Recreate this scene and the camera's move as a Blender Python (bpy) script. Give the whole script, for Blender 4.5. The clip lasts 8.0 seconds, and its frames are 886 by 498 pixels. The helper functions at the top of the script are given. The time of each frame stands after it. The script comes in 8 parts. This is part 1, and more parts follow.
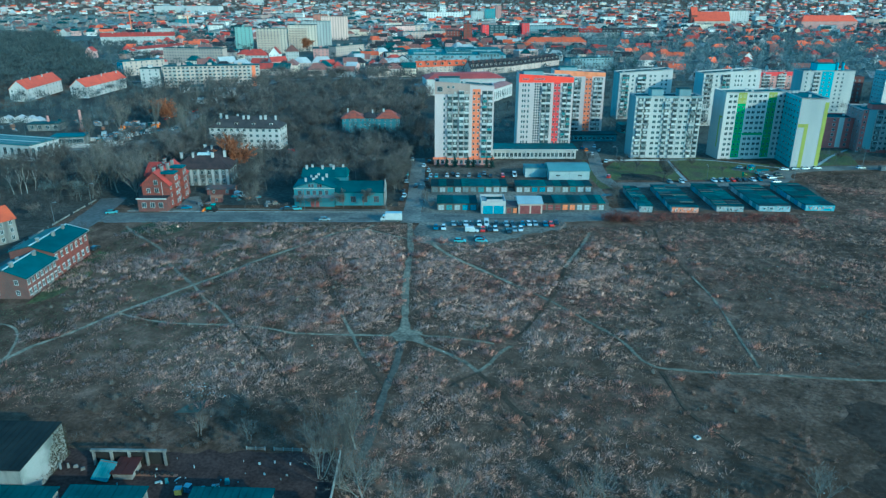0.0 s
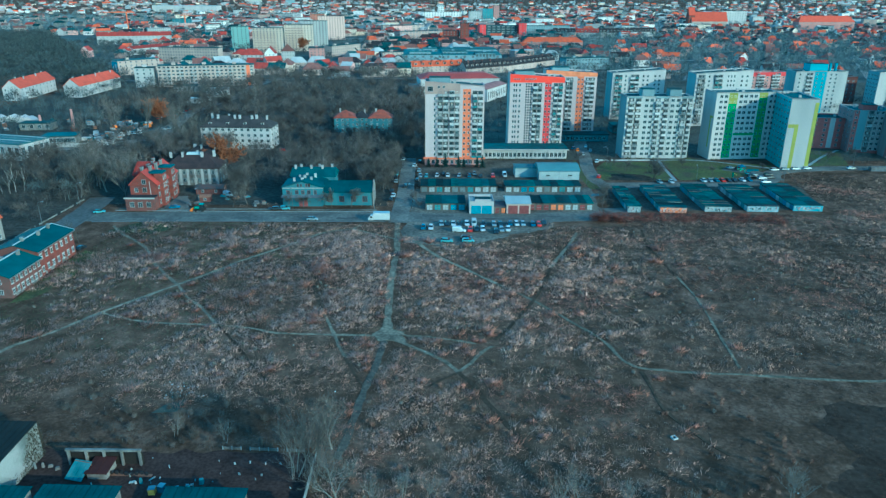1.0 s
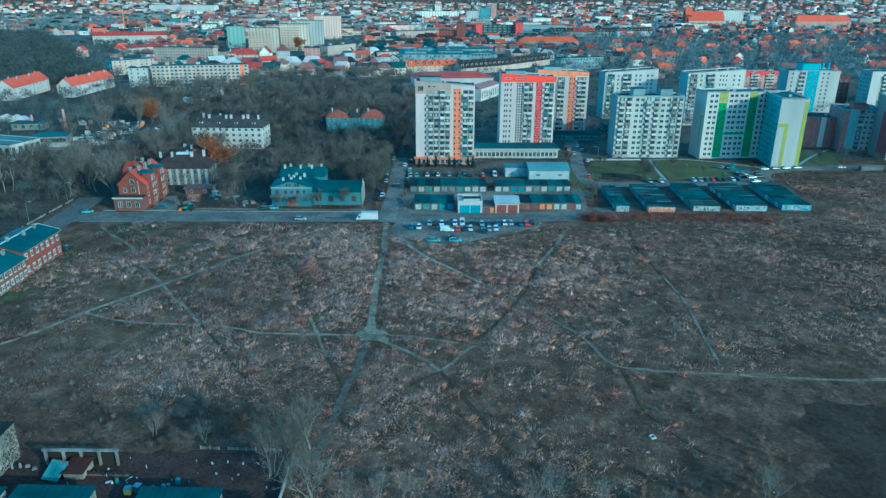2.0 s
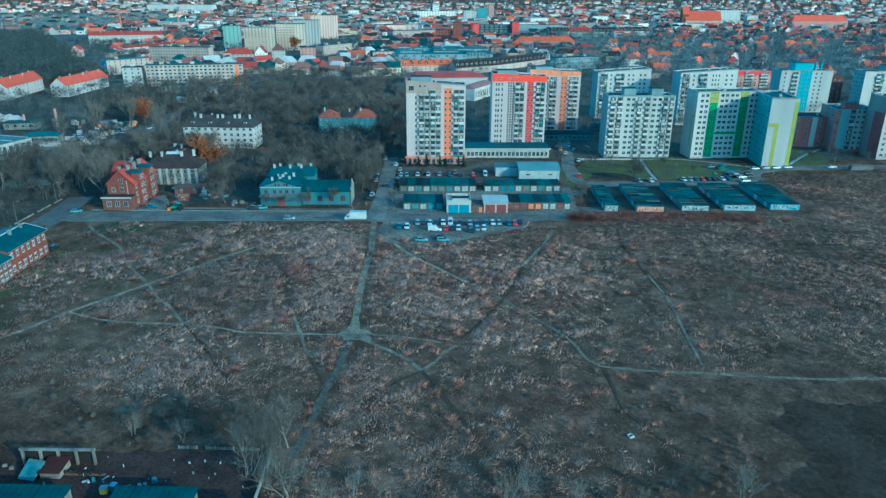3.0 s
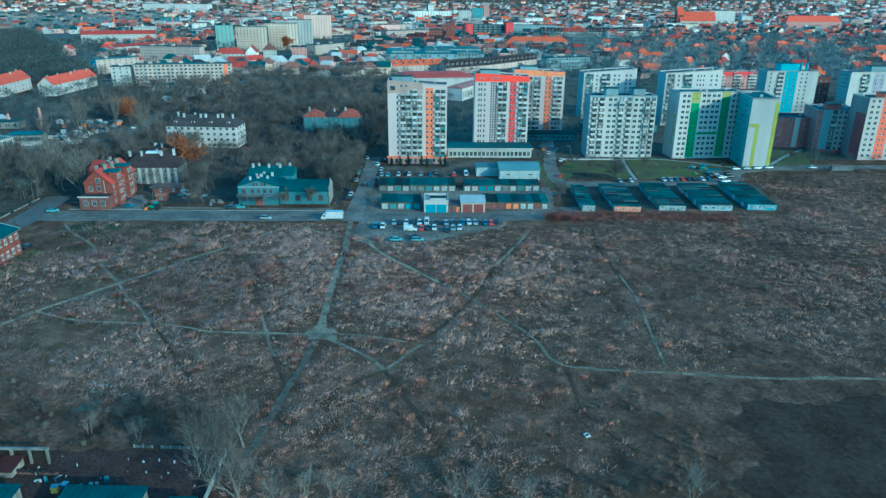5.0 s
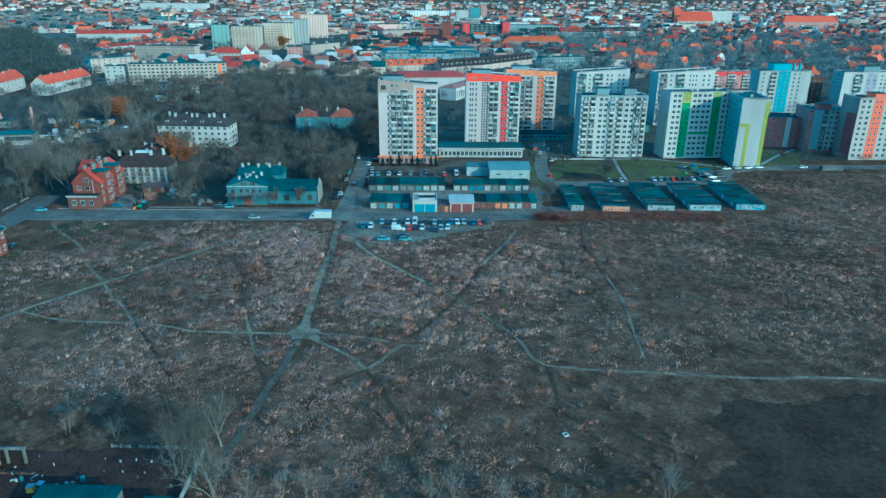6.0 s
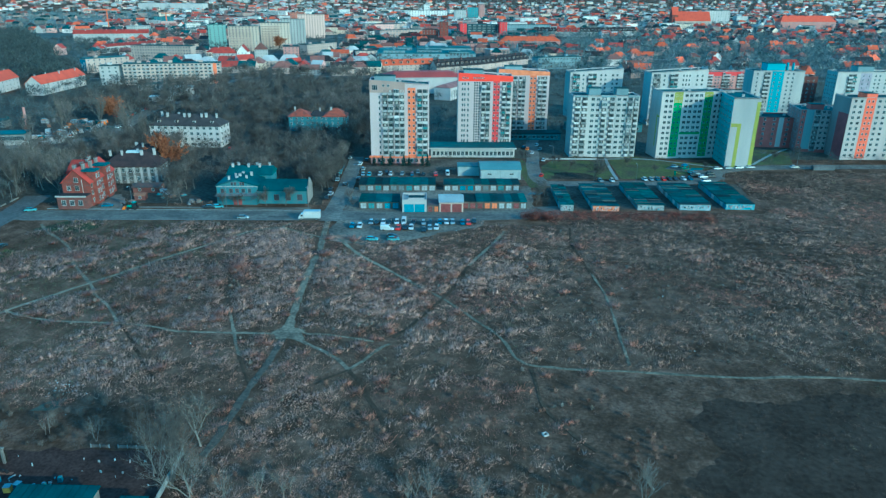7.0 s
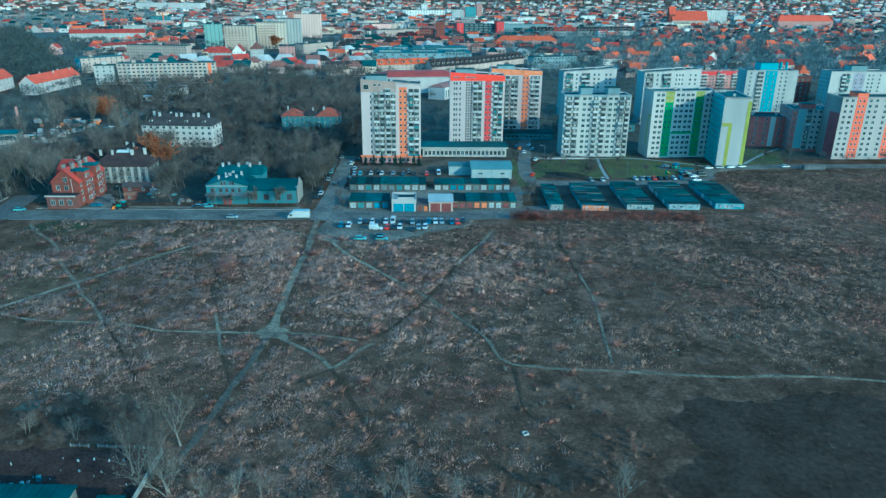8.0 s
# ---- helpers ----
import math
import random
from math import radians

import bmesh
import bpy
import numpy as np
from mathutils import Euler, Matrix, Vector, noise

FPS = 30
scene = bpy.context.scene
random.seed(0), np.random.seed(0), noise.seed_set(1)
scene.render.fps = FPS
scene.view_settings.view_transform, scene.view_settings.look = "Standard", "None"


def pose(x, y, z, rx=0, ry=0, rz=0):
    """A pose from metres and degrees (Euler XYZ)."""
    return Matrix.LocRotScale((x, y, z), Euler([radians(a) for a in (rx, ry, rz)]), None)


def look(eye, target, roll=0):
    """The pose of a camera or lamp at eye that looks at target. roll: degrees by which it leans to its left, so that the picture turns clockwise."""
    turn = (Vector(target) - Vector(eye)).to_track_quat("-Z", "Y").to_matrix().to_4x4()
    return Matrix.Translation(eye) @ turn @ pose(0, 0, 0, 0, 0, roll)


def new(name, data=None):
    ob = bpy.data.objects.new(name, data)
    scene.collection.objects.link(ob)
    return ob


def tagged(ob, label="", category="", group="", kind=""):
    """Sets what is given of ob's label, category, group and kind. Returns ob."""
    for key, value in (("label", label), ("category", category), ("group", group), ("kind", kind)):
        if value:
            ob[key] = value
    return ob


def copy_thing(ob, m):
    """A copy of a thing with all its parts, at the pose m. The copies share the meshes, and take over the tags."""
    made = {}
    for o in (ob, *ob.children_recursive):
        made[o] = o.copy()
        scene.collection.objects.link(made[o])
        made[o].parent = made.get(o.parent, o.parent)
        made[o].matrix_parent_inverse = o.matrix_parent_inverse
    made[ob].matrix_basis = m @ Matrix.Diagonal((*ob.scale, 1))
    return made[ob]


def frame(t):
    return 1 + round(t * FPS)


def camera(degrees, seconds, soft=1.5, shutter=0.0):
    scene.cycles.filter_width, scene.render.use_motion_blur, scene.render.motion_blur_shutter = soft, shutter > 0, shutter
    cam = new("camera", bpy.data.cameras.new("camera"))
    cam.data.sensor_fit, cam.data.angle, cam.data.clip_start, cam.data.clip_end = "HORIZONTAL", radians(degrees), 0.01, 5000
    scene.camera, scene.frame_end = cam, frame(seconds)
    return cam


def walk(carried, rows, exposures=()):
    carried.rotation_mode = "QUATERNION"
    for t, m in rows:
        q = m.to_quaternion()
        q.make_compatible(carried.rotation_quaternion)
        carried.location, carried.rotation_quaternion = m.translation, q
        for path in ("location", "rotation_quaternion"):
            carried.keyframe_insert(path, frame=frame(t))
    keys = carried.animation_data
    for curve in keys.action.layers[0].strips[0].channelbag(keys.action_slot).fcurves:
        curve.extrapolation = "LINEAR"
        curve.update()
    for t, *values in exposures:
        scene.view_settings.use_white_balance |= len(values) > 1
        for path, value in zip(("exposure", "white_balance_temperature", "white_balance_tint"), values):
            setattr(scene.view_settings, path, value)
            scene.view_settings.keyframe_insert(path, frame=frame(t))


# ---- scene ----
cam = camera(65.8, 8.0, soft=1.38)
PATH = [
    (0, (1.18, 0.01, 79.71), (-1.32, 93.63, 44.67), 0.20),
    (0.5, (3.30, 0.12, 79.70), (0.90, 93.74, 44.64), 0.20),
    (1, (5.35, 0.19, 79.70), (3.00, 93.82, 44.64), 0.30),
    (1.5, (7.31, 0.24, 79.72), (5.06, 93.86, 44.64), 0.30),
    (3, (13.15, 0.20, 79.73), (11.15, 93.80, 44.58), 0.30),
    (3.5, (15.13, 0.14, 79.74), (13.23, 93.74, 44.59), 0.40),
    (4, (17.13, 0.11, 79.76), (15.33, 93.72, 44.60), 0.40),
    (4.5, (19.09, 0.11, 79.78), (17.34, 93.71, 44.63), 0.40),
    (6, (24.81, 0.19, 79.79), (23.36, 93.78, 44.59), 0.50),
    (6.5, (26.71, 0.22, 79.80), (25.30, 93.81, 44.59), 0.50),
    (7, (28.57, 0.20, 79.82), (27.22, 93.79, 44.62), 0.50),
    (7.5, (30.43, 0.16, 79.83), (29.18, 93.73, 44.57), 0.50),
    (8, (32.22, 0.11, 79.85), (31.02, 93.68, 44.59), 0.50),
]
EXPOSE = [(0, 1.25, 3955, -34), (8, 1.25, 3955, -34)]
walk(cam, [(t, look(eye, target, roll)) for t, eye, target, roll in PATH], EXPOSE)

# ---- light ----
SUN_AZ, SUN_EL = radians(129.0), radians(19.0)   # clockwise from +y
world = bpy.data.worlds.new("world")
scene.world = world
world.use_nodes = True
wn, wl = world.node_tree.nodes, world.node_tree.links
sky = wn.new("ShaderNodeTexSky")
sky.sky_type, sky.sun_disc = "NISHITA", False
sky.sun_elevation, sky.sun_rotation = SUN_EL, SUN_AZ
sky.air_density, sky.dust_density, sky.ozone_density = 1.2, 0.6, 2.0
cool = wn.new("ShaderNodeVectorMath")   # clear, cold winter sky
cool.operation, cool.inputs[1].default_value = "MULTIPLY", (0.85, 1.02, 1.06)
wl.new(sky.outputs[0], cool.inputs[0])
wl.new(cool.outputs[0], wn["Background"].inputs[0])
wn["Background"].inputs[1].default_value = 0.15
sun = new("sun", bpy.data.lights.new("sun", "SUN"))
sun.data.energy, sun.data.angle, sun.data.color = 2.3, radians(0.6), (1.0, 0.675, 0.455)
sun.matrix_world = look((math.sin(SUN_AZ) * 300, math.cos(SUN_AZ) * 300, math.tan(SUN_EL) * 300), (0, 0, 0))


# ---- materials ----
def surf(name, a, b=None, scale=0.6, rough=0.85, metal=0.0, bump=0.2, fine=9.0, vary=0.12, streak=False, spec=0.3, speck=0.13):
    """A weathered surface: two colours mixed by broad stains, a fine grain, and a tone that differs from piece to piece."""
    m = bpy.data.materials.new(name)
    m.use_nodes = True
    n, l = m.node_tree.nodes, m.node_tree.links
    bsdf = n["Principled BSDF"]
    b = b or tuple(v * 0.72 for v in a)
    geo = n.new("ShaderNodeNewGeometry")
    mp = n.new("ShaderNodeMapping")
    if streak:
        mp.inputs["Scale"].default_value = (1.0, 1.0, 0.18)
    l.new(geo.outputs["Position"], mp.inputs["Vector"])
    broad, grain = n.new("ShaderNodeTexNoise"), n.new("ShaderNodeTexNoise")
    broad.inputs["Scale"].default_value, broad.inputs["Detail"].default_value = scale, 5
    grain.inputs["Scale"].default_value, grain.inputs["Detail"].default_value = fine, 3
    l.new(mp.outputs[0], broad.inputs["Vector"])
    l.new(geo.outputs["Position"], grain.inputs["Vector"])
    ramp = n.new("ShaderNodeMapRange")
    ramp.inputs[1].default_value, ramp.inputs[2].default_value = 0.38, 0.68
    l.new(broad.outputs["Fac"], ramp.inputs[0])
    mix = n.new("ShaderNodeMix")
    mix.data_type = "RGBA"
    mix.inputs["A"].default_value, mix.inputs["B"].default_value = (*a, 1), (*b, 1)
    l.new(ramp.outputs[0], mix.inputs["Factor"])
    info = n.new("ShaderNodeObjectInfo")
    tone = n.new("ShaderNodeMapRange")
    tone.inputs[3].default_value, tone.inputs[4].default_value = 1 - vary, 1 + vary
    l.new(info.outputs["Random"], tone.inputs[0])
    gr = n.new("ShaderNodeMapRange")
    gr.inputs[1].default_value, gr.inputs[2].default_value = 0.3, 0.7
    gr.inputs[3].default_value, gr.inputs[4].default_value = 1 - speck * 1.2, 1 + speck * 0.8
    l.new(grain.outputs["Fac"], gr.inputs[0])
    mul = n.new("ShaderNodeMath")
    mul.operation = "MULTIPLY"
    l.new(tone.outputs[0], mul.inputs[0])
    l.new(gr.outputs[0], mul.inputs[1])
    col = n.new("ShaderNodeVectorMath")
    col.operation = "SCALE"
    l.new(mix.outputs["Result"], col.inputs[0])
    l.new(mul.outputs[0], col.inputs["Scale"])
    l.new(col.outputs[0], bsdf.inputs["Base Color"])
    bsdf.inputs["Roughness"].default_value, bsdf.inputs["Metallic"].default_value = rough, metal
    bsdf.inputs["Specular IOR Level"].default_value = spec
    if bump:
        bp = n.new("ShaderNodeBump")
        bp.inputs["Strength"].default_value, bp.inputs["Distance"].default_value = bump, 0.05
        l.new(grain.outputs["Fac"], bp.inputs["Height"])
        l.new(bp.outputs[0], bsdf.inputs["Normal"])
    return m


def plant(name, stops, rough=0.9, spread=0.045):
    """Leaves, blades and twigs: a ramp of colours, picked blade by blade and shifted from patch to patch."""
    m = bpy.data.materials.new(name)
    m.use_nodes = True
    n, l = m.node_tree.nodes, m.node_tree.links
    bsdf = n["Principled BSDF"]
    geo, tex, tex2 = n.new("ShaderNodeNewGeometry"), n.new("ShaderNodeTexNoise"), n.new("ShaderNodeTexNoise")
    tex.inputs["Scale"].default_value, tex.inputs["Detail"].default_value = spread, 4
    tex2.inputs["Scale"].default_value, tex2.inputs["Detail"].default_value = spread * 9, 2
    l.new(geo.outputs["Position"], tex.inputs["Vector"])
    l.new(geo.outputs["Position"], tex2.inputs["Vector"])
    wide = n.new("ShaderNodeMapRange")
    wide.inputs[1].default_value, wide.inputs[2].default_value = 0.3, 0.7
    l.new(tex.outputs["Fac"], wide.inputs[0])
    near = n.new("ShaderNodeMapRange")
    near.inputs[1].default_value, near.inputs[2].default_value = 0.36, 0.64
    l.new(tex2.outputs["Fac"], near.inputs[0])
    s1 = n.new("ShaderNodeMath")
    s1.operation, s1.inputs[1].default_value = "MULTIPLY", 0.1
    l.new(geo.outputs["Random Per Island"], s1.inputs[0])
    s2 = n.new("ShaderNodeMath")
    s2.operation, s2.inputs[1].default_value = "MULTIPLY_ADD", 0.34
    l.new(wide.outputs[0], s2.inputs[0])
    l.new(s1.outputs[0], s2.inputs[2])
    s3 = n.new("ShaderNodeMath")
    s3.operation, s3.inputs[1].default_value = "MULTIPLY_ADD", 0.56
    l.new(near.outputs[0], s3.inputs[0])
    l.new(s2.outputs[0], s3.inputs[2])
    ramp = n.new("ShaderNodeValToRGB")
    while len(ramp.color_ramp.elements) < len(stops):
        ramp.color_ramp.elements.new(0.5)
    for e, (p, c) in zip(ramp.color_ramp.elements, stops):
        e.position, e.color = p, (*c, 1)
    l.new(s3.outputs[0], ramp.inputs[0])
    l.new(ramp.outputs[0], bsdf.inputs["Base Color"])
    bsdf.inputs["Roughness"].default_value = rough
    bsdf.inputs["Specular IOR Level"].default_value = 0.15
    return m


def glassy(name, tint, rough=0.12):
    m = surf(name, tint, tuple(v * 0.6 for v in tint), 0.25, rough, 0, 0, 4, 0.45, False, 0.6)
    return m


WHITE = surf("white_plaster", (0.410, 0.380, 0.358), (0.33, 0.315, 0.302), 0.12, 0.85, streak=True, vary=0.03)
PALE = surf("pale_grey_plaster", (0.35, 0.335, 0.32), (0.275, 0.272, 0.266), 0.12, 0.85, streak=True, vary=0.05)
# blush white whose warmth stands for sun on the lit tower fronts
SUNBLUSH = surf("sunlit_blush_plaster", (0.43, 0.352, 0.340), (0.355, 0.295, 0.290), 0.12, 0.85, streak=True, vary=0.03)
# blue-grey plaster; on tower end walls it stands for their shade
GREYW = surf("blue_grey_plaster_and_shade", (0.19, 0.245, 0.265), (0.15, 0.2, 0.22), 0.12, 0.85, streak=True)
CREAM = surf("cream_plaster", (0.38, 0.295, 0.25), (0.30, 0.24, 0.21), 0.12, 0.85, streak=True)
BEIGE = surf("beige_plaster", (0.30, 0.215, 0.185), (0.26, 0.19, 0.165), 0.2, streak=True)
ORANGE = surf("orange_paint", (0.54, 0.150, 0.068), (0.46, 0.130, 0.062), 0.3)
SALMON = surf("salmon_paint", (0.62, 0.13, 0.07), (0.54, 0.11, 0.06), 0.3)
REDP = surf("red_paint", (0.66, 0.05, 0.03), (0.58, 0.045, 0.03), 0.3)
CRIMSON = surf("crimson_paint", (0.5, 0.045, 0.05), (0.42, 0.04, 0.045), 0.3)
GREEN = surf("green_paint", (0.02, 0.22, 0.06), (0.02, 0.18, 0.055), 0.3)
LIME = surf("lime_paint", (0.27, 0.275, 0.05), (0.235, 0.24, 0.05), 0.3)
SKYBLUE = surf("sky_blue_paint", (0.085, 0.285, 0.35), (0.08, 0.25, 0.31), 0.3)
TEALWALL = surf("teal_plaster", (0.050, 0.128, 0.155), (0.070, 0.130, 0.148), 0.35, streak=True)
MAROON = surf("maroon_paint", (0.155, 0.055, 0.060), (0.115, 0.044, 0.050), 0.3)
PINKW = surf("pink_plaster", (0.36, 0.19, 0.165), (0.3, 0.16, 0.15), 0.2, streak=True)
STONEW = surf("weathered_stone", (0.20, 0.19, 0.175), (0.085, 0.085, 0.08), 0.5, streak=True)
CONCRETE = surf("concrete", (0.21, 0.225, 0.225), (0.13, 0.145, 0.15), 0.5, streak=True)
DARKCON = surf("dark_concrete", (0.12, 0.13, 0.14), (0.07, 0.08, 0.09), 0.5)
TAR = surf("bitumen_roof", (0.022, 0.060, 0.064), (0.014, 0.034, 0.040), 0.22, 0.75, fine=5, vary=0.45, spec=0.08)
TEALROOF = surf("teal_sheet_roof", (0.018, 0.072, 0.080), (0.016, 0.048, 0.056), 0.2, 0.6, fine=5, vary=0.2, spec=0.08)
SLATE = surf("dark_slate_roof", (0.034, 0.031, 0.033), (0.020, 0.020, 0.023), 0.4, spec=0.1)
SHEET = surf("white_corrugated_sheet", (0.33, 0.37, 0.37), (0.26, 0.3, 0.31), 0.3, 0.55)
STEEL = surf("grey_steel", (0.22, 0.24, 0.26), None, 0.8, 0.5, 0.6)
RUST = surf("rusty_metal", (0.20, 0.10, 0.06), (0.12, 0.07, 0.05), 0.9)
FRAMEW = surf("window_frame_paint", (0.42, 0.45, 0.45), None, 0.5, 0.5, bump=0)
GLASS = glassy("window_glass", (0.035, 0.055, 0.065))
# far panes, paler than the near window glass
FARGLASS = glassy("far_pale_glass", (0.115, 0.125, 0.130), 0.3)
CARGLASS = glassy("car_glass", (0.02, 0.03, 0.035), 0.06)
RUBBER = surf("tyre_rubber", (0.02, 0.02, 0.022), None, 2.0, 0.9)
HUB = surf("wheel_hub", (0.35, 0.37, 0.38), None, 2.0, 0.4, 0.7)
ASPHALT = surf("worn_asphalt", (0.142, 0.133, 0.114), (0.074, 0.071, 0.064), 0.12, 0.9, fine=0.8, speck=0.3)
DARKROAD = surf("dark_asphalt", (0.080, 0.079, 0.074), (0.050, 0.050, 0.048), 0.12, 0.9, fine=0.8, speck=0.3)
YARD = surf("trodden_gravel", (0.172, 0.150, 0.118), (0.062, 0.055, 0.046), 0.08, 0.95, fine=0.9, speck=0.45)
DARKYARD = surf("dark_oily_gravel", (0.098, 0.083, 0.066), (0.046, 0.041, 0.034), 0.1, 0.95, fine=0.9, speck=0.45, spec=0.05)
DIRT = surf("trodden_dirt", (0.172, 0.147, 0.108), (0.088, 0.077, 0.059), 0.25, 0.95, fine=1.2, speck=0.4, spec=0.08)
PALEDIRT = surf("pale_trodden_dirt", (0.235, 0.204, 0.150), (0.110, 0.097, 0.073), 0.25, 0.95, fine=1.2, speck=0.4, spec=0.05)
MUDPATH = surf("muddy_path", (0.140, 0.124, 0.092), (0.076, 0.068, 0.052), 0.25, 0.95, fine=1.2, speck=0.4, spec=0.08)
WETPATH = surf("damp_track", (0.066, 0.050, 0.036), (0.036, 0.029, 0.022), 0.2, 0.95, fine=1.2, speck=0.35, spec=0.0)
DAMP = surf("damp_trodden_dirt", (0.084, 0.072, 0.056), (0.044, 0.039, 0.032), 0.2, 0.85, fine=1.2, speck=0.35, spec=0.15)
LAWN = surf("winter_lawn", (0.066, 0.078, 0.018), (0.044, 0.038, 0.022), 0.11, 0.95, fine=0.9, speck=0.4)
BARK = surf("bark", (0.085, 0.075, 0.068), (0.05, 0.047, 0.045), 1.5)
BIRCH = surf("pale_birch_bark", (0.20, 0.185, 0.165), (0.085, 0.08, 0.075), 2.0)
TWIG = plant("twigs", [(0.1, (0.036, 0.034, 0.032)), (0.5, (0.076, 0.069, 0.063)), (0.9, (0.145, 0.128, 0.115))], spread=0.02)
# bluish cast in these twigs stands in for haze over farther trees
COOLTWIG = plant("haze_grey_twigs", [(0.1, (0.027, 0.033, 0.035)), (0.5, (0.058, 0.068, 0.070)), (0.9, (0.114, 0.125, 0.125))], spread=0.02)
TWIGLT = plant("pale_twigs", [(0.1, (0.080, 0.072, 0.066)), (0.5, (0.140, 0.124, 0.110)), (0.9, (0.22, 0.195, 0.17))], spread=0.05)
RUSTLEAF = plant("rust_leaves", [(0.1, (0.085, 0.040, 0.024)), (0.5, (0.185, 0.075, 0.038)), (0.9, (0.29, 0.115, 0.055))], spread=0.2)
PINE = plant("dark_needles", [(0.1, (0.012, 0.028, 0.028)), (0.5, (0.022, 0.045, 0.04)), (0.9, (0.04, 0.06, 0.05))], spread=0.03)
DRY = plant("dry_grass_blades", [(0.14, (0.105, 0.074, 0.050)), (0.40, (0.320, 0.202, 0.140)), (0.64, (0.62, 0.358, 0.250)), (0.92, (0.80, 0.430, 0.295))], spread=0.055)
MOSSY = plant("mossy_grass_blades", [(0.15, (0.042, 0.046, 0.022)), (0.5, (0.108, 0.110, 0.056)), (0.9, (0.25, 0.215, 0.120))], spread=0.05)
# burnt weeds; at the near corners the dark colour stands for lens falloff
BURNTCORNER = plant("burnt_and_corner_stems", [(0.18, (0.026, 0.018, 0.013)), (0.5, (0.054, 0.037, 0.027)), (0.9, (0.120, 0.080, 0.058))], spread=0.05)
LOWVEG = plant("dead_weed_stems", [(0.18, (0.064, 0.050, 0.033)), (0.5, (0.225, 0.155, 0.106)), (0.9, (0.48, 0.298, 0.208))], spread=0.05)
DULLWEED = plant("dull_weed_stems", [(0.16, (0.033, 0.029, 0.022)), (0.45, (0.110, 0.084, 0.064)), (0.7, (0.240, 0.168, 0.126)), (0.92, (0.40, 0.26, 0.19))], spread=0.05)
WEEDSTEM = plant("withered_shrub_stems", [(0.12, (0.060, 0.038, 0.030)), (0.5, (0.170, 0.104, 0.080)), (0.92, (0.34, 0.210, 0.160))], spread=0.08)
RUSSET = plant("russet_weed_stems", [(0.12, (0.085, 0.050, 0.038)), (0.5, (0.270, 0.132, 0.096)), (0.92, (0.58, 0.262, 0.176))], spread=0.06)


def brickwork(name, a, b, mortar):
    m = surf(name, a, b, 0.5, 0.9)
    n, l = m.node_tree.nodes, m.node_tree.links
    bsdf = n["Principled BSDF"]
    src = bsdf.inputs["Base Color"].links[0].from_socket
    tc, br = n.new("ShaderNodeTexCoord"), n.new("ShaderNodeTexBrick")
    mp = n.new("ShaderNodeMapping")
    mp.inputs["Rotation"].default_value = (radians(90), 0, 0)
    l.new(tc.outputs["Object"], mp.inputs[0])
    l.new(mp.outputs[0], br.inputs["Vector"])
    br.inputs["Scale"].default_value, br.inputs["Mortar Size"].default_value = 4.0, 0.02
    br.inputs["Mortar"].default_value = (*mortar, 1)
    l.new(src, br.inputs["Color1"])
    l.new(src, br.inputs["Color2"])
    l.new(br.outputs["Color"], bsdf.inputs["Base Color"])
    return m


BRICK = brickwork("red_brick", (0.185, 0.040, 0.028), (0.095, 0.028, 0.024), (0.10, 0.062, 0.052))
BRICKDARK = brickwork("sooty_brick", (0.13, 0.045, 0.037), (0.075, 0.034, 0.031), (0.085, 0.065, 0.058))
TILE = surf("orange_roof_tiles", (0.46, 0.085, 0.030), (0.30, 0.062, 0.03), 0.25, fine=4, vary=0.35)
TILERED = surf("red_roof_tiles", (0.27, 0.034, 0.024), (0.15, 0.028, 0.024), 0.25, fine=4, vary=0.25)
TILEDEEP = surf("deep_orange_tiles", (0.42, 0.065, 0.032), (0.30, 0.05, 0.03), 0.25, fine=4, vary=0.15)
FACTORY = surf("faded_teal_roof", (0.030, 0.085, 0.088), (0.022, 0.062, 0.066), 0.03, 0.6, fine=0.6, vary=0.3, spec=0.08)
# far-town plasters and roofs, paler than the near ones in place of haze
CHALK = surf("chalk_white_plaster", (0.66, 0.62, 0.58), (0.52, 0.49, 0.46), 0.1, streak=True)
BUTTER = surf("butter_plaster", (0.62, 0.50, 0.38), (0.50, 0.41, 0.32), 0.1, streak=True)
ROSE = surf("rose_plaster", (0.52, 0.31, 0.27), (0.42, 0.26, 0.23), 0.1, streak=True)
ASHROOF = surf("pale_gravel_roof", (0.33, 0.33, 0.32), (0.24, 0.24, 0.24), 0.1)
# far twigs tinted pale teal: haze is put into their colour
HAZETWIG = plant("far_haze_twigs", [(0.1, (0.052, 0.070, 0.076)), (0.5, (0.108, 0.132, 0.138)), (0.9, (0.185, 0.205, 0.21))], spread=0.02)
TILEBROWN = surf("brown_roof_tiles", (0.16, 0.07, 0.055), (0.11, 0.055, 0.05), 0.25, fine=4, vary=0.25)


# ---- mesh helpers ----
def mesh_of(name, verts, faces, mats, idx=None):
    me = bpy.data.meshes.new(name)
    me.from_pydata([tuple(v) for v in verts], [], faces)
    for m in mats:
        me.materials.append(m)
    if idx is not None:
        me.polygons.foreach_set("material_index", idx)
    me.update()
    return me


BOXF = [(0, 3, 2, 1), (4, 5, 6, 7), (0, 1, 5, 4), (1, 2, 6, 5), (2, 3, 7, 6), (3, 0, 4, 7)]


def solid(shapes):
    """Joins eight-cornered solids, given as (corners, material number), into verts, faces and numbers."""
    v, f, k = [], [], []
    for corners, number in shapes:
        o = len(v)
        v += corners
        f += [tuple(o + i for i in q) for q in BOXF]
        k += [number] * 6
    return v, f, k


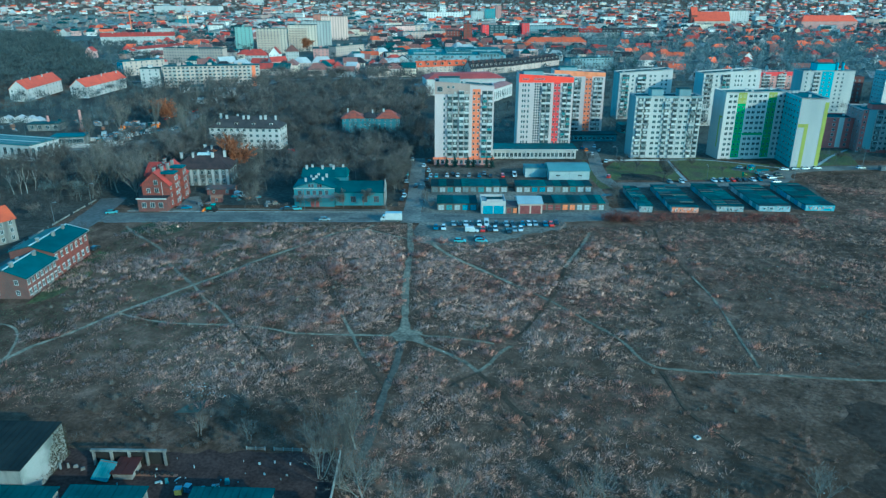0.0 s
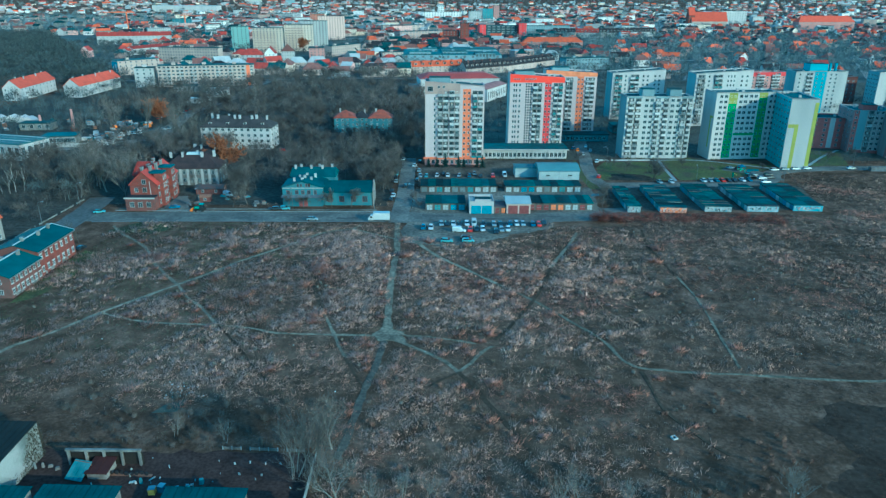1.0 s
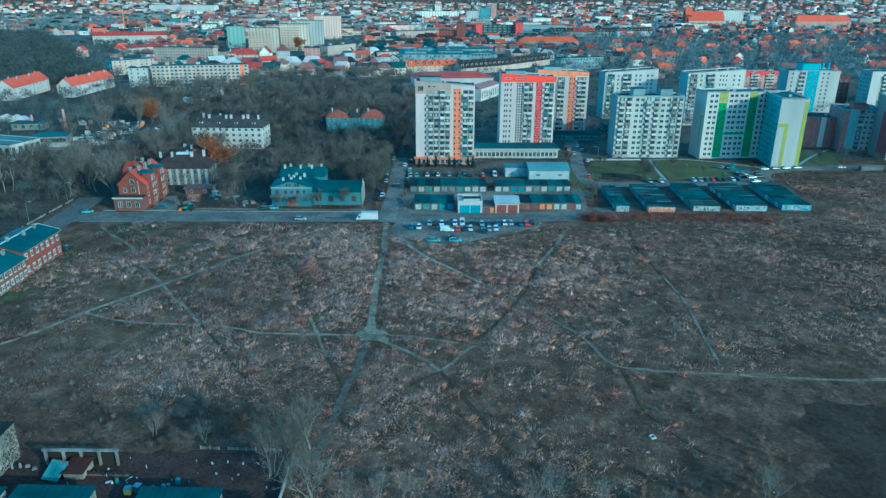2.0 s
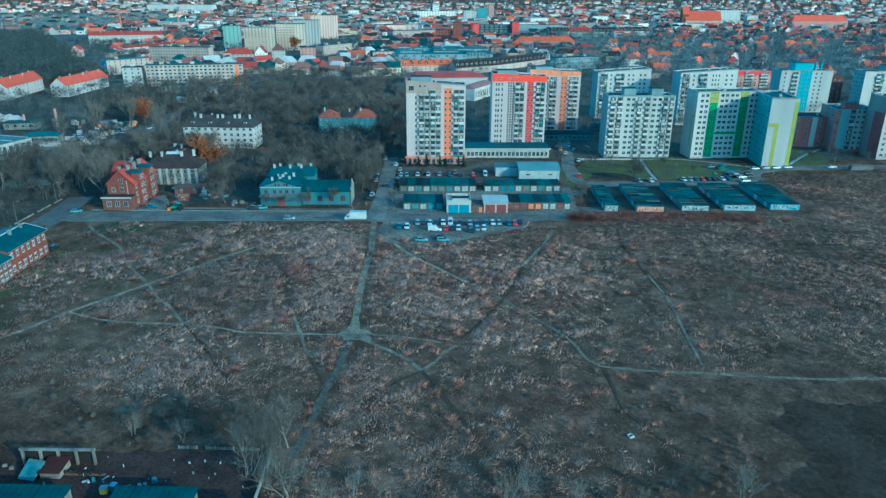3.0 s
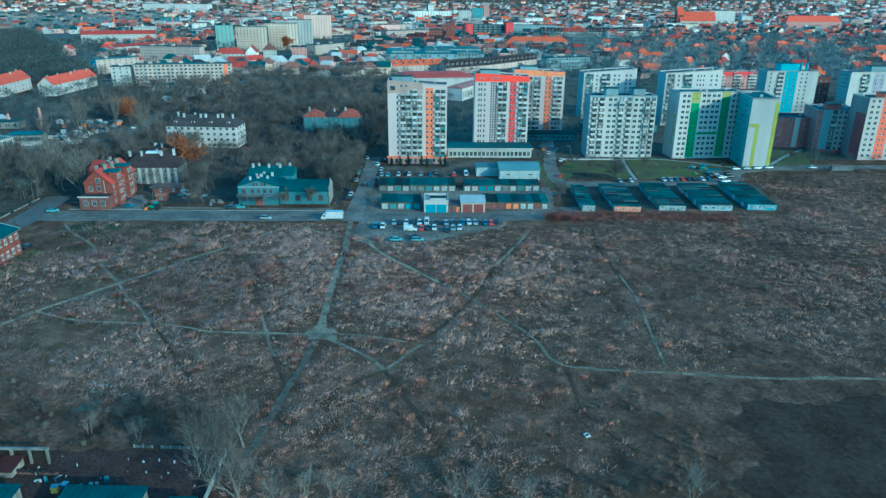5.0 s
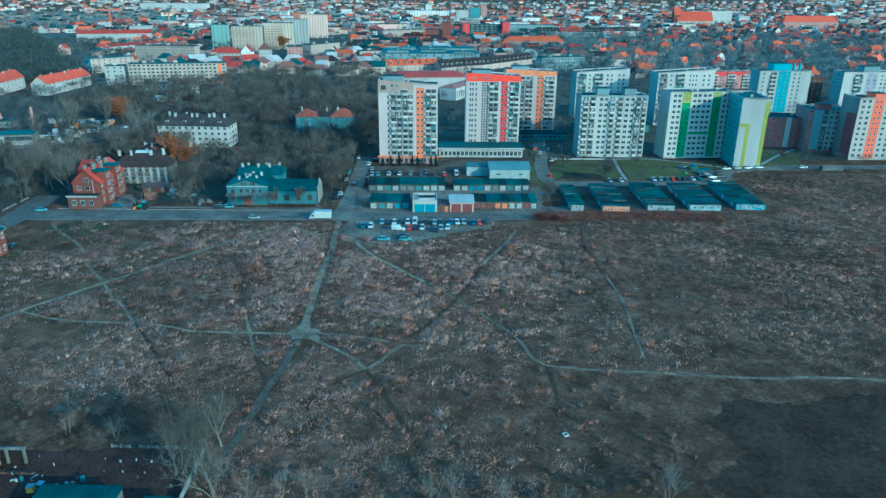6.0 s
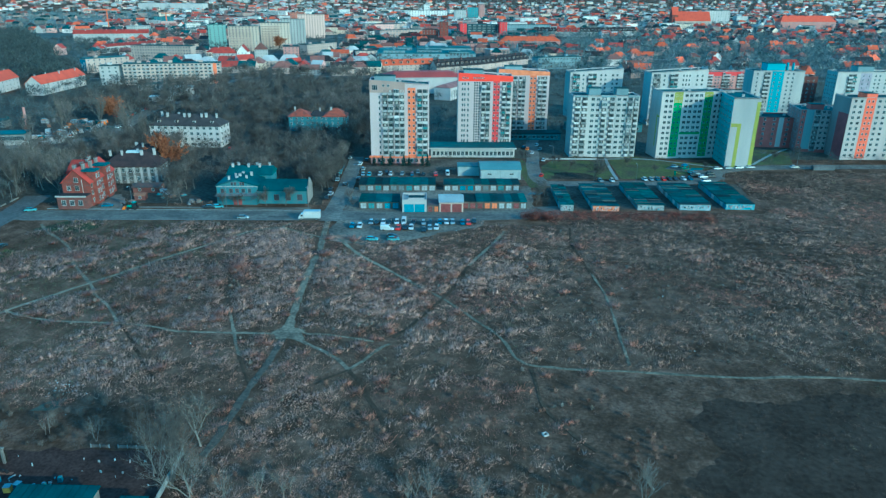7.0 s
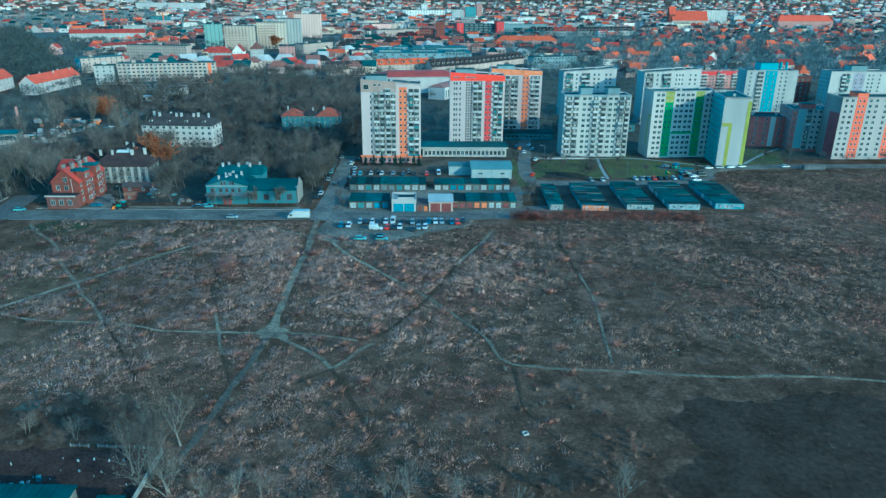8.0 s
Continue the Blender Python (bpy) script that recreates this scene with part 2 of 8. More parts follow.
def box(x0, x1, y0, y1, z0, z1, number=0):
    return ([(x0, y0, z0), (x1, y0, z0), (x1, y1, z0), (x0, y1, z0), (x0, y0, z1), (x1, y0, z1), (x1, y1, z1), (x0, y1, z1)], number)


def taper(x0, x1, y0, y1, z0, X0, X1, Y0, Y1, z1, number=0):
    return ([(x0, y0, z0), (x1, y0, z0), (x1, y1, z0), (x0, y1, z0), (X0, Y0, z1), (X1, Y0, z1), (X1, Y1, z1), (X0, Y1, z1)], number)


def shape(name, shapes, *mats):
    v, f, k = solid(shapes)
    return mesh_of(name, v, f, mats, k)


def piece(name, me, parent, x=0, y=0, z=0, rz=0, label=""):
    ob = new(name, me)
    ob.parent = parent
    ob.location, ob.rotation_euler = (x, y, z), (0, 0, radians(rz))
    if label:
        ob["label"] = label
    return ob


def thing(name, x, y, rz, label, category, group="", kind="", z=0):
    ob = new(name)
    ob.location, ob.rotation_euler = (x, y, z), (0, 0, radians(rz))
    ob.empty_display_size = 0.5
    return tagged(ob, label, category, group, kind)


CACHE = {}


def cached(key, make):
    if key not in CACHE:
        CACHE[key] = make()
    return CACHE[key]


def window_mesh(w, h, bars=1, fr=None, pane=False):
    """A window that faces -y: one frame with mullions, its panes set back."""
    fr = fr or FRAMEW
    def make():
        t, m = 0.09, 0.035
        xs = [-w / 2, -w / 2 + t]
        for i in range(bars):
            c = -w / 2 + w * (i + 1) / (bars + 1)
            xs += [c - m, c + m]
        xs += [w / 2 - t, w / 2]
        zs = [0, t, h - t, h]
        n = len(xs)
        v = [(x, y, z) for y in (-0.05, 0.05) for z in zs for x in xs]
        at = lambda i, j, k: k * 4 * n + j * n + i
        f, idx = [], []
        for j in range(3):
            for i in range(n - 1):
                hole = j == 1 and i % 2 == 1
                if not hole:
                    f.append((at(i, j, 0), at(i + 1, j, 0), at(i + 1, j + 1, 0), at(i, j + 1, 0)))
                    idx.append(0)
                else:
                    q = [(i, j), (i + 1, j), (i + 1, j + 1), (i, j + 1)]
                    for (a, b), (c, d) in zip(q, q[1:] + q[:1]):
                        f.append((at(c, d, 0), at(a, b, 0), at(a, b, 1), at(c, d, 1)))
                        idx.append(0)
                    if pane:
                        v += [(xs[i], -0.02, zs[1]), (xs[i + 1], -0.02, zs[1]), (xs[i + 1], -0.02, zs[2]), (xs[i], -0.02, zs[2])]
                        o = len(v)
                        f.append((o - 4, o - 3, o - 2, o - 1))
                        idx.append(1)
        o = [(0, 0), (n - 1, 0), (n - 1, 3), (0, 3)]
        for (a, b), (c, d) in zip(o, o[1:] + o[:1]):
            f.append((at(a, b, 0), at(c, d, 0), at(c, d, 1), at(a, b, 1)))
            idx.append(0)
        return mesh_of("window", v, f, [fr, GLASS], idx)
    return cached(("win", w, h, bars, fr.name, pane), make)


def pane_mesh(w, h):
    return cached(("pane", w, h), lambda: shape("pane", [box(-w / 2 + 0.05, w / 2 - 0.05, -0.012, 0.05, 0.05, h - 0.05)], GLASS))


def window(parent, x, y, z, rz, w=1.4, h=1.4, bars=1, fr=None, fine=True):
    if fine:
        ob = piece("window", window_mesh(w, h, bars, fr), parent, x, y, z, rz)
        piece("pane", pane_mesh(w, h), ob)
    else:
        ob = piece("window", window_mesh(w, h, bars, fr, True), parent, x, y, z, rz)
    return ob


def glazing(parent, spots, w, h):
    """The small windows of a far building, set proud of its wall."""
    if not spots:
        return
    v, f = [], []
    for x, y, z, rz in spots:
        c, s = math.cos(radians(rz)), math.sin(radians(rz))
        o = len(v)
        for a, e in ((-w / 2, 0), (w / 2, 0), (w / 2, h), (-w / 2, h)):
            v.append((x + a * c + 0.06 * s, y + a * s - 0.06 * c, z + e))
        f.append((o, o + 1, o + 2, o + 3))
    ob = piece("glazing", mesh_of("glazing", v, f, [FARGLASS]), parent)
    ob["kind"] = "stuff"


def balcony_mesh(w, dp, panel):
    def make():
        s = [box(0, w, -dp, 0.0, -0.15, 0.0, 0), box(0.0, w, -dp - 0.05, -dp, -0.1, 0.95, 1),
             box(-0.05, 0.0, -dp - 0.05, 0, -0.15, 1.0, 0), box(w, w + 0.05, -dp - 0.05, 0, -0.15, 1.0, 0),
             box(-0.03, w + 0.03, -dp - 0.08, -dp + 0.02, 0.95, 1.02, 2)]
        return shape("balcony", s, PALE, panel, STEEL)
    return cached(("balc", w, dp, panel.name), make)


DARKFRAME = surf("dark_window_frame", (0.11, 0.12, 0.125), None, 0.5, 0.5, bump=0)
# dark colour that stands for the shade inside the loggias
LOGGIASHADE = surf("loggia_shade", (0.075, 0.076, 0.076), (0.048, 0.050, 0.052), 0.4, streak=True)
PANELS = [surf("balcony_white_panel", (0.46, 0.44, 0.43), None, 0.6), surf("balcony_grey_panel", (0.34, 0.335, 0.33), None, 0.6),
          surf("balcony_dark_panel", (0.15, 0.16, 0.165), None, 0.6), surf("balcony_teal_panel", (0.07, 0.18, 0.19), None, 0.6)]


def tower(x, y, rz, w, d, h, floors, fh, z0, walls, side, cols, label, slant=0.0, rooms=(), attic=None, sides=(), fine=True, sidewin=0):
    """A block of flats. side colours the end walls, mostly darker, to stand for their shade. cols, along the front:
    ('w', x, width), ('b', x0, x1, panels), ('s', x0, x1, paint, xs of its windows).
    """
    b = thing("apartment_tower", x, y, rz, label, "apartment building", "blocks of flats")
    hr = h - slant
    v = [(0, 0, 0), (w, 0, 0), (w, d, 0), (0, d, 0), (0, 0, h), (w, 0, hr), (w, d, hr), (0, d, h)]
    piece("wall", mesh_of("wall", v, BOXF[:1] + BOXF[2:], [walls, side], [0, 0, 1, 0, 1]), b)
    e = 0.35
    rv = [(e, e, h - 0.6), (w - e, e, hr - 0.6), (w - e, d - e, hr - 0.6), (e, d - e, h - 0.6)]
    roof = piece("roof", mesh_of("roof", rv, [(0, 1, 2, 3)], [TAR]), b, label="dark bitumen roof behind a low parapet")
    ring = []
    for (ax, ay), (bx, by), (cx, cy), (dx, dy) in (((0, 0), (w, 0), (w, e), (0, e)), ((0, d - e), (w, d - e), (w, d), (0, d)), ((0, e), (e, e), (e, d - e), (0, d - e)), ((w - e, e), (w, e), (w, d - e), (w - e, d - e))):
        q = [(ax, ay), (bx, by), (cx, cy), (dx, dy)]
        ring.append(([(px, py, h - slant * px / w - 0.62) for px, py in q] + [(px, py, h - slant * px / w + 0.003) for px, py in q], 0))
    ring.append(([(px, py, h - slant * px / w + 0.003) for px, py in ((-0.08, -0.08), (w + 0.08, -0.08), (w + 0.08, 0.0), (-0.08, 0.0))] + [(px, py, h - slant * px / w + 0.10) for px, py in ((-0.08, -0.08), (w + 0.08, -0.08), (w + 0.08, 0.3), (-0.08, 0.3))], 1))
    piece("parapet", shape("parapet", ring, walls, STEEL), b)
    if attic:
        paint, za, xa0, xa1 = attic
        q = [(xa0, -0.06), (xa1, -0.06), (xa1, 0.0), (xa0, 0.0)]
        piece("attic_band", shape("attic_band", [([(px, py, za) for px, py in q] + [(px, py, h - slant * px / w - 0.02) for px, py in q], 0)], paint), b)
    for i, (rx0, rx1, ry0, ry1, rh, paint) in enumerate(rooms):
        zr = h - slant * (rx0 + rx1) / 2 / w - 0.6
        room = piece("lift_room", shape("lift_room", [box(rx0, rx1, ry0, ry1, zr - 0.6, zr + rh, 0), box(rx0 - 0.2, rx1 + 0.2, ry0 - 0.2, ry1 + 0.2, zr + rh, zr + rh + 0.2, 1)], paint, TAR), b)
    for i in range(3):
        vx, vy = random.uniform(1.5, w - 2), random.uniform(d * 0.3, d - 1.5)
        piece("roof_vent", shape("roof_vent", [box(-0.6, 0.6, -0.4, 0.4, 0, 1.1, 0), box(-0.7, 0.7, -0.5, 0.5, 1.1, 1.25, 1)], PALE, STEEL), roof, vx, vy, h - slant * vx / w - 0.6)
    rnd = random.Random(int(x * 7 + y))
    for c in cols:
        kind = c[0]
        if kind == "s":
            piece("painted_strip", shape("painted_strip", [([(px, py, z0) for px, py in ((c[1], -0.05), (c[2], -0.05), (c[2], 0.0), (c[1], 0.0))] + [(px, py, min(z0 + floors * fh + 0.6, h - slant * px / w - 0.1)) for px, py in ((c[1], -0.05), (c[2], -0.05), (c[2], 0.0), (c[1], 0.0))], 0)], c[3]), b)
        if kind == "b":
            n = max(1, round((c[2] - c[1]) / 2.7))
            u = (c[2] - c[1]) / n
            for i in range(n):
                # flat dark strip on the wall in place of a shaded recess
                piece("loggia_back", shape("loggia_back", [box(c[1] + i * u + 0.12, c[1] + (i + 1) * u - 0.12, -0.03, 0.0, z0, z0 + floors * fh - 0.1)], LOGGIASHADE), b)
        for k in range(floors):
            zf = z0 + k * fh
            if kind == "w":
                window(b, c[1], -0.0, zf + 0.8, 0, c[2], 1.5 if c[2] > 0.7 else 0.8, 1 if c[2] > 1.2 else 0, fine=fine)
            elif kind == "d":
                for zd in (0.35, 1.65):
                    window(b, c[1], -0.0, zf + zd, 0, 0.8, 0.95, 0, DARKFRAME, fine=False)
            elif kind == "b":
                for i in range(n):
                    bw = u * rnd.choice((0.74, 0.86, 0.86, 0.97))
                    piece("balcony", balcony_mesh(round(bw, 2), 1.15, PANELS[rnd.choice(c[3])]), b, c[1] + i * u + (u - bw) / 2, 0, zf + 0.1)
                    if rnd.random() < 0.14:
                        piece("balcony_glazing", cached(("bglaze", round(bw, 2)), lambda: shape("balcony_glazing", [box(0.05, bw - 0.05, -1.12, -1.06, 1.0, 2.35, 0), box(0.0, bw, -1.16, -0.02, 2.35, 2.5, 1)] + [box(q * bw / 3 - 0.04, q * bw / 3 + 0.04, -1.15, -1.04, 1.0, 2.35, 1) for q in (0.06, 1, 2, 2.94)], GLASS, FRAMEW)), b, c[1] + i * u + (u - bw) / 2, 0, zf + 0.1)
                    elif rnd.random() < 0.2:
                        piece("blind", cached("blind", lambda: shape("blind", [box(-0.5, 0.5, -0.08, -0.05, 0.9, 1.95)], PALE)), b, c[1] + u * (i + 0.5), 0, zf + 0.2)
                    window(b, c[1] + u * (i + 0.5) + rnd.uniform(-0.3, 0.3), -0.03, zf + 0.2, 0, 1.5, 2.05, 1, rnd.choice((DARKFRAME, DARKFRAME, DARKFRAME, FRAMEW)), fine=False)
            else:
                for xs in c[4]:
                    window(b, xs, -0.05, zf + 0.85, 0, 1.0, 1.2, 0, fine=fine)
    for k in range(floors):
        for i in range(sidewin):
            window(b, 0, d * (i + 0.7) / (sidewin + 0.4), z0 + k * fh + 0.85, -90, 1.5, 1.3, 1, fine=fine)
    for (name, s, paint) in sides:
        piece(name, shape(name, s, paint), b)
    return b


def house(x, y, rz, w, d, eave, ridge, walls, tiles, label, name="house", floors=2, nx=4, ny=2, chimneys=1, hip=False, across=False, fine=True, ww=1.1, dormers=0, over=0.45, group="", cat="house", plinth=None, left=True, right=True):
    """A house with its front at y=0, roof along x (or along y if across), thick eaves and chimneys."""
    b = thing(name, x, y, rz, label, cat, group)
    shapes = [box(0, w, 0, d, 0, eave, 0)]
    if plinth:
        shapes.append(box(-0.06, w + 0.06, -0.06, d + 0.06, 0, 0.7, 1))
    wv, wf, wk = solid(shapes)
    if not hip:
        o = len(wv)
        if across:
            wv += [(0, 0, eave), (w, 0, eave), (w / 2, 0, ridge), (0, d, eave), (w, d, eave), (w / 2, d, ridge)]
            wf += [(o, o + 1, o + 2), (o + 4, o + 3, o + 5)]
        else:
            wv += [(0, 0, eave), (0, d, eave), (0, d / 2, ridge), (w, 0, eave), (w, d, eave), (w, d / 2, ridge)]
            wf += [(o + 1, o, o + 2), (o + 3, o + 4, o + 5)]
        wk += [0, 0]
    piece("wall", mesh_of("wall", wv, wf, [walls, plinth or walls], wk), b)
    t, e = 0.22, over
    if across:
        drop = (ridge - eave) / (w / 2) * e
        rs = [([(-e, -e, eave - drop), (w / 2, -e, ridge), (w / 2, d + e, ridge), (-e, d + e, eave - drop), (-e, -e, eave - drop + t), (w / 2, -e, ridge + t), (w / 2, d + e, ridge + t), (-e, d + e, eave - drop + t)], 0),
              ([(w / 2, -e, ridge), (w + e, -e, eave - drop), (w + e, d + e, eave - drop), (w / 2, d + e, ridge), (w / 2, -e, ridge + t), (w + e, -e, eave - drop + t), (w + e, d + e, eave - drop + t), (w / 2, d + e, ridge + t)], 0)]
    else:
        drop = (ridge - eave) / (d / 2) * e
        i = min(d / 2, w / 2 - 0.5) if hip else -e
        r0, r1 = (i, w - i) if hip else (-e, w + e)
        rs = [([(-e, -e, eave - drop), (w + e, -e, eave - drop), (r1, d / 2, ridge), (r0, d / 2, ridge), (-e, -e, eave - drop + t), (w + e, -e, eave - drop + t), (r1, d / 2, ridge + t), (r0, d / 2, ridge + t)], 0),
              ([(r0, d / 2, ridge), (r1, d / 2, ridge), (w + e, d + e, eave - drop), (-e, d + e, eave - drop), (r0, d / 2, ridge + t), (r1, d / 2, ridge + t), (w + e, d + e, eave - drop + t), (-e, d + e, eave - drop + t)], 0)]
        if hip:
            rs += [([(-e, -e, eave - drop), (r0, d / 2, ridge), (r0, d / 2, ridge), (-e, d + e, eave - drop), (-e, -e, eave - drop + t), (r0, d / 2, ridge + t), (r0, d / 2, ridge + t), (-e, d + e, eave - drop + t)], 0),
                   ([(w + e, -e, eave - drop), (w + e, d + e, eave - drop), (r1, d / 2, ridge), (r1, d / 2, ridge), (w + e, -e, eave - drop + t), (w + e, d + e, eave - drop + t), (r1, d / 2, ridge + t), (r1, d / 2, ridge + t)], 0)]
    roof = piece("roof", shape("roof", rs, tiles), b)
    rnd = random.Random(int(x * 3 + y * 5))
    for i in range(chimneys):
        f = (i + 0.6 + rnd.uniform(-0.32, 0.32)) / (chimneys + 0.2)
        cx, cy = (w / 2 + rnd.uniform(-0.5, 0.5), d * f) if across else (w * f, d / 2 + rnd.choice((-0.12, 0.12)) * d)
        ch = cached(("chim", walls.name), lambda: shape("chimney", [box(-0.45, 0.45, -0.3, 0.3, -1.6, 1.0, 0), box(-0.55, 0.55, -0.4, 0.4, 1.0, 1.15, 1)], PALE if walls.name in ("weathered_stone", "sooty_plaster", "white_plaster", "pale_grey_plaster", "teal_plaster") else BRICKDARK, CONCRETE))
        piece("chimney", ch, roof, cx, cy, ridge).scale = (rnd.uniform(0.8, 1.5), rnd.uniform(0.9, 1.3), rnd.uniform(0.7, 1.2))
    fh = eave / floors
    hw = min(1.5, fh * 0.55)
    if y > (850 if group else 780):
        glazing(b, [(w * (i + 0.5) / nx, 0.0, fh * k + fh * 0.3, 0) for k in range(floors) for i in range(nx)], ww, hw)
        nx = ny = 0
    for k in range(floors):
        z = fh * k + fh * 0.3
        for i in range(nx):
            window(b, w * (i + 0.5) / nx, 0, z, 0, ww, hw, 1, fine=fine)
        for i in range(ny):
            if left:
                window(b, 0, d * (i + 0.5) / ny, z, -90, ww, hw, 1, fine=fine)
            if right:
                window(b, w, d * (i + 0.5) / ny, z, 90, ww, hw, 1, fine=fine)
    dm = cached(("dormer", tiles.name, walls.name), lambda: shape("dormer", [box(-0.8, 0.8, -0.1, 2.0, 0, 1.5, 0), taper(-1.0, 1.0, -0.3, 2.2, 1.5, -0.15, 0.15, -0.2, 3.2, 2.1, 1), box(-0.55, 0.55, -0.15, 0.0, 0.3, 1.3, 2)], walls, tiles, GLASS))
    for i in range(dormers):
        g = 1.7 if y > 600 else 1.0
        piece("dormer", dm, roof, w * (i + 0.5) / dormers, d * 0.12, eave + (ridge - eave) * 0.18).scale = (g, g, g)
    return b


def strip(name, pts, width, material, label, cat, z=0.03, rough_edge=0.25, kind="structure"):
    """A path or road along pts: a thin slab, with ragged edges where it is trodden."""
    P = [Vector((a, b, 0)) for a, b in pts]
    fine_pts = []
    for i in range(len(P) - 1):
        p0, p1, p2, p3 = P[max(i - 1, 0)], P[i], P[i + 1], P[min(i + 2, len(P) - 1)]
        k = max(2, int((p2 - p1).length / 2.0))
        for j in range(k):
            t = j / k
            fine_pts.append(0.5 * ((2 * p1) + (p2 - p0) * t + (2 * p0 - 5 * p1 + 4 * p2 - p3) * t * t + (3 * p1 - p0 - 3 * p2 + p3) * t ** 3))
    fine_pts.append(P[-1])
    v, f = [], []
    for i, p in enumerate(fine_pts):
        tan = (fine_pts[min(i + 1, len(fine_pts) - 1)] - fine_pts[max(i - 1, 0)]).normalized()
        nrm = Vector((-tan.y, tan.x, 0))
        wl_, wr_ = (width / 2 * (1 + rough_edge * noise.noise((p.x * 0.3, p.y * 0.3, s))) for s in (1.0, 7.0))
        a, b = p + nrm * wl_, p - nrm * wr_
        v += [(a.x, a.y, -0.2), (a.x, a.y, z), (b.x, b.y, z), (b.x, b.y, -0.2)]
        if i:
            o = 4 * i
            f += [(o - 4, o, o + 1, o - 3), (o - 3, o + 1, o + 2, o - 2), (o - 2, o + 2, o + 3, o - 1)]
    return tagged(new(name, mesh_of(name, v, f, [material])), label, cat, "", kind)


def pad(name, pts, material, label, cat, z=0.02, ragged=0.0):
    """A flat area with its outline given, frayed where it has no kerb."""
    if ragged:
        out = []
        for (ax, ay), (bx, by) in zip(pts, pts[1:] + pts[:1]):
            k = max(1, int(math.hypot(bx - ax, by - ay) / 1.5))
            for i in range(k):
                x, y = ax + (bx - ax) * i / k, ay + (by - ay) * i / k
                out.append((x + ragged * (noise.noise((x * 0.3, y * 0.3, 2.0)) + 0.6 * noise.noise((x, y, 4.0))), y + ragged * (noise.noise((x * 0.3, y * 0.3, 6.0)) + 0.6 * noise.noise((x, y, 8.0)))))
        pts = out
    n = len(pts)
    v = [(a, b, -0.2) for a, b in pts] + [(a, b, z) for a, b in pts]
    f = [tuple(range(n, 2 * n))] + [(i, (i + 1) % n, n + (i + 1) % n, n + i) for i in range(n)]
    return tagged(new(name, mesh_of(name, v, f, [material])), label, cat, "", "structure")


# ---- ground, roads, paths ----
def ground_material():
    m = bpy.data.materials.new("waste_ground")
    m.use_nodes = True
    n, l = m.node_tree.nodes, m.node_tree.links
    bsdf = n["Principled BSDF"]
    geo = n.new("ShaderNodeNewGeometry")
    facs = []
    for s, dt in ((0.018, 6), (0.16, 6), (1.3, 4)):
        t = n.new("ShaderNodeTexNoise")
        t.inputs["Scale"].default_value, t.inputs["Detail"].default_value = s, dt
        t.inputs["Roughness"].default_value = 0.62
        l.new(geo.outputs["Position"], t.inputs["Vector"])
        facs.append(t.outputs["Fac"])
    a = n.new("ShaderNodeMath")
    a.operation, a.inputs[1].default_value = "MULTIPLY", 0.3
    l.new(facs[0], a.inputs[0])
    b = n.new("ShaderNodeMath")
    b.operation, b.inputs[1].default_value = "MULTIPLY_ADD", 0.42
    l.new(facs[1], b.inputs[0])
    l.new(a.outputs[0], b.inputs[2])
    c = n.new("ShaderNodeMath")
    c.operation, c.inputs[1].default_value = "MULTIPLY_ADD", 0.28
    l.new(facs[2], c.inputs[0])
    l.new(b.outputs[0], c.inputs[2])
    ramp = n.new("ShaderNodeValToRGB")
    stops = [(0.34, (0.027, 0.018, 0.012)), (0.45, (0.050, 0.034, 0.023)), (0.52, (0.086, 0.057, 0.039)), (0.60, (0.150, 0.101, 0.073)), (0.72, (0.24, 0.164, 0.120))]
    while len(ramp.color_ramp.elements) < len(stops):
        ramp.color_ramp.elements.new(0.5)
    for e, (p, col) in zip(ramp.color_ramp.elements, stops):
        e.position, e.color = p, (*col, 1)
    l.new(c.outputs[0], ramp.inputs[0])
    l.new(ramp.outputs[0], bsdf.inputs["Base Color"])
    bsdf.inputs["Roughness"].default_value = 0.95
    bsdf.inputs["Specular IOR Level"].default_value = 0.02
    bp = n.new("ShaderNodeBump")
    bp.inputs["Strength"].default_value, bp.inputs["Distance"].default_value = 0.8, 0.35
    l.new(c.outputs[0], bp.inputs["Height"])
    l.new(bp.outputs[0], bsdf.inputs["Normal"])
    return m


GROUND = ground_material()


def hill(x, y):
    """Height of the land: flat in the town, wooded rises far off."""
    r = math.hypot(x, y)
    k = min(max((r - 2900) / 1700, 0), 1)
    return k * k * (3 - 2 * k) * (52 + 16 * noise.noise((x / 900, y / 900, 0.3)))


def make_ground():
    xs = np.unique(np.concatenate([np.linspace(-4600, 4600, 62), np.linspace(-300, 300, 13)]))
    ys = np.unique(np.concatenate([np.linspace(-4600, 4600, 62), np.linspace(0, 400, 9)]))
    v = [(x, y, hill(x, y)) for y in ys for x in xs]
    nx = len(xs)
    f = [(j * nx + i, j * nx + i + 1, (j + 1) * nx + i + 1, (j + 1) * nx + i) for j in range(len(ys) - 1) for i in range(nx - 1)]
    tagged(new("ground", mesh_of("ground", v, f, [GROUND])), "dry winter waste ground with dark soil and dead grass", "ground", "", "structure")


make_ground()
MOSS = surf("leaf_litter_ground", (0.060, 0.054, 0.043), (0.036, 0.034, 0.028), 0.06, 0.95, fine=0.6, speck=0.4, spec=0.1)
TOWNSOIL = surf("garden_ground", (0.090, 0.102, 0.094), (0.050, 0.060, 0.057), 0.03, 0.95, fine=0.3, speck=0.4, spec=0.1)
pad("park_ground", [(-330, 262), (-146, 260), (-135, 259), (-24, 261), (-24, 345), (-10, 349), (-10, 690), (-330, 690)], MOSS, "dark leaf litter under the bare park trees", "ground", 0.014, 1.0)
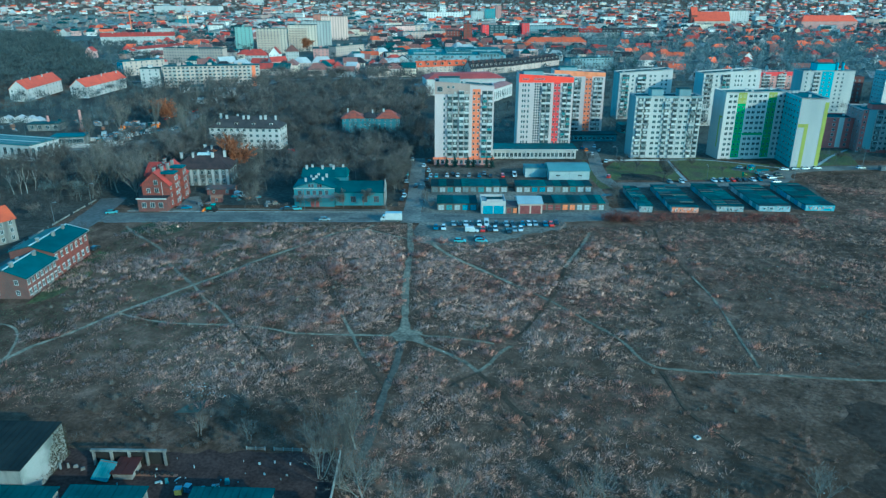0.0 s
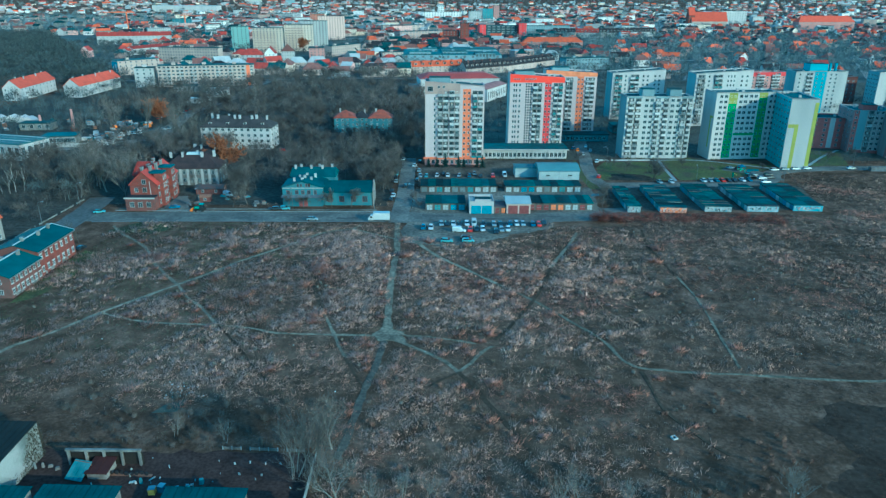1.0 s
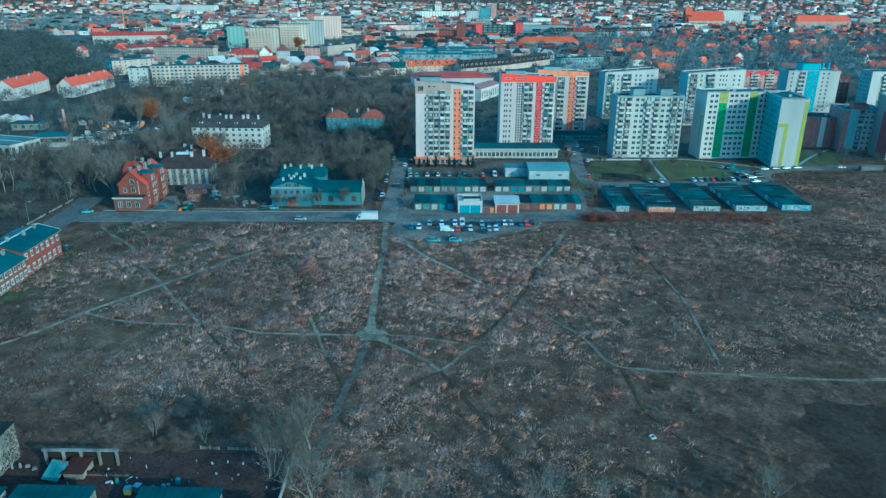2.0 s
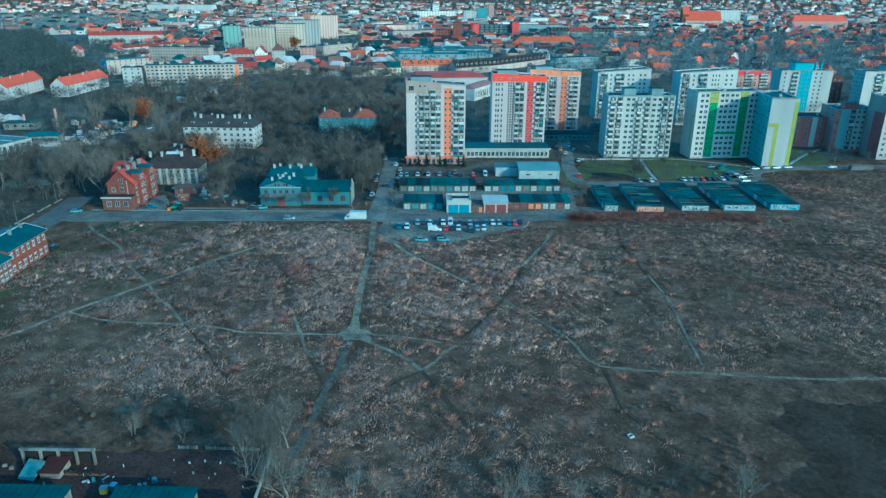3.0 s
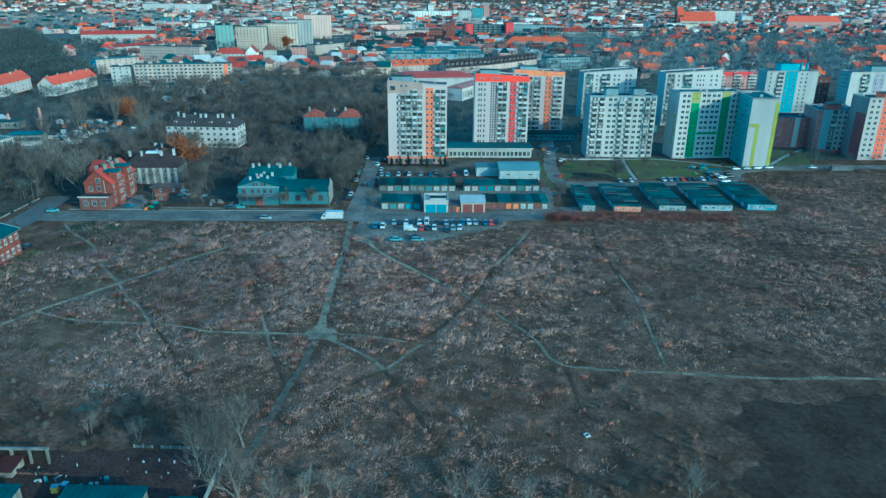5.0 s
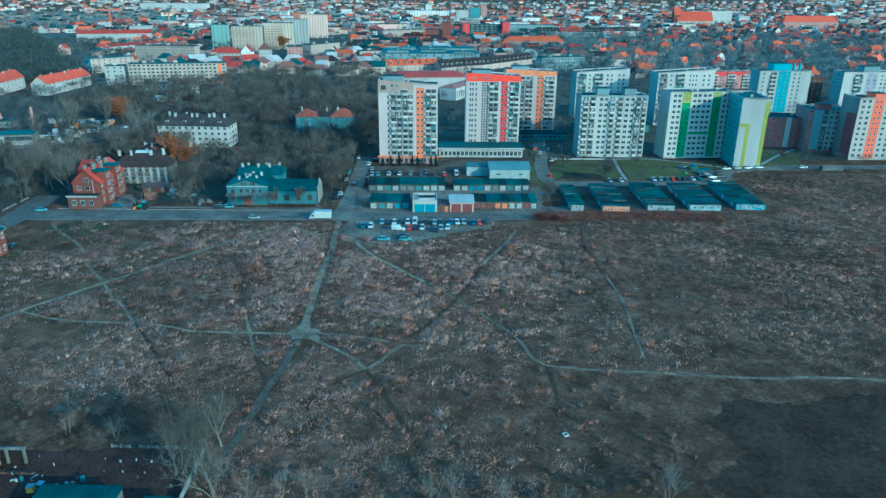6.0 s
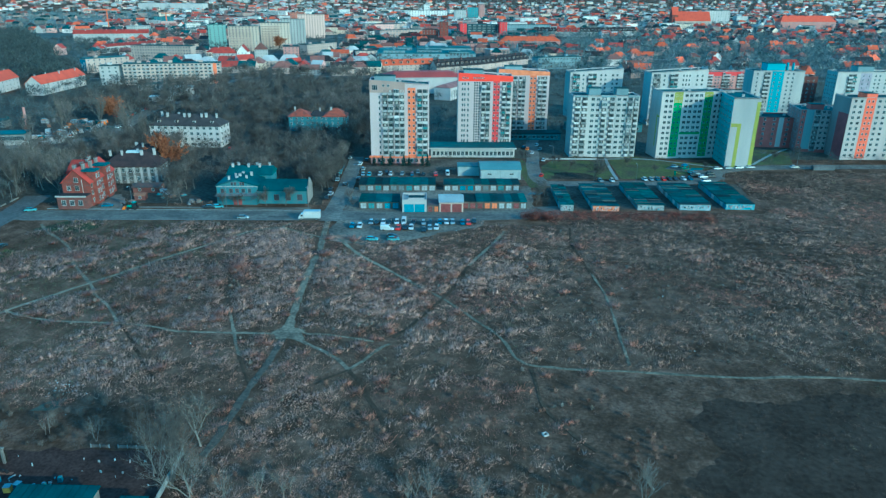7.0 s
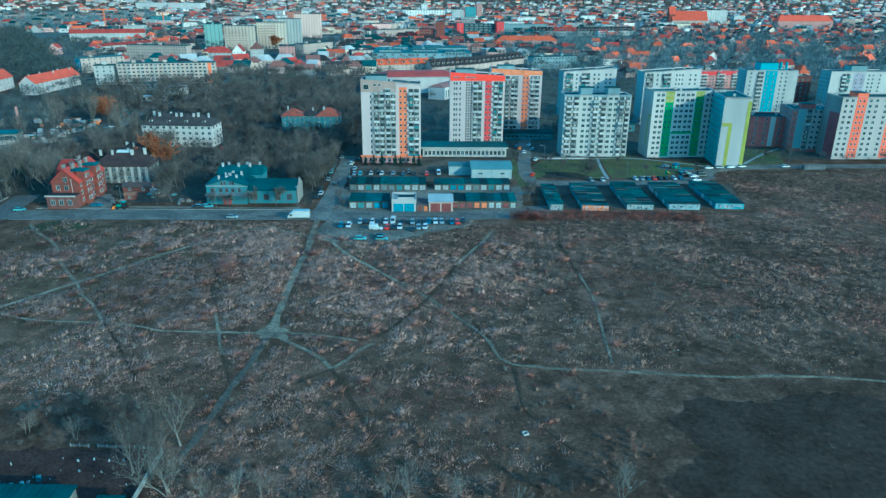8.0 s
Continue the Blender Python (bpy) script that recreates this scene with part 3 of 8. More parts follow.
pad("wood_ground", [(-260, 195), (-146, 190), (-146, 236), (-146, 260), (-330, 262)], MOSS, "dark leaf litter under roadside scrub", "ground", 0.012, 1.0)
ESTATE = surf("estate_soil", (0.078, 0.076, 0.062), (0.048, 0.049, 0.042), 0.06, 0.95, fine=0.6, speck=0.4, spec=0.05)
pad("estate_ground", [(-10, 349), (20, 345), (64, 346), (260, 352), (400, 360), (520, 690), (-10, 690)], ESTATE, "dark green grounds between the blocks of flats", "ground", 0.012, 1.0)
pad("town_ground", [(-900, 690), (1200, 690), (2300, 2700), (-2000, 2700)], TOWNSOIL, "dark gardens and yards of the town", "ground", 0.012)
pad("verge", [(-146.6, 268), (-144.4, 268), (-143.0, 240), (-142.6, 190), (-146.4, 190)], surf("brown_verge", (0.110, 0.070, 0.046), (0.060, 0.044, 0.033), 0.2, 0.95, fine=0.9, speck=0.4, spec=0.05), "brown trodden verge beside the side road", "verge", 0.03, 0.3)
ROADL = "worn grey asphalt road along the waste ground"
strip("road", [(-139, 242.2), (-120, 243), (-92, 244.5), (-48, 246), (-20, 247), (20, 247.3), (62, 253), (66, 262)], 11.5, ASPHALT, ROADL, "road", 0.05, 0.06)
strip("road", [(-141.6, 268), (-139.6, 256), (-138.0, 240), (-137.6, 225), (-137.6, 190), (-138, 150)], 10.0, DARKROAD, "asphalt side road beside the brick house", "road", 0.065, 0.05)
strip("road", [(-17.5, 240), (-17.8, 280), (-19, 305), (-20, 330), (-21, 345)], 7.0, ASPHALT, "grey asphalt street between garages and trees", "road", 0.065, 0.05)
strip("road", [(66, 296.5), (92, 298.2), (128, 302), (146, 308), (158, 325), (197, 334), (300, 339)], 8.5, ASPHALT, "estate road beside parked cars", "road", 0.05, 0.04)
strip("road", [(70, 296), (67, 306), (67.5, 330), (70, 352), (72, 380), (76, 400)], 6.5, ASPHALT, "estate street with parked cars", "road", 0.055, 0.04)
strip("road", [(150, 308), (146, 322), (134, 331)], 9.0, ASPHALT, "short parking spur on the estate", "road", 0.058, 0.04)
strip("pavement", [(75, 344), (100, 345.5), (128, 347), (160, 330)], 1.6, CONCRETE, "pale concrete pavement along the lawn", "pavement", 0.08, 0.02)
strip("pavement", [(106.6, 348), (104.5, 325), (103.5, 305)], 1.5, CONCRETE, "pale concrete pavement across the lawn", "pavement", 0.085, 0.02)
strip("pavement", [(178, 338), (196, 360), (212, 376)], 1.5, CONCRETE, "pale concrete pavement behind the lawn", "pavement", 0.085, 0.02)
strip("pavement", [(-128, 252.6), (-92, 254.2), (-48, 254.6), (-27, 255.5)], 2.0, YARD, "worn pavement along the road", "pavement", 0.1, 0.1)
pad("lawn", [(69, 305), (103, 306.5), (106, 343.5), (78, 341), (72, 330)], LAWN, "green winter lawn in front of the flats", "lawn", 0.03)
pad("lawn", [(105.5, 307), (131, 310.5), (144, 322), (157, 331), (160, 338), (131, 345), (121, 355), (107.5, 346)], LAWN, "green winter lawn in front of the flats", "lawn", 0.03)
pad("flower_bed", [(74, 304.8), (97, 305.6), (93, 314), (88, 318), (77, 317)], surf("bed_soil", (0.050, 0.046, 0.038), (0.030, 0.030, 0.026), 0.3, 0.95, fine=0.9, speck=0.4, spec=0.0), "dark bare bed in the lawn", "flower bed", 0.04, 1.2)
pad("tarpaulin", [(60, 278.6), (65.5, 279.4), (67, 282.6), (61.5, 282.2)], surf("blue_tarpaulin", (0.02, 0.075, 0.10), (0.014, 0.05, 0.07), 0.5, 0.5), "crumpled blue tarpaulin on the verge", "tarpaulin", 0.08, 0.3)
pad("lawn", [(176, 337), (199, 340), (211, 374), (182, 372)], LAWN, "green winter lawn beside the flats", "lawn", 0.03)
pad("lawn", [(62, 290), (68, 290), (66, 330), (63, 345), (60, 320)], LAWN, "narrow green verge beside the hall", "lawn", 0.035)
pad("lawn", [(-120, 226), (-102, 224), (-96, 232), (-112, 237)], surf("rough_verge", (0.050, 0.056, 0.030), (0.038, 0.036, 0.025), 0.15, 0.95, fine=0.9, speck=0.4, spec=0.05), "rough green verge by the road", "lawn", 0.02)
pad("parking_ground", [(-14, 242), (40, 244.5), (40, 237), (24, 228), (11, 218.5), (-2, 215.5), (-13, 219), (-15.5, 230)], YARD, "trodden gravel parking ground with puddle stains", "ground", 0.035, 1.4)
pad("garage_yard", [(-14, 248), (60, 252), (63, 292), (-14, 287)], YARD, "gravel yard between the garage rows", "ground", 0.025, 1.4)
pad("garage_yard", [(-14, 296), (34, 300), (64, 303), (64, 343), (20, 343), (-14, 327)], DARKYARD, "dark gravel car park behind the garages", "ground", 0.022, 1.4)
pad("garage_yard", [(66, 258), (150, 263), (156, 300), (70, 292)], DARKYARD, "dark dirt lanes between the garage rows", "ground", 0.022, 1.4)
pad("burnt_ground", [(72, 82), (190, 82), (215, 122), (190, 127), (168, 122), (146, 128), (128, 124), (112, 129), (97, 123), (84, 125), (76, 117), (80, 107), (69, 98), (76, 90)], surf("dark_peaty_soil", (0.047, 0.036, 0.028), (0.030, 0.023, 0.018), 0.12, 0.95, fine=0.9, speck=0.25, spec=0.0), "dark bare peaty soil beside the path", "ground", 0.015, 1.8)
pad("yard", [(-74, 84), (-19, 85), (-19.5, 104.5), (-73, 104)], surf("dark_yard", (0.052, 0.036, 0.031), (0.034, 0.024, 0.021), 0.3, fine=1.6, speck=0.3, spec=0.0), "dark oily scrap yard ground", "ground", 0.02, 1.4)
pad("yard", [(-110, 250), (-100, 250.5), (-106, 272), (-112, 271)], ASPHALT, "dark gravel yard beside the brick house", "ground", 0.022, 1.4)

strip("kerb", [(-130, 236.3), (-92, 238.6), (-48, 240.1), (-22, 241)], 0.3, DARKCON, "worn concrete kerb along the road", "kerb", 0.14, 0.2)
strip("kerb", [(-128, 250.4), (-92, 251.0), (-48, 252.3), (-27, 253)], 0.35, CONCRETE, "worn concrete kerb along the road", "kerb", 0.15, 0.2)
PATCH = surf("asphalt_patch", (0.075, 0.072, 0.066), (0.055, 0.054, 0.051), 0.4, 0.9, fine=1.0, speck=0.3)
for px, py, pw, ph in ((-118, 241.5, 9, 2.4), (-97, 245.5, 14, 1.6), (-80, 242.0, 7, 2.6), (-61, 247.6, 16, 1.4), (-41, 243.4, 8, 2.2), (-9, 247.6, 12, 2.8), (12, 245.2, 18, 1.8), (35, 248.6, 9, 2.4)):
    pad("road_patch", [(px, py), (px + pw, py + 0.3), (px + pw, py + ph), (px, py + ph - 0.2)], PATCH, "darker mended patch in the asphalt road", "road", 0.062, 0.5)
PATHL = "narrow trodden dirt path through dry grass"
strip("track", [(-17.5, 240), (-16.2, 223), (-14.9, 207.7), (-14.8, 196.9), (-14.4, 185.7), (-14.1, 175.6), (-13.3, 166.4), (-12.9, 158), (-12.6, 151)], 1.9, DIRT, "trodden pale track across the waste ground", "path", 0.115, 0.6)
strip("track", [(-12.6, 152), (-12.5, 147.6), (-13.0, 140.4), (-13.5, 134.0), (-14.3, 128.1), (-14.7, 123.6), (-14.8, 118.4), (-15.1, 113.5), (-15.4, 109.5), (-16.5, 103)], 1.55, DAMP, "damp dark track across the waste ground", "path", 0.11, 0.6)
pad("track_crossing", [(-14.0, 148.2), (-12.2, 148.6), (-10.2, 148.2), (-7.0, 146.4), (-7.2, 148.6), (-8.4, 151.2), (-8.0, 152.8), (-11.0, 154.4), (-11.9, 159), (-13.7, 159), (-14.2, 154), (-16.2, 151.8), (-15.4, 150.8)], DIRT, "bare trodden patch where paths meet", "path", 0.12, 0.45)
pad("puddle", [(-17.4, 205.2), (-14.6, 205.6), (-12.9, 207.8), (-13.8, 209.2), (-16.4, 208.8), (-18.0, 207.2)], surf("wet_mud", (0.024, 0.027, 0.027), (0.016, 0.019, 0.020), 0.5, 0.7, spec=0.1), "dark muddy puddle on the track", "puddle", 0.125, 0.4)
PATHS = [
    ([(-12.8, 151.2), (-27, 151.3), (-39.8, 151.7), (-47.8, 154.2), (-61.4, 155.7), (-75, 156.5), (-85.7, 160.1), (-89.3, 161.6)], 0.6, PALEDIRT),
    ([(-116.4, 154.3), (-111.4, 152.3), (-107, 146.4), (-104.4, 138.7), (-104.2, 135.5)], 0.5, PALEDIRT),
    ([(-110, 124), (-104.2, 135.5), (-100.9, 143.2), (-95.8, 149.7), (-89.4, 161.3), (-79.7, 175.6), (-76.2, 180.5), (-69.4, 190.2), (-64, 199.3)], 0.85, PALEDIRT),
    ([(-64, 199.3), (-52.2, 214.2), (-43.8, 226.6), (-38.6, 230.5), (-33, 232.6), (-30.6, 237)], 0.75, PALEDIRT),
    ([(-33, 232.6), (-23.9, 226.8), (-16.9, 222.4)], 0.5, PALEDIRT),
    ([(-120, 232.3), (-112.7, 223.9), (-101.8, 213.9), (-95.5, 206.1), (-89.6, 196.4), (-76.2, 180.5)], 0.75, DIRT),
    ([(-76.2, 180.5), (-69.9, 171.7), (-64.5, 166.4), (-56.4, 155.8)], 0.6, DIRT),
    ([(-56.4, 155.8), (-49.6, 147.5), (-42.2, 136.9), (-35.5, 128.6)], 0.6, WETPATH),
    ([(-47.8, 205.4), (-41.6, 195.8), (-37.6, 187), (-35.3, 176.8), (-31.3, 165.8)], 0.6, WETPATH),
    ([(-31.3, 165.8), (-26.6, 154.4), (-23.8, 147), (-20.9, 140.2)], 0.6, PALEDIRT),
    ([(-20.9, 140.2), (-17, 131.5), (-14.7, 127.6)], 0.5, WETPATH),
    ([(-11.6, 152.4), (-9.4, 148.9), (-5, 145.3), (-0.6, 141.9), (2.3, 139.1), (5.6, 134.2)], 0.85, DIRT),
    ([(5.6, 134.2), (8.3, 138.5), (11.3, 143.9), (13.9, 146.8)], 0.7, DIRT),
    ([(5.6, 134.2), (1.3, 130.4), (-0.9, 128.1)], 0.5, WETPATH),
    ([(5.6, 134.2), (8.8, 128.8), (12.8, 120.3), (17, 111.2), (19.7, 105.7)], 0.8, WETPATH),
    ([(-11.5, 154.3), (-7.2, 151.3), (-3, 151.2), (1.3, 150.2), (9.8, 147.8)], 0.45, PALEDIRT),
    ([(-9.6, 220.4), (-2.2, 207.1), (9.3, 193.2), (16.3, 184.7)], 0.85, PALEDIRT),
    ([(16.3, 184.7), (26.1, 173.2), (34.2, 161.3), (40.9, 150.6), (43.7, 141), (46.4, 137.7)], 0.6, MUDPATH),
    ([(46.4, 137.7), (56.3, 136.1), (68.8, 135.5), (81, 134.4), (95.5, 133.5)], 0.6, MUDPATH),
    ([(95.5, 133.5), (113, 134.3), (150, 131), (190, 133)], 0.65, DIRT),
    ([(47.1, 231.5), (42.9, 219.6), (38.1, 208.7), (33.7, 197.8)], 0.8, DIRT),
    ([(33.7, 197.8), (30.4, 185.3), (26.1, 173.2), (19.5, 159.1), (14.5, 149.7)], 0.65, WETPATH),
    ([(71, 235.6), (69, 220.6), (69.5, 209.9), (70.1, 200.1), (71.5, 184.7)], 0.6, WETPATH),
    ([(70.9, 192.3), (71.5, 184.7), (71.9, 176.8), (71.4, 165.9), (70.4, 152.2), (69.6, 138)], 0.5, DIRT),
    ([(46.8, 136), (47.2, 131.2), (47.5, 123.5), (48.8, 118.4), (52.7, 111), (56, 106.5)], 0.6, WETPATH),
]
for i, (pts, wd, soil) in enumerate(PATHS):
    strip("path", pts, wd * 1.3, soil, PATHL, "path", 0.012 + 0.004 * i, 0.8)

# ---- blocks of flats ----
T1 = tower(-11.9, 331.5, 2.0, 28.4, 13, 40.4, 12, 2.7, 3.75, SUNBLUSH, PALE,
      [("w", 4.6, 0.9), ("b", 5.9, 11.2, (0, 0, 1, 1, 2)), ("b", 11.6, 16.6, (0, 0, 1, 1, 2)), ("s", 18.1, 21.9, ORANGE, (18.9, 21.0)), ("b", 22.6, 27.8, (0, 0, 1, 3))],
      "tall white tower block with an orange stripe and balconies", slant=1.9, attic=(BEIGE, 34.4, 0.0, 16.8), rooms=[(2, 12, 5, 11, 2.2, GREYW)],
      sides=[("plinth", [box(-0.9, 29.3, -1.1, -0.05, 3.1, 3.9)], ORANGE), ("plinth_wall", [box(-0.3, 28.7, -0.25, -0.02, 0, 3.1)], PINKW)])
T2 = tower(30.6, 363.5, 2.0, 28.4, 13, 40.6, 12, 2.7, 3.75, SUNBLUSH, PALE,
      [("w", 2.2, 0.9), ("w", 3.4, 0.9), ("w", 5.2, 0.9), ("d", 8.6), ("d", 9.8), ("d", 11.0), ("b", 12.0, 16.8, (0, 0, 1, 2)), ("s", 18.2, 21.6, CRIMSON, (19.0, 20.9)), ("b", 22.6, 27.6, (0, 0, 1, 3))],
      "tall white tower block with a red attic and red stripe", slant=1.6, attic=(REDP, 36.3, 0.0, 28.4), rooms=[(3, 13, 5, 11, 2.0, GREYW)])
tower(54.0, 405.0, 2.0, 29.5, 13, 38.5, 12, 2.6, 3.2, SUNBLUSH, PALE,
      [("b", 5.5, 11.0, (0, 1, 2)), ("b", 11.6, 15.8, (0, 1, 2)), ("s", 18.2, 22.0, ORANGE, (19.0, 21.0)), ("b", 22.8, 28.2, (0, 0, 1))],
      "tall white tower block with an orange attic and stripe", slant=1.4, attic=(surf("apricot_paint", (0.60, 0.20, 0.09), None, 0.3), 34.9, 0.0, 29.5), rooms=[(4, 14, 5, 11, 2.0, GREYW)])
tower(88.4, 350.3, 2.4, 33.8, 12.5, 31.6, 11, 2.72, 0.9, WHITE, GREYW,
      [("b", 0.9, 3.9, (0, 0, 1)), ("b", 4.5, 7.5, (0, 0, 1, 2)), ("w", 10.2, 1.8), ("w", 12.8, 1.8), ("b", 14.6, 17.2, (0, 1, 1)), ("b", 18.6, 21.4, (0, 0, 1)), ("w", 23.4, 1.9), ("w", 26.2, 1.9), ("b", 27.8, 30.4, (0, 1, 2)), ("b", 30.9, 33.4, (0, 0, 1))],
      "white panel-built block of flats with stacked balconies", rooms=[(8.5, 14.5, 3, 9, 3.6, GREYW), (22.5, 28.5, 3, 9, 3.6, GREYW)],
      sides=[("attic_panel", [box(a, b, -0.1, 0.0, 30.6, 31.4)], GREYW) for a, b in ((0.6, 7.8), (14.3, 21.7), (27.5, 33.6))] + [("downpipe", [box(22.0, 22.15, -0.12, 0.0, 0.2, 30.4)], STEEL)])
# green stripes with lime tops: one paint coloured as shaded and sunlit
tower(132.6, 349.6, 7.0, 34.0, 13, 34.0, 12, 2.68, 0.9, WHITE, PALE,
      [("w", 2.6, 1.7), ("w", 5.0, 1.7), ("s", 6.6, 10.8, GREEN, (7.6, 9.7)), ("w", 12.9, 1.8), ("w", 15.3, 1.8), ("w", 18.1, 1.8), ("w", 20.5, 1.8), ("s", 22.4, 26.6, GREEN, (23.4, 25.5)), ("w", 28.6, 1.4), ("w", 31.0, 1.4)],
      "white block of flats with bright green stripes", sides=[("green_band", [box(11.2, 22.0, -0.06, 0.0, 12.4, 13.4)], GREEN),
      ("attic_patch", [box(6.5, 10.9, -0.08, 0.0, 28.2, 33.6)], LIME), ("attic_patch", [box(22.3, 26.7, -0.08, 0.0, 31.0, 33.6)], LIME), ("side_stripe", [box(-0.06, 0.0, 3.0, 4.0, 6, 22), box(-0.06, 0.0, 1.0, 3.0, 21, 22)], LIME)])
# turquoise sides: blue shade on pale plaster, put into the colour
tower(161.6, 332.0, -4.5, 12.6, 27, 33.8, 12, 2.68, 0.9, PALE, surf("turquoise_side_shade", (0.17, 0.29, 0.31), (0.13, 0.235, 0.255), 0.12, streak=True), [],
      "white end block of flats with a lime green angular stripe", sidewin=7, sides=[
          ("side_stripe", [box(3.3, 5.0, -0.07, 0.0, 0, 21.6), box(0.3, 3.3, -0.07, 0.0, 19.9, 21.6), box(10.9, 12.64, -0.07, 0.0, 0, 32.0)], LIME)])
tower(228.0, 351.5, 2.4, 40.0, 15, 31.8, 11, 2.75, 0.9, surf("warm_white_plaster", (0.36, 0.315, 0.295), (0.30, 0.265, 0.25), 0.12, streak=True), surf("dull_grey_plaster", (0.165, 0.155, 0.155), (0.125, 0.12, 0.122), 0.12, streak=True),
      [("w", 2.2, 1.6), ("w", 5.2, 1.6), ("s", 7.4, 12.6, SALMON, (9.0, 11.0)), ("w", 14.6, 1.6), ("w", 17.8, 1.6), ("w", 22.6, 1.6), ("s", 24.6, 29.6, SALMON, (26.0, 28.2)), ("w", 32, 1.6), ("w", 36, 1.6)],
      "white block of flats with wide salmon orange stripes", rooms=[(7.6, 13.0, 0.4, 8, 2.4, SALMON)], sides=[("side_stripe", [box(-0.06, 0, 0.2, 9.0, 0, 23.5)], MAROON)])
BRICKPINK = surf("dull_brick_paint", (0.235, 0.085, 0.078), (0.17, 0.066, 0.064), 0.3)
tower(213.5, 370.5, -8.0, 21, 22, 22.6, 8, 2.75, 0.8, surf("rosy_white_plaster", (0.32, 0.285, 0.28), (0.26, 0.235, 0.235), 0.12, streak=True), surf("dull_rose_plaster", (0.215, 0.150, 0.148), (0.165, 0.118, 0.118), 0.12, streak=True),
      [("s", 0.1, 2.6, BRICKPINK, (1.3,)), ("s", 2.65, 6.6, GREYW, ()), ("b", 7.0, 9.8, (2, 2, 1)), ("w", 11.4, 1.5), ("w", 13.9, 1.5), ("s", 15.6, 20.9, BRICKPINK, (17.0, 19.4))],
      "brick red and white mid-rise block of flats", rooms=[(6, 13, 6, 12, 2.6, BRICKPINK)], sidewin=4, sides=[("plinth", [box(2.7, 15.5, -0.07, 0.0, 0, 1.6)], BRICKPINK)])
tower(196.5, 381.0, -4.0, 22, 16, 16.8, 6, 2.7, 0.5, BRICKPINK, BRICKPINK,
      [("w", 3, 1.3), ("w", 8.2, 1.3), ("s", 10.5, 13.2, PALE, ()), ("w", 15.6, 1.3), ("w", 19, 1.3)],
      "dark red low block of flats with a white entrance bay", fine=False)
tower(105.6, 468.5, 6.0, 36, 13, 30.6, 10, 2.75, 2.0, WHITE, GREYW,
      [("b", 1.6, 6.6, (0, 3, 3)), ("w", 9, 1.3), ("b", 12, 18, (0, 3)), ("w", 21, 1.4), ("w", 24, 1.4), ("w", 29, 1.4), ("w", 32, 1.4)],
      "white tower block, its end wall's shade coloured teal", slant=-2.2, fine=False)
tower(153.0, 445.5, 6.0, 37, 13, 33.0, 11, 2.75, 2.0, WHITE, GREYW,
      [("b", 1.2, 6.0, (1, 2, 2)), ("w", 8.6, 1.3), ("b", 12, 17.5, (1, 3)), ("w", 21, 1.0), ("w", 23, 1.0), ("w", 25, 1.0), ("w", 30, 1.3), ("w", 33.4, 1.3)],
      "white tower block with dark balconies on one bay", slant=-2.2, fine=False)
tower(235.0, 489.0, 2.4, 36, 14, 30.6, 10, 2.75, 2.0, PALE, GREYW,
      [("b", 7.5, 12.0, (0, 0, 1)), ("w", 3, 1.3), ("s", 13.0, 21.5, SKYBLUE, (15, 19)), ("w", 24.5, 1.4), ("w", 28, 1.4)],
      "white tower block with a bright blue middle", rooms=[(9, 21.4, 0.2, 9, 5.2, SKYBLUE), (25, 25.8, 4, 6, 5.5, SKYBLUE), (29, 29.8, 4, 6, 5.5, SKYBLUE)], fine=False)
tower(303.0, 508.0, 2.4, 44, 14, 28.5, 9, 2.75, 2.0, WHITE, GREYW,
      [("b", 8, 14, (0, 3)), ("s", 17, 25, surf("lilac_plaster", (0.32, 0.29, 0.34), None, 0.3), (19, 23)), ("w", 28, 1.4), ("w", 31, 1.4), ("w", 36, 1.3)],
      "white tower block with a lilac middle bay", rooms=[(14, 25.5, 0.2, 9, 4.2, GREYW)], fine=False, sidewin=4)
tower(248.0, 625.0, 12.0, 50, 12, 15.0, 5, 2.7, 1.0, PINKW, GREYW,
      [("b", 2, 10, (0, 1)), ("w", 13, 1.4), ("w", 16, 1.4), ("b", 19, 27, (0, 1)), ("w", 30, 1.4), ("b", 34, 42, (0, 1)), ("w", 46, 1.4)],
      "pink and white low block of flats", attic=(CRIMSON, 11.5, 0.0, 50.0), fine=False)
tower(287.0, 545.0, 2.4, 22, 14, 21.0, 6, 3.0, 1.0, BRICKDARK, BRICKDARK, [("w", 3, 1.4), ("w", 7, 1.4), ("w", 11, 1.4), ("w", 15, 1.4), ("w", 19, 1.4)],
      "dark brick block between the towers", fine=False)

for i in range(12):
    window(T1, 1.6 + i * 2.3, -0.25, 0.7, 0, 1.5, 1.9, 1, fine=False)
window(T1, 2.5, -0.06, 35.6, 0, 2.6, 2.4, 2)
for wx in (6.6, 8.9):
    window(T1, wx, -0.06, 37.2, 0, 1.2, 1.1, 0)
for wx in (2.4, 3.6, 4.8, 8.2, 9.4, 10.6, 11.8, 13.0):
    window(T2, wx, -0.06, 37.6, 0, 0.8, 0.9, 0)

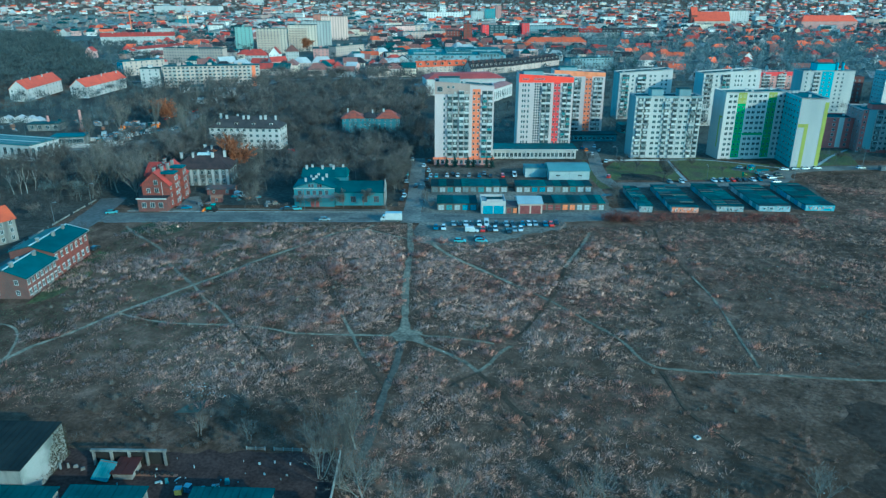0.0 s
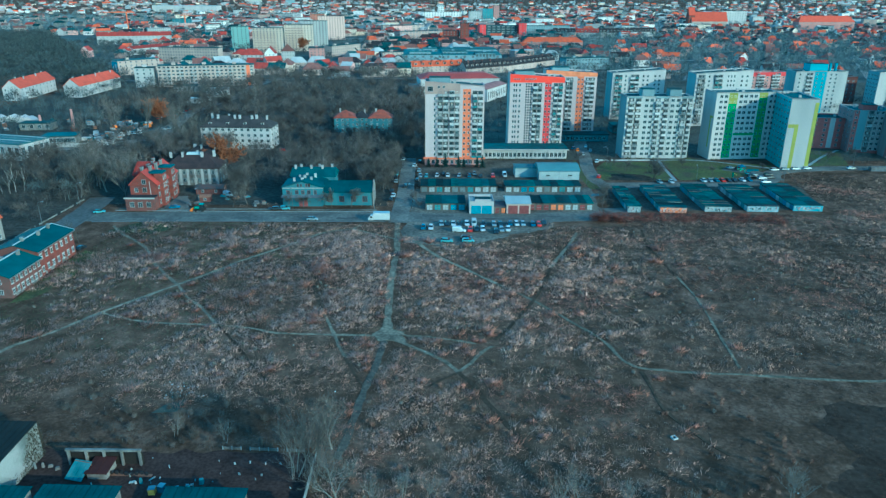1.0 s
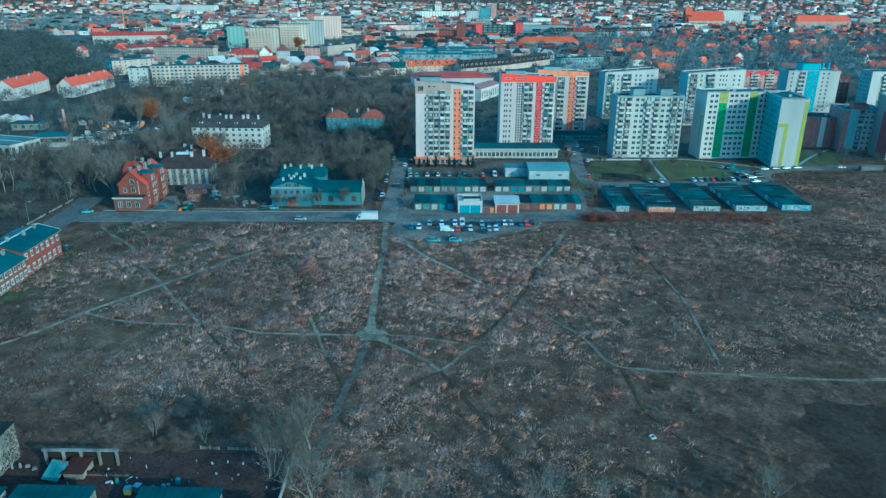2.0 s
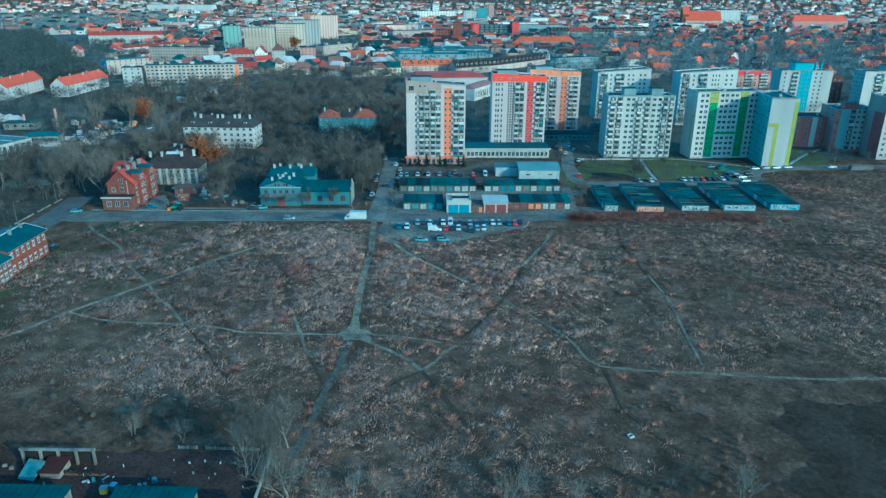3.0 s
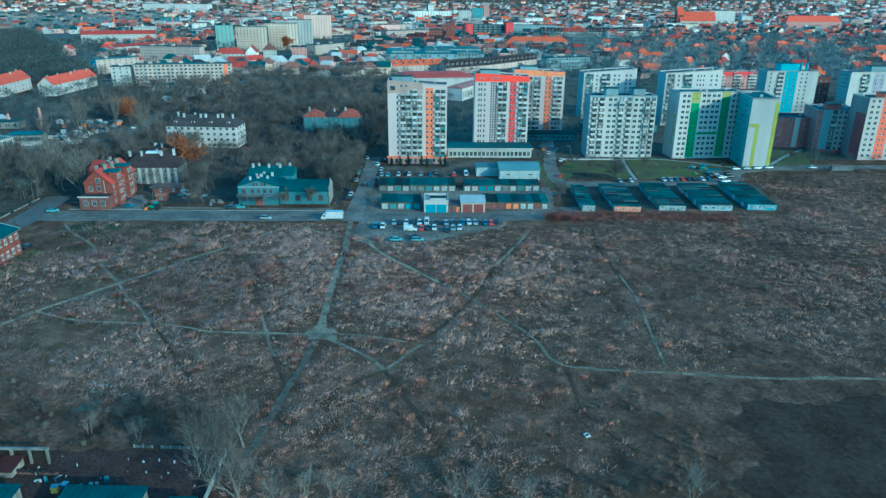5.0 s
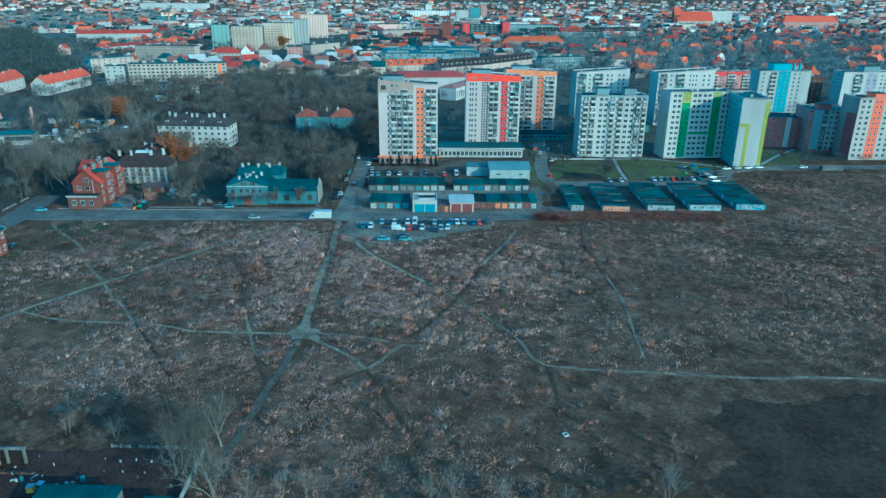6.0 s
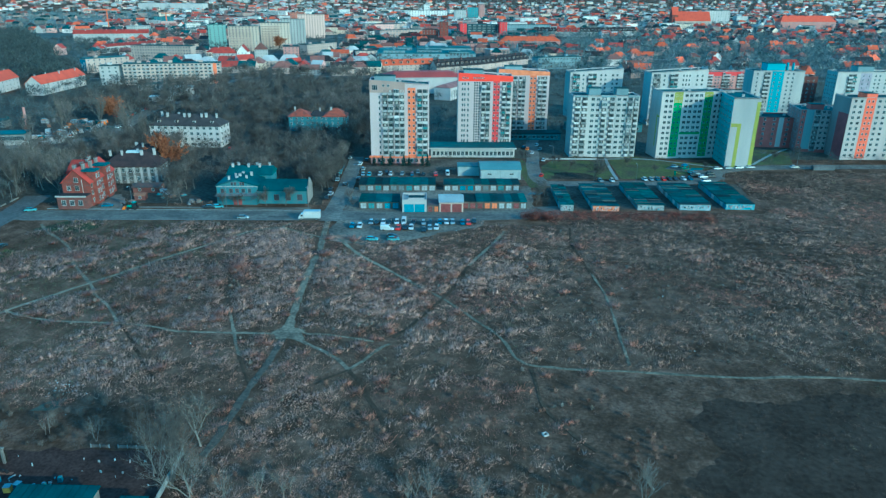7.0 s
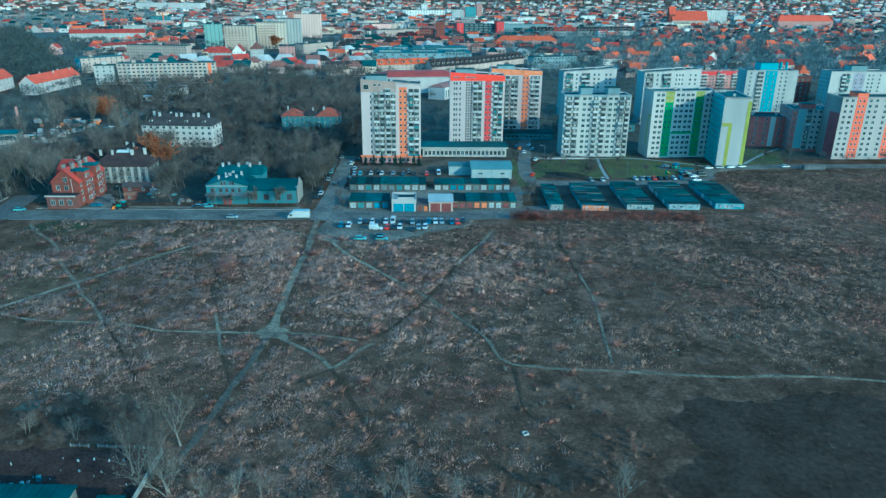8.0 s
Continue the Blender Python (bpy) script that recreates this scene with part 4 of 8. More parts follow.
# ---- low buildings by the towers ----
def pavilion():
    b = thing("shop_pavilion", 16.9, 346.0, 2.4, "long low white pavilion with a flat dark roof", "shop")
    piece("wall", shape("wall", [box(0, 43, 0, 14, 0, 4.6)], WHITE), b)
    piece("roof", shape("roof", [box(-0.8, 43.8, -1.2, 14.5, 4.6, 5.1, 0), box(-0.8, 43.8, -1.25, -1.2, 4.55, 5.2, 1)], TAR, PALE), b)
    for i in range(20):
        window(b, 1.6 + i * 2.1, 0, 1.0, 0, 1.6, 2.2, 1, fine=False)
    for i in range(6):
        piece("canopy_post", cached("cpost", lambda: shape("canopy_post", [box(-0.1, 0.1, -0.1, 0.1, 0, 4.5)], STEEL)), b, 1 + i * 8, -0.9)
pavilion()


def hall():
    b = thing("workshop_hall", 31.0, 302.0, 2.4, "pale blue metal workshop hall with shallow roof", "hall")
    piece("wall", shape("wall", [box(10.0, 28.2, 0, 15, 0, 4.6), box(0.0, 9.9, 7, 15, 0, 4.2)], SHEET), b)
    piece("roof", shape("roof", [taper(9.6, 28.6, -0.4, 15.4, 4.6, 9.6, 28.6, 5.5, 9.5, 6.4)], surf("pale_blue_roof", (0.10, 0.165, 0.172), (0.08, 0.14, 0.148), 0.2, 0.6)), b)
    piece("annex_roof", shape("annex_roof", [box(-0.2, 9.9, 6.8, 15.2, 4.2, 4.5)], surf("blue_grey_roof", (0.055, 0.12, 0.135), None, 0.2, 0.6)), b)
    for i in range(5):
        piece("seam", cached("hallseam", lambda: shape("seam", [taper(-0.06, 0.06, -0.4, 5.5, 0.0, -0.06, 0.06, -0.4, 5.5, 0.1)], STEEL)), b, 11 + i * 4.0, 0, 4.6)
    piece("gate", shape("gate", [box(19.0, 19.15, -0.05, 0, 0, 4.2)], STEEL), b)
    window(b, 14, 0, 2.2, 0, 2.0, 0.8, 1)
    window(b, 24, 0, 2.2, 0, 2.0, 0.8, 1)
hall()

DOORP = [surf("garage_door_pale", (0.33, 0.36, 0.36), None, 0.8), surf("garage_door_teal", (0.08, 0.20, 0.215), None, 0.8), surf("garage_door_blue", (0.05, 0.20, 0.28), None, 0.8),
         surf("garage_door_maroon", (0.16, 0.05, 0.05), None, 0.8), surf("garage_door_orange", (0.56, 0.18, 0.07), None, 0.8), surf("garage_door_grey", (0.14, 0.17, 0.175), None, 0.8)]


TARDARK = surf("sooty_bitumen_roof", (0.017, 0.036, 0.040), (0.012, 0.022, 0.026), 0.3, 0.8, fine=3, vary=0.4, spec=0.05)
TARGREEN = surf("mossy_bitumen_roof", (0.024, 0.078, 0.076), (0.018, 0.044, 0.044), 0.35, 0.8, fine=3, vary=0.35, spec=0.05)
ROOFS = [TAR, TAR, TARGREEN, TARDARK]
PIER = surf("dirty_plaster_piers", (0.105, 0.092, 0.082), (0.050, 0.046, 0.042), 0.6, streak=True)


def garage(x, y, rz, w, d, h, door, roofm=TAR, walls=PIER, label="small lock-up garage with a flat bitumen roof", rise=0.25, eave=0.35, lip=0.0):
    b = thing("garage", x, y, rz, label, "garage", "rows of lock-up garages")
    piece("wall", shape("wall", [taper(0, w, 0, d, 0, 0, w, 0, d, h)], walls), b)
    t = h + 0.16 + lip
    piece("roof", shape("roof", [([(-0.05, -eave, h), (w + 0.03, -eave, h), (w + 0.03, d + 0.1, h + rise), (-0.05, d + 0.1, h + rise), (-0.05, -eave, t), (w + 0.03, -eave, t), (w + 0.03, d + 0.1, t + rise), (-0.05, d + 0.1, t + rise)], 0)], roofm), b)
    if door is not None:
        dw = w - 0.95
        dm = cached(("gdoor", round(dw, 2), door), lambda: shape("door", [box(-dw / 2, -0.04, -0.07, 0, 0.05, 2.05, 0), box(0.04, dw / 2, -0.07, 0, 0.05, 2.05, 0), box(0.05, 0.12, -0.12, -0.07, 0.9, 1.1, 1), box(-dw / 2, dw / 2, -0.09, -0.07, 1.0, 1.06, 1)], DOORP[door], STEEL))
        piece("door", dm, b, w / 2)
    return b


def row_at(x0, y0, ang, u, v=0.0):
    a = radians(ang)
    return x0 + u * math.cos(a) - v * math.sin(a), y0 + u * math.sin(a) + v * math.cos(a)


rg = random.Random(5)
DOORSA = [0, 1, 0, 2, 2]
for i in range(5):
    gx, gy = row_at(-8.0, 256.4, 2.4, i * 3.15)
    garage(gx, gy, 2.4, 3.12, 9.5, 2.75 + rg.uniform(-0.05, 0.05), DOORSA[i], rg.choice(ROOFS), rise=0.5, eave=rg.uniform(0.15, 0.6), lip=rg.uniform(0, 0.12))
DOORSB = [3, 3, 3, 4, 4, 0, 0, 3, 0]
for i in range(9):
    gx, gy = row_at(-8.0, 256.4, 2.4, 40.2 + i * 2.85)
    garage(gx, gy, 2.4, 2.82, 9.5, 2.75 + rg.uniform(-0.05, 0.05), DOORSB[i], rg.choice(ROOFS), rise=0.5, eave=rg.uniform(0.15, 0.6), lip=rg.uniform(0, 0.12))
for i in range(21):
    if i == 10:
        continue
    gx, gy = row_at(-11.5, 282.0, 2.6, i * 3.28)
    garage(gx, gy, 2.6, 3.25, 7.5 if i > 10 else 10.0, 2.6 + rg.uniform(-0.08, 0.08), rg.choice((0, 0, 1, 5, 0)) if i not in (13, 14) else 2, rg.choice(ROOFS), rise=0.5, eave=rg.uniform(0.15, 0.6), lip=rg.uniform(0, 0.15))


def white_workshop():
    b = thing("workshop", 9.1, 252.2, 2.4, "white two-bay workshop with blue roller doors", "workshop")
    piece("wall", shape("wall", [box(0, 9.4, 0, 10, 0, 4.3), box(0, 9.4, 0.0, 0.3, 4.3, 5.0), box(0, 0.3, 0.3, 10, 4.3, 5.0), box(9.1, 9.4, 0.3, 10, 4.3, 5.0), box(0.3, 9.1, 9.7, 10, 4.3, 5.0)], PALE), b)
    piece("roof", shape("roof", [box(0.3, 9.1, 0.3, 9.7, 4.3, 4.4)], CONCRETE), b)
    # dark slab stands for the shaded opening in the roof
    piece("roof_hatch", shape("roof_hatch", [box(2.4, 8.4, 2.4, 7.4, 4.4, 4.75)], TARDARK), b)
    for hy in (2.1, 7.45):
        piece("hatch_beam", cached("hatchbeam", lambda: shape("hatch_beam", [box(2.2, 8.6, 0, 0.25, 4.4, 5.1)], PALE)), b, 0, hy)
    for i in range(2):
        d = piece("roller_door", shape("roller_door", [box(0, 3.8, -0.08, 0, 0.05, 3.2)] + [box(0, 3.8, -0.11, -0.08, 0.3 + 0.4 * k, 0.34 + 0.4 * k) for k in range(7)], DOORP[2]), b, 0.7 + i * 4.1)
white_workshop()


def gable_workshop():
    b = thing("workshop", 23.4, 252.8, 2.4, "workshop with a pale sheet roof and brown doors", "workshop")
    piece("wall", shape("wall", [box(0, 9.2, 0, 11, 0, 4.0)], CREAM), b)
    rib = [taper(-0.3, 9.5, -0.5, 11.2, 4.0, -0.3, 9.5, 5.0, 6.0, 5.4)]
    piece("roof", shape("roof", rib, SHEET), b)
    piece("ribs", shape("ribs", [([(i - 0.05, -0.5, 4.02), (i + 0.05, -0.5, 4.02), (i + 0.05, 5.2, 5.42), (i - 0.05, 5.2, 5.42), (i - 0.05, -0.5, 4.1), (i + 0.05, -0.5, 4.1), (i + 0.05, 5.2, 5.5), (i - 0.05, 5.2, 5.5)], 0) for i in (0.5, 1.6, 2.7, 3.8, 4.9, 6.0, 7.1, 8.2, 9.2)], PALE), b)
    for i in range(2):
        piece("door", shape("door", [box(0, 3.7, -0.08, 0, 0.05, 3.3), box(1.82, 1.88, -0.12, -0.08, 0.05, 3.3)], DOORP[3]), b, 0.6 + i * 4.3)
gable_workshop()
for i, dr in enumerate((3, 4)):
    gx, gy = row_at(18.7, 253.2, 2.4, i * 2.35)
    garage(gx, gy, 2.4, 2.3, 6.5, 2.6, dr, roofm=surf("rust_patched_roof", (0.09, 0.05, 0.05), (0.03, 0.06, 0.07), 0.4), label="low garage with a rust-patched roof")

GRAF = [surf("graffiti_pale", (0.28, 0.30, 0.30), (0.16, 0.20, 0.21), 1.6), surf("graffiti_orange", (0.52, 0.15, 0.05), (0.30, 0.27, 0.26), 0.9), surf("graffiti_grey", (0.28, 0.30, 0.30), (0.12, 0.16, 0.17), 1.1),
        surf("graffiti_lilac", (0.27, 0.31, 0.35), (0.10, 0.22, 0.24), 0.9), surf("graffiti_blue", (0.08, 0.28, 0.36), (0.22, 0.32, 0.36), 0.9)]
BLOCKS = [(70.6, 256.6, 5.0, 9, 0), (83.2, 256.8, 10.2, 10, 1), (101.1, 258.8, 10.3, 10, 2), (117.8, 259.6, 12.0, 10, 3), (136.4, 261.2, 11.2, 10, 4)]
for bx, by, bw, n, g in BLOCKS:
    a = -1.0
    for i in range(n):
        gx, gy = bx, by + i * 3.3
        b = thing("garage", gx, gy, a, "back-to-back garage pair with a flat bitumen roof", "garage", "rows of back-to-back garages")
        hz = 2.15 + rg.uniform(-0.12, 0.28)
        piece("wall", shape("wall", [box(0, bw, 0, 3.28, 0, hz)], CONCRETE), b)
        mid = bw * rg.uniform(0.46, 0.54)
        for x0, x1 in ((-rg.uniform(0.1, 0.5), mid - 0.03), (mid + 0.03, bw + rg.uniform(0.1, 0.5))):
            up = hz + rg.uniform(0.0, 0.16)
            piece("roof", shape("roof", [box(x0, x1, -0.03, 3.24, hz, up + 0.16)], rg.choice(ROOFS)), b)
            if rg.random() < 0.3:
                piece("roof_edge", shape("roof_edge", [box(x0 - 0.02, x1 + 0.02, -0.12, 0.1, 0, 0.12)], PIER), b, 0, 0.1, up + 0.15)
        for side in (0, 1):
            dk = rg.choice((1, 1, 5, 0, 2))
            dm = cached(("gdoor", 2.7, dk), lambda: shape("door", [box(-1.35, -0.03, -0.07, 0, 0.05, 2.0, 0), box(0.03, 1.35, -0.07, 0, 0.05, 2.0, 0)], DOORP[dk]))
            piece("door", dm, b, bw if side else 0, 1.64, 0, 90 if side else -90)
        if i == 0:
            tags, tz = [], hz - 0.25
            for q in range(int(bw * 5)):
                gx0, gw, g0 = rg.uniform(0.1, bw - 0.8), rg.uniform(0.12, 0.6), rg.uniform(0.15, tz - 0.5)
                d0 = rg.uniform(0.062, 0.085)
                tags.append(taper(gx0, gx0 + gw, -d0, -0.06, g0, gx0 + rg.uniform(-0.2, 0.4), gx0 + gw * rg.uniform(0.5, 1.1), -d0, -0.06, min(tz, g0 + rg.uniform(0.2, 0.9)), rg.choice((0, 0, 1, 2, 2, 3, 4))))
            piece("graffiti", shape("graffiti", tags, WHITE, GRAF[(g + 2) % 5], TARDARK, GRAF[g], MAROON), b, label="worn graffiti strokes in several colours")
            piece("graffiti_wall", shape("graffiti_wall", [box(0.02, bw - 0.02, -0.06, 0.0, 0.02, hz - 0.03)], GRAF[g]), b, label="end wall covered in worn graffiti paint")

def low_pavilion(x, y, rz, w, d, h, label):
    b = thing("low_pavilion", x, y, rz, label, "shop")
    piece("wall", shape("wall", [box(0, w, 0, d, 0, h)], TEALWALL), b)
    piece("roof", shape("roof", [box(-0.4, w + 0.4, -0.6, d + 0.4, h, h + 0.4)], TAR), b)
    for i in range(int(w / 2.6)):
        window(b, 1.3 + i * 2.6, 0, 0.9, 0, 2.0, 1.8, 1, fine=False)
low_pavilion(50, 392, 2, 40, 9, 3.8, "low dark teal pavilion before the tower block")
low_pavilion(262, 345, 2, 16, 5, 3.4, "low dark kiosk at the foot of the flats")
low_pavilion(98, 418, 4, 46, 12, 4.4, "low teal shop pavilion between the blocks")

# ---- old houses by the road ----
def red_house():
    b = house(-122.9, 254.5, 2.4, 10.6, 22, 9.4, 14.4, BRICK, TILERED, "red brick gabled tenement with red tiled roof", "brick_tenement", 3, 0, 0, 0, across=True, fine=True, ww=1.5)
    for z, hw in ((6.2, 1.9), (9.4, 1.9)):
        window(b, 5.6, 0, z, 0, 1.6, hw, 1)
    window(b, 2.4, 0, 6.2, 0, 1.4, 1.8, 1)
    for k in range(3):
        for i in range(7):
            window(b, 10.6, 1.6 + i * 3.0, 1.2 + k * 3.0, 90, 1.4, 1.8, 1)
    piece("downpipe", shape("downpipe", [box(7.7, 7.85, -0.16, 0.0, 5.2, 10.6)], PALE), b)
    piece("string_course", shape("string_course", [box(-0.05, 10.65, -0.1, 0.0, 8.3, 8.5)], BRICKDARK), b)
    piece("annex_wall", shape("annex_wall", [box(-0.6, 10.4, -4.4, -0.05, 0, 5.0)], BRICKDARK), b)
    annex = piece("annex_roof", shape("annex_roof", [box(-0.8, 10.6, -4.6, -0.05, 5.0, 5.3, 0)], SLATE), b)
    piece("gutter", shape("gutter", [box(-0.95, 10.75, -4.8, -4.6, 4.85, 5.4, 0)], PALE), annex)
    for i in range(3):
        window(b, 1.8 + i * 3.2, -4.4, 1.5, 0, 1.7, 2.1, 1)
    piece("rear_wing_wall", shape("rear_wing_wall", [box(-1.6, 5.0, 8.0, 20.0, 0, 11.0)], BRICK), b)
    piece("rear_wing_roof", shape("rear_wing_roof", [taper(-2.0, 5.4, 7.6, 20.4, 11.0, -1.6, 5.0, 13.6, 14.4, 15.2)], TILERED), b)
    for i in range(2):
        bay = piece("side_bay", shape("side_bay", [box(8.6, 11.8, 3.0 + i * 9.5, 7.4 + i * 9.5, 0, 13.0)], BRICK), b)
        piece("bay_roof", shape("bay_roof", [taper(6.0, 12.2, 2.6 + i * 9.5, 7.8 + i * 9.5, 13.0, 6.0, 11.6, 3.2 + i * 9.5, 7.2 + i * 9.5, 13.6)], TEALROOF), bay)
        for k in range(4):
            for j in range(2):
                window(bay, 11.8, 4.2 + i * 9.5 + j * 2.0, 1.2 + k * 3.0, 90, 1.1, 1.8, 1)
    chim = shape("chimney", [box(-0.4, 0.4, -0.8, 0.8, -1.5, 1.7, 0), box(-0.48, 0.48, -0.9, 0.9, 1.7, 1.95, 1), box(-0.28, 0.28, -0.6, 0.6, 1.95, 2.3, 2)], STONEW, CONCRETE, BRICKDARK)
    for cx, cy in ((4.4, 3.0), (6.6, 5.5), (4.8, 8.2), (7.0, 10.5), (4.6, 13.5), (6.8, 16.0), (3.0, 18.5)):
        piece("chimney", chim, b, cx, cy, 13.6)
red_house()


SOOTWALL = surf("sooty_plaster", (0.135, 0.128, 0.118), (0.060, 0.060, 0.058), 0.5, streak=True)


def grey_tenement():
    b = house(-124.0, 288.0, 4.0, 24, 13, 7.6, 12.6, SOOTWALL, surf("sooty_tile_roof", (0.045, 0.032, 0.032), (0.028, 0.023, 0.025), 0.4, spec=0.1), "grey weathered tenement with dark hipped roof", "tenement", 2, 0, 3, 5, hip=True)
    pil = shape("pilaster", [box(-0.55, 0.55, -0.14, 0.0, 0, 7.4)], PALE)
    for i in range(8):
        piece("pilaster", pil, b, 1.2 + i * 3.1)
    for k in range(2):
        for i in range(7):
            window(b, 2.75 + i * 3.1, 0, 1.2 + k * 3.6, 0, 1.3, 1.9, 1)
    piece("roof_light", shape("roof_light", [taper(9.0, 15.0, 5.4, 7.6, 12.3, 9.4, 14.6, 5.8, 7.2, 13.2)], SHEET), b)
grey_tenement()
house(-120.0, 301.5, 4.0, 15, 10, 9.6, 13.4, STONEW, SLATE, "tall grey weathered tenement with slate roof", "tenement", 3, 3, 2, 3, hip=True)
house(-105.0, 274.0, 4.0, 11, 6, 2.4, 3.4, BRICKDARK, surf("rusty_sheet_roof", (0.085, 0.050, 0.042), (0.040, 0.050, 0.052), 0.5), "low sooty brick shed with a rusty sheet roof", "shed", 1, 2, 1, 0, cat="shed")


house(-99.5, 263.0, 8, 4.2, 3.2, 2.0, 2.6, BRICKDARK, RUST, "small rusty-roofed hut behind the houses", "hut", 1, 1, 0, 0, cat="shed", over=0.2)


def teal_house():
    b = house(-64.8, 260.0, 2.4, 16.0, 13, 7.4, 9.8, TEALWALL, TEALROOF, "faded teal two-storey house with sheet roof", "old_house", 2, 0, 2, 3, across=True)
    for wx in (2.2, 5.6, 8.0, 10.4, 12.8):
        window(b, wx, 0, 4.6, 0, 1.3, 1.6, 1, DOORP[3])
    for wx in (6.2, 7.4, 9.6, 10.6):
        window(b, wx, 0, 7.6, 0, 0.8, 1.2, 0, DOORP[3])
    piece("awning", shape("awning", [taper(-0.3, 16.2, -1.6, 0.0, 3.6, -0.3, 16.2, -0.3, 0.0, 4.3)], DARKCON), b)
    piece("porch", shape("porch", [box(0.2, 15.8, -1.3, -0.02, 0, 3.5)], TEALWALL), b)
    piece("door", shape("door", [box(6.6, 8.0, -1.38, -1.3, 0, 2.4), box(8.5, 9.9, -1.38, -1.3, 0, 2.4)], DOORP[3]), b)
    piece("rear_wall", shape("rear_wall", [box(1.0, 19.0, 13.05, 23, 0, 8.4)], TEALWALL), b)
    rear = piece("rear_roof", shape("rear_roof", [taper(0.5, 19.5, 12.6, 23.5, 8.4, 1.0, 19.0, 17.5, 18.5, 11.2)], TEALROOF), b)
    for i in range(6):
        piece("chimney", CACHE[("chim", "teal_plaster")], rear, (2.5, 4.6, 9.0, 12.2, 13.6, 17.4)[i], 17 + (i % 2) * 1.6, 11.3)
    for cx, cy, sc in ((4.2, 4.0, 0.9), (5.6, 9.0, 0.8), (10.8, 5.2, 0.9), (11.6, 10.4, 1.0), (8.2, 11.6, 0.8)):
        piece("chimney", CACHE[("chim", "teal_plaster")], b, cx, cy, 9.4).scale = (sc, sc, sc)
    for cx in (3.6, 12.2):
        piece("downpipe", shape("downpipe", [box(-0.06, 0.06, -0.14, 0.0, 4.2, 7.6)], STEEL), b, cx)
    piece("string_course", shape("string_course", [box(-0.1, 16.1, -0.12, 0.0, 7.0, 7.25)], PALE), b)
    hs = house(-48.6, 260.9, 2.4, 19.0, 11, 5.6, 8.6, TEALWALL, surf("dark_teal_sheet", (0.012, 0.048, 0.056), (0.012, 0.032, 0.040), 0.25, 0.7, spec=0.06), "single-storey teal hall with a dark sheet roof", "old_hall", 1, 0, 0, 0, cat="hall")
    for i in range(4):
        window(hs, 2.4 + i * 4.6, 0, 1.4, 0, 2.0, 2.4, 2, DOORP[3])
    piece("gable_wall", shape("gable_wall", [([(19.3, -0.2, 0), (19.6, -0.2, 0), (19.6, 11.2, 0), (19.3, 11.2, 0), (19.3, -0.2, 6.0), (19.6, -0.2, 6.0), (19.6, 11.2, 6.0), (19.3, 11.2, 6.0)], 0), taper(19.3, 19.6, -0.2, 11.2, 6.0, 19.3, 19.6, 5.3, 5.7, 9.4)], STONEW), hs)
teal_house()
house(-134.5, 363.7, -1.2, 38.2, 14.5, 11.6, 16.4, WHITE, surf("grey_slate_roof", (0.050, 0.044, 0.044), (0.030, 0.028, 0.029), 0.3, spec=0.1), "long white four-storey house with grey hip roof", "villa_block", 4, 11, 3, 8, hip=True, ww=1.6, dormers=4)
DULLTILE = surf("dull_orange_tiles", (0.26, 0.060, 0.032), (0.12, 0.045, 0.034), 0.5, fine=3, vary=0.1)
house(-71.0, 412.0, 6.0, 13, 12, 8.8, 12.2, TEALWALL, DULLTILE, "old villa wing with a dull orange tiled roof", "villa_wing", 3, 4, 3, 1, hip=True, fine=False)
house(-50.6, 415.4, 4.0, 14, 12, 8.4, 12.4, TEALWALL, DULLTILE, "old villa wing with a dull orange tiled roof", "villa_wing", 3, 4, 3, 1, hip=True, fine=False)
house(-58.9, 414.9, 6.0, 8.4, 9, 8.6, 11.4, TEALWALL, SLATE, "dark middle of the old villa under slate", "villa_wing", 3, 3, 0, 1, hip=True, fine=False)


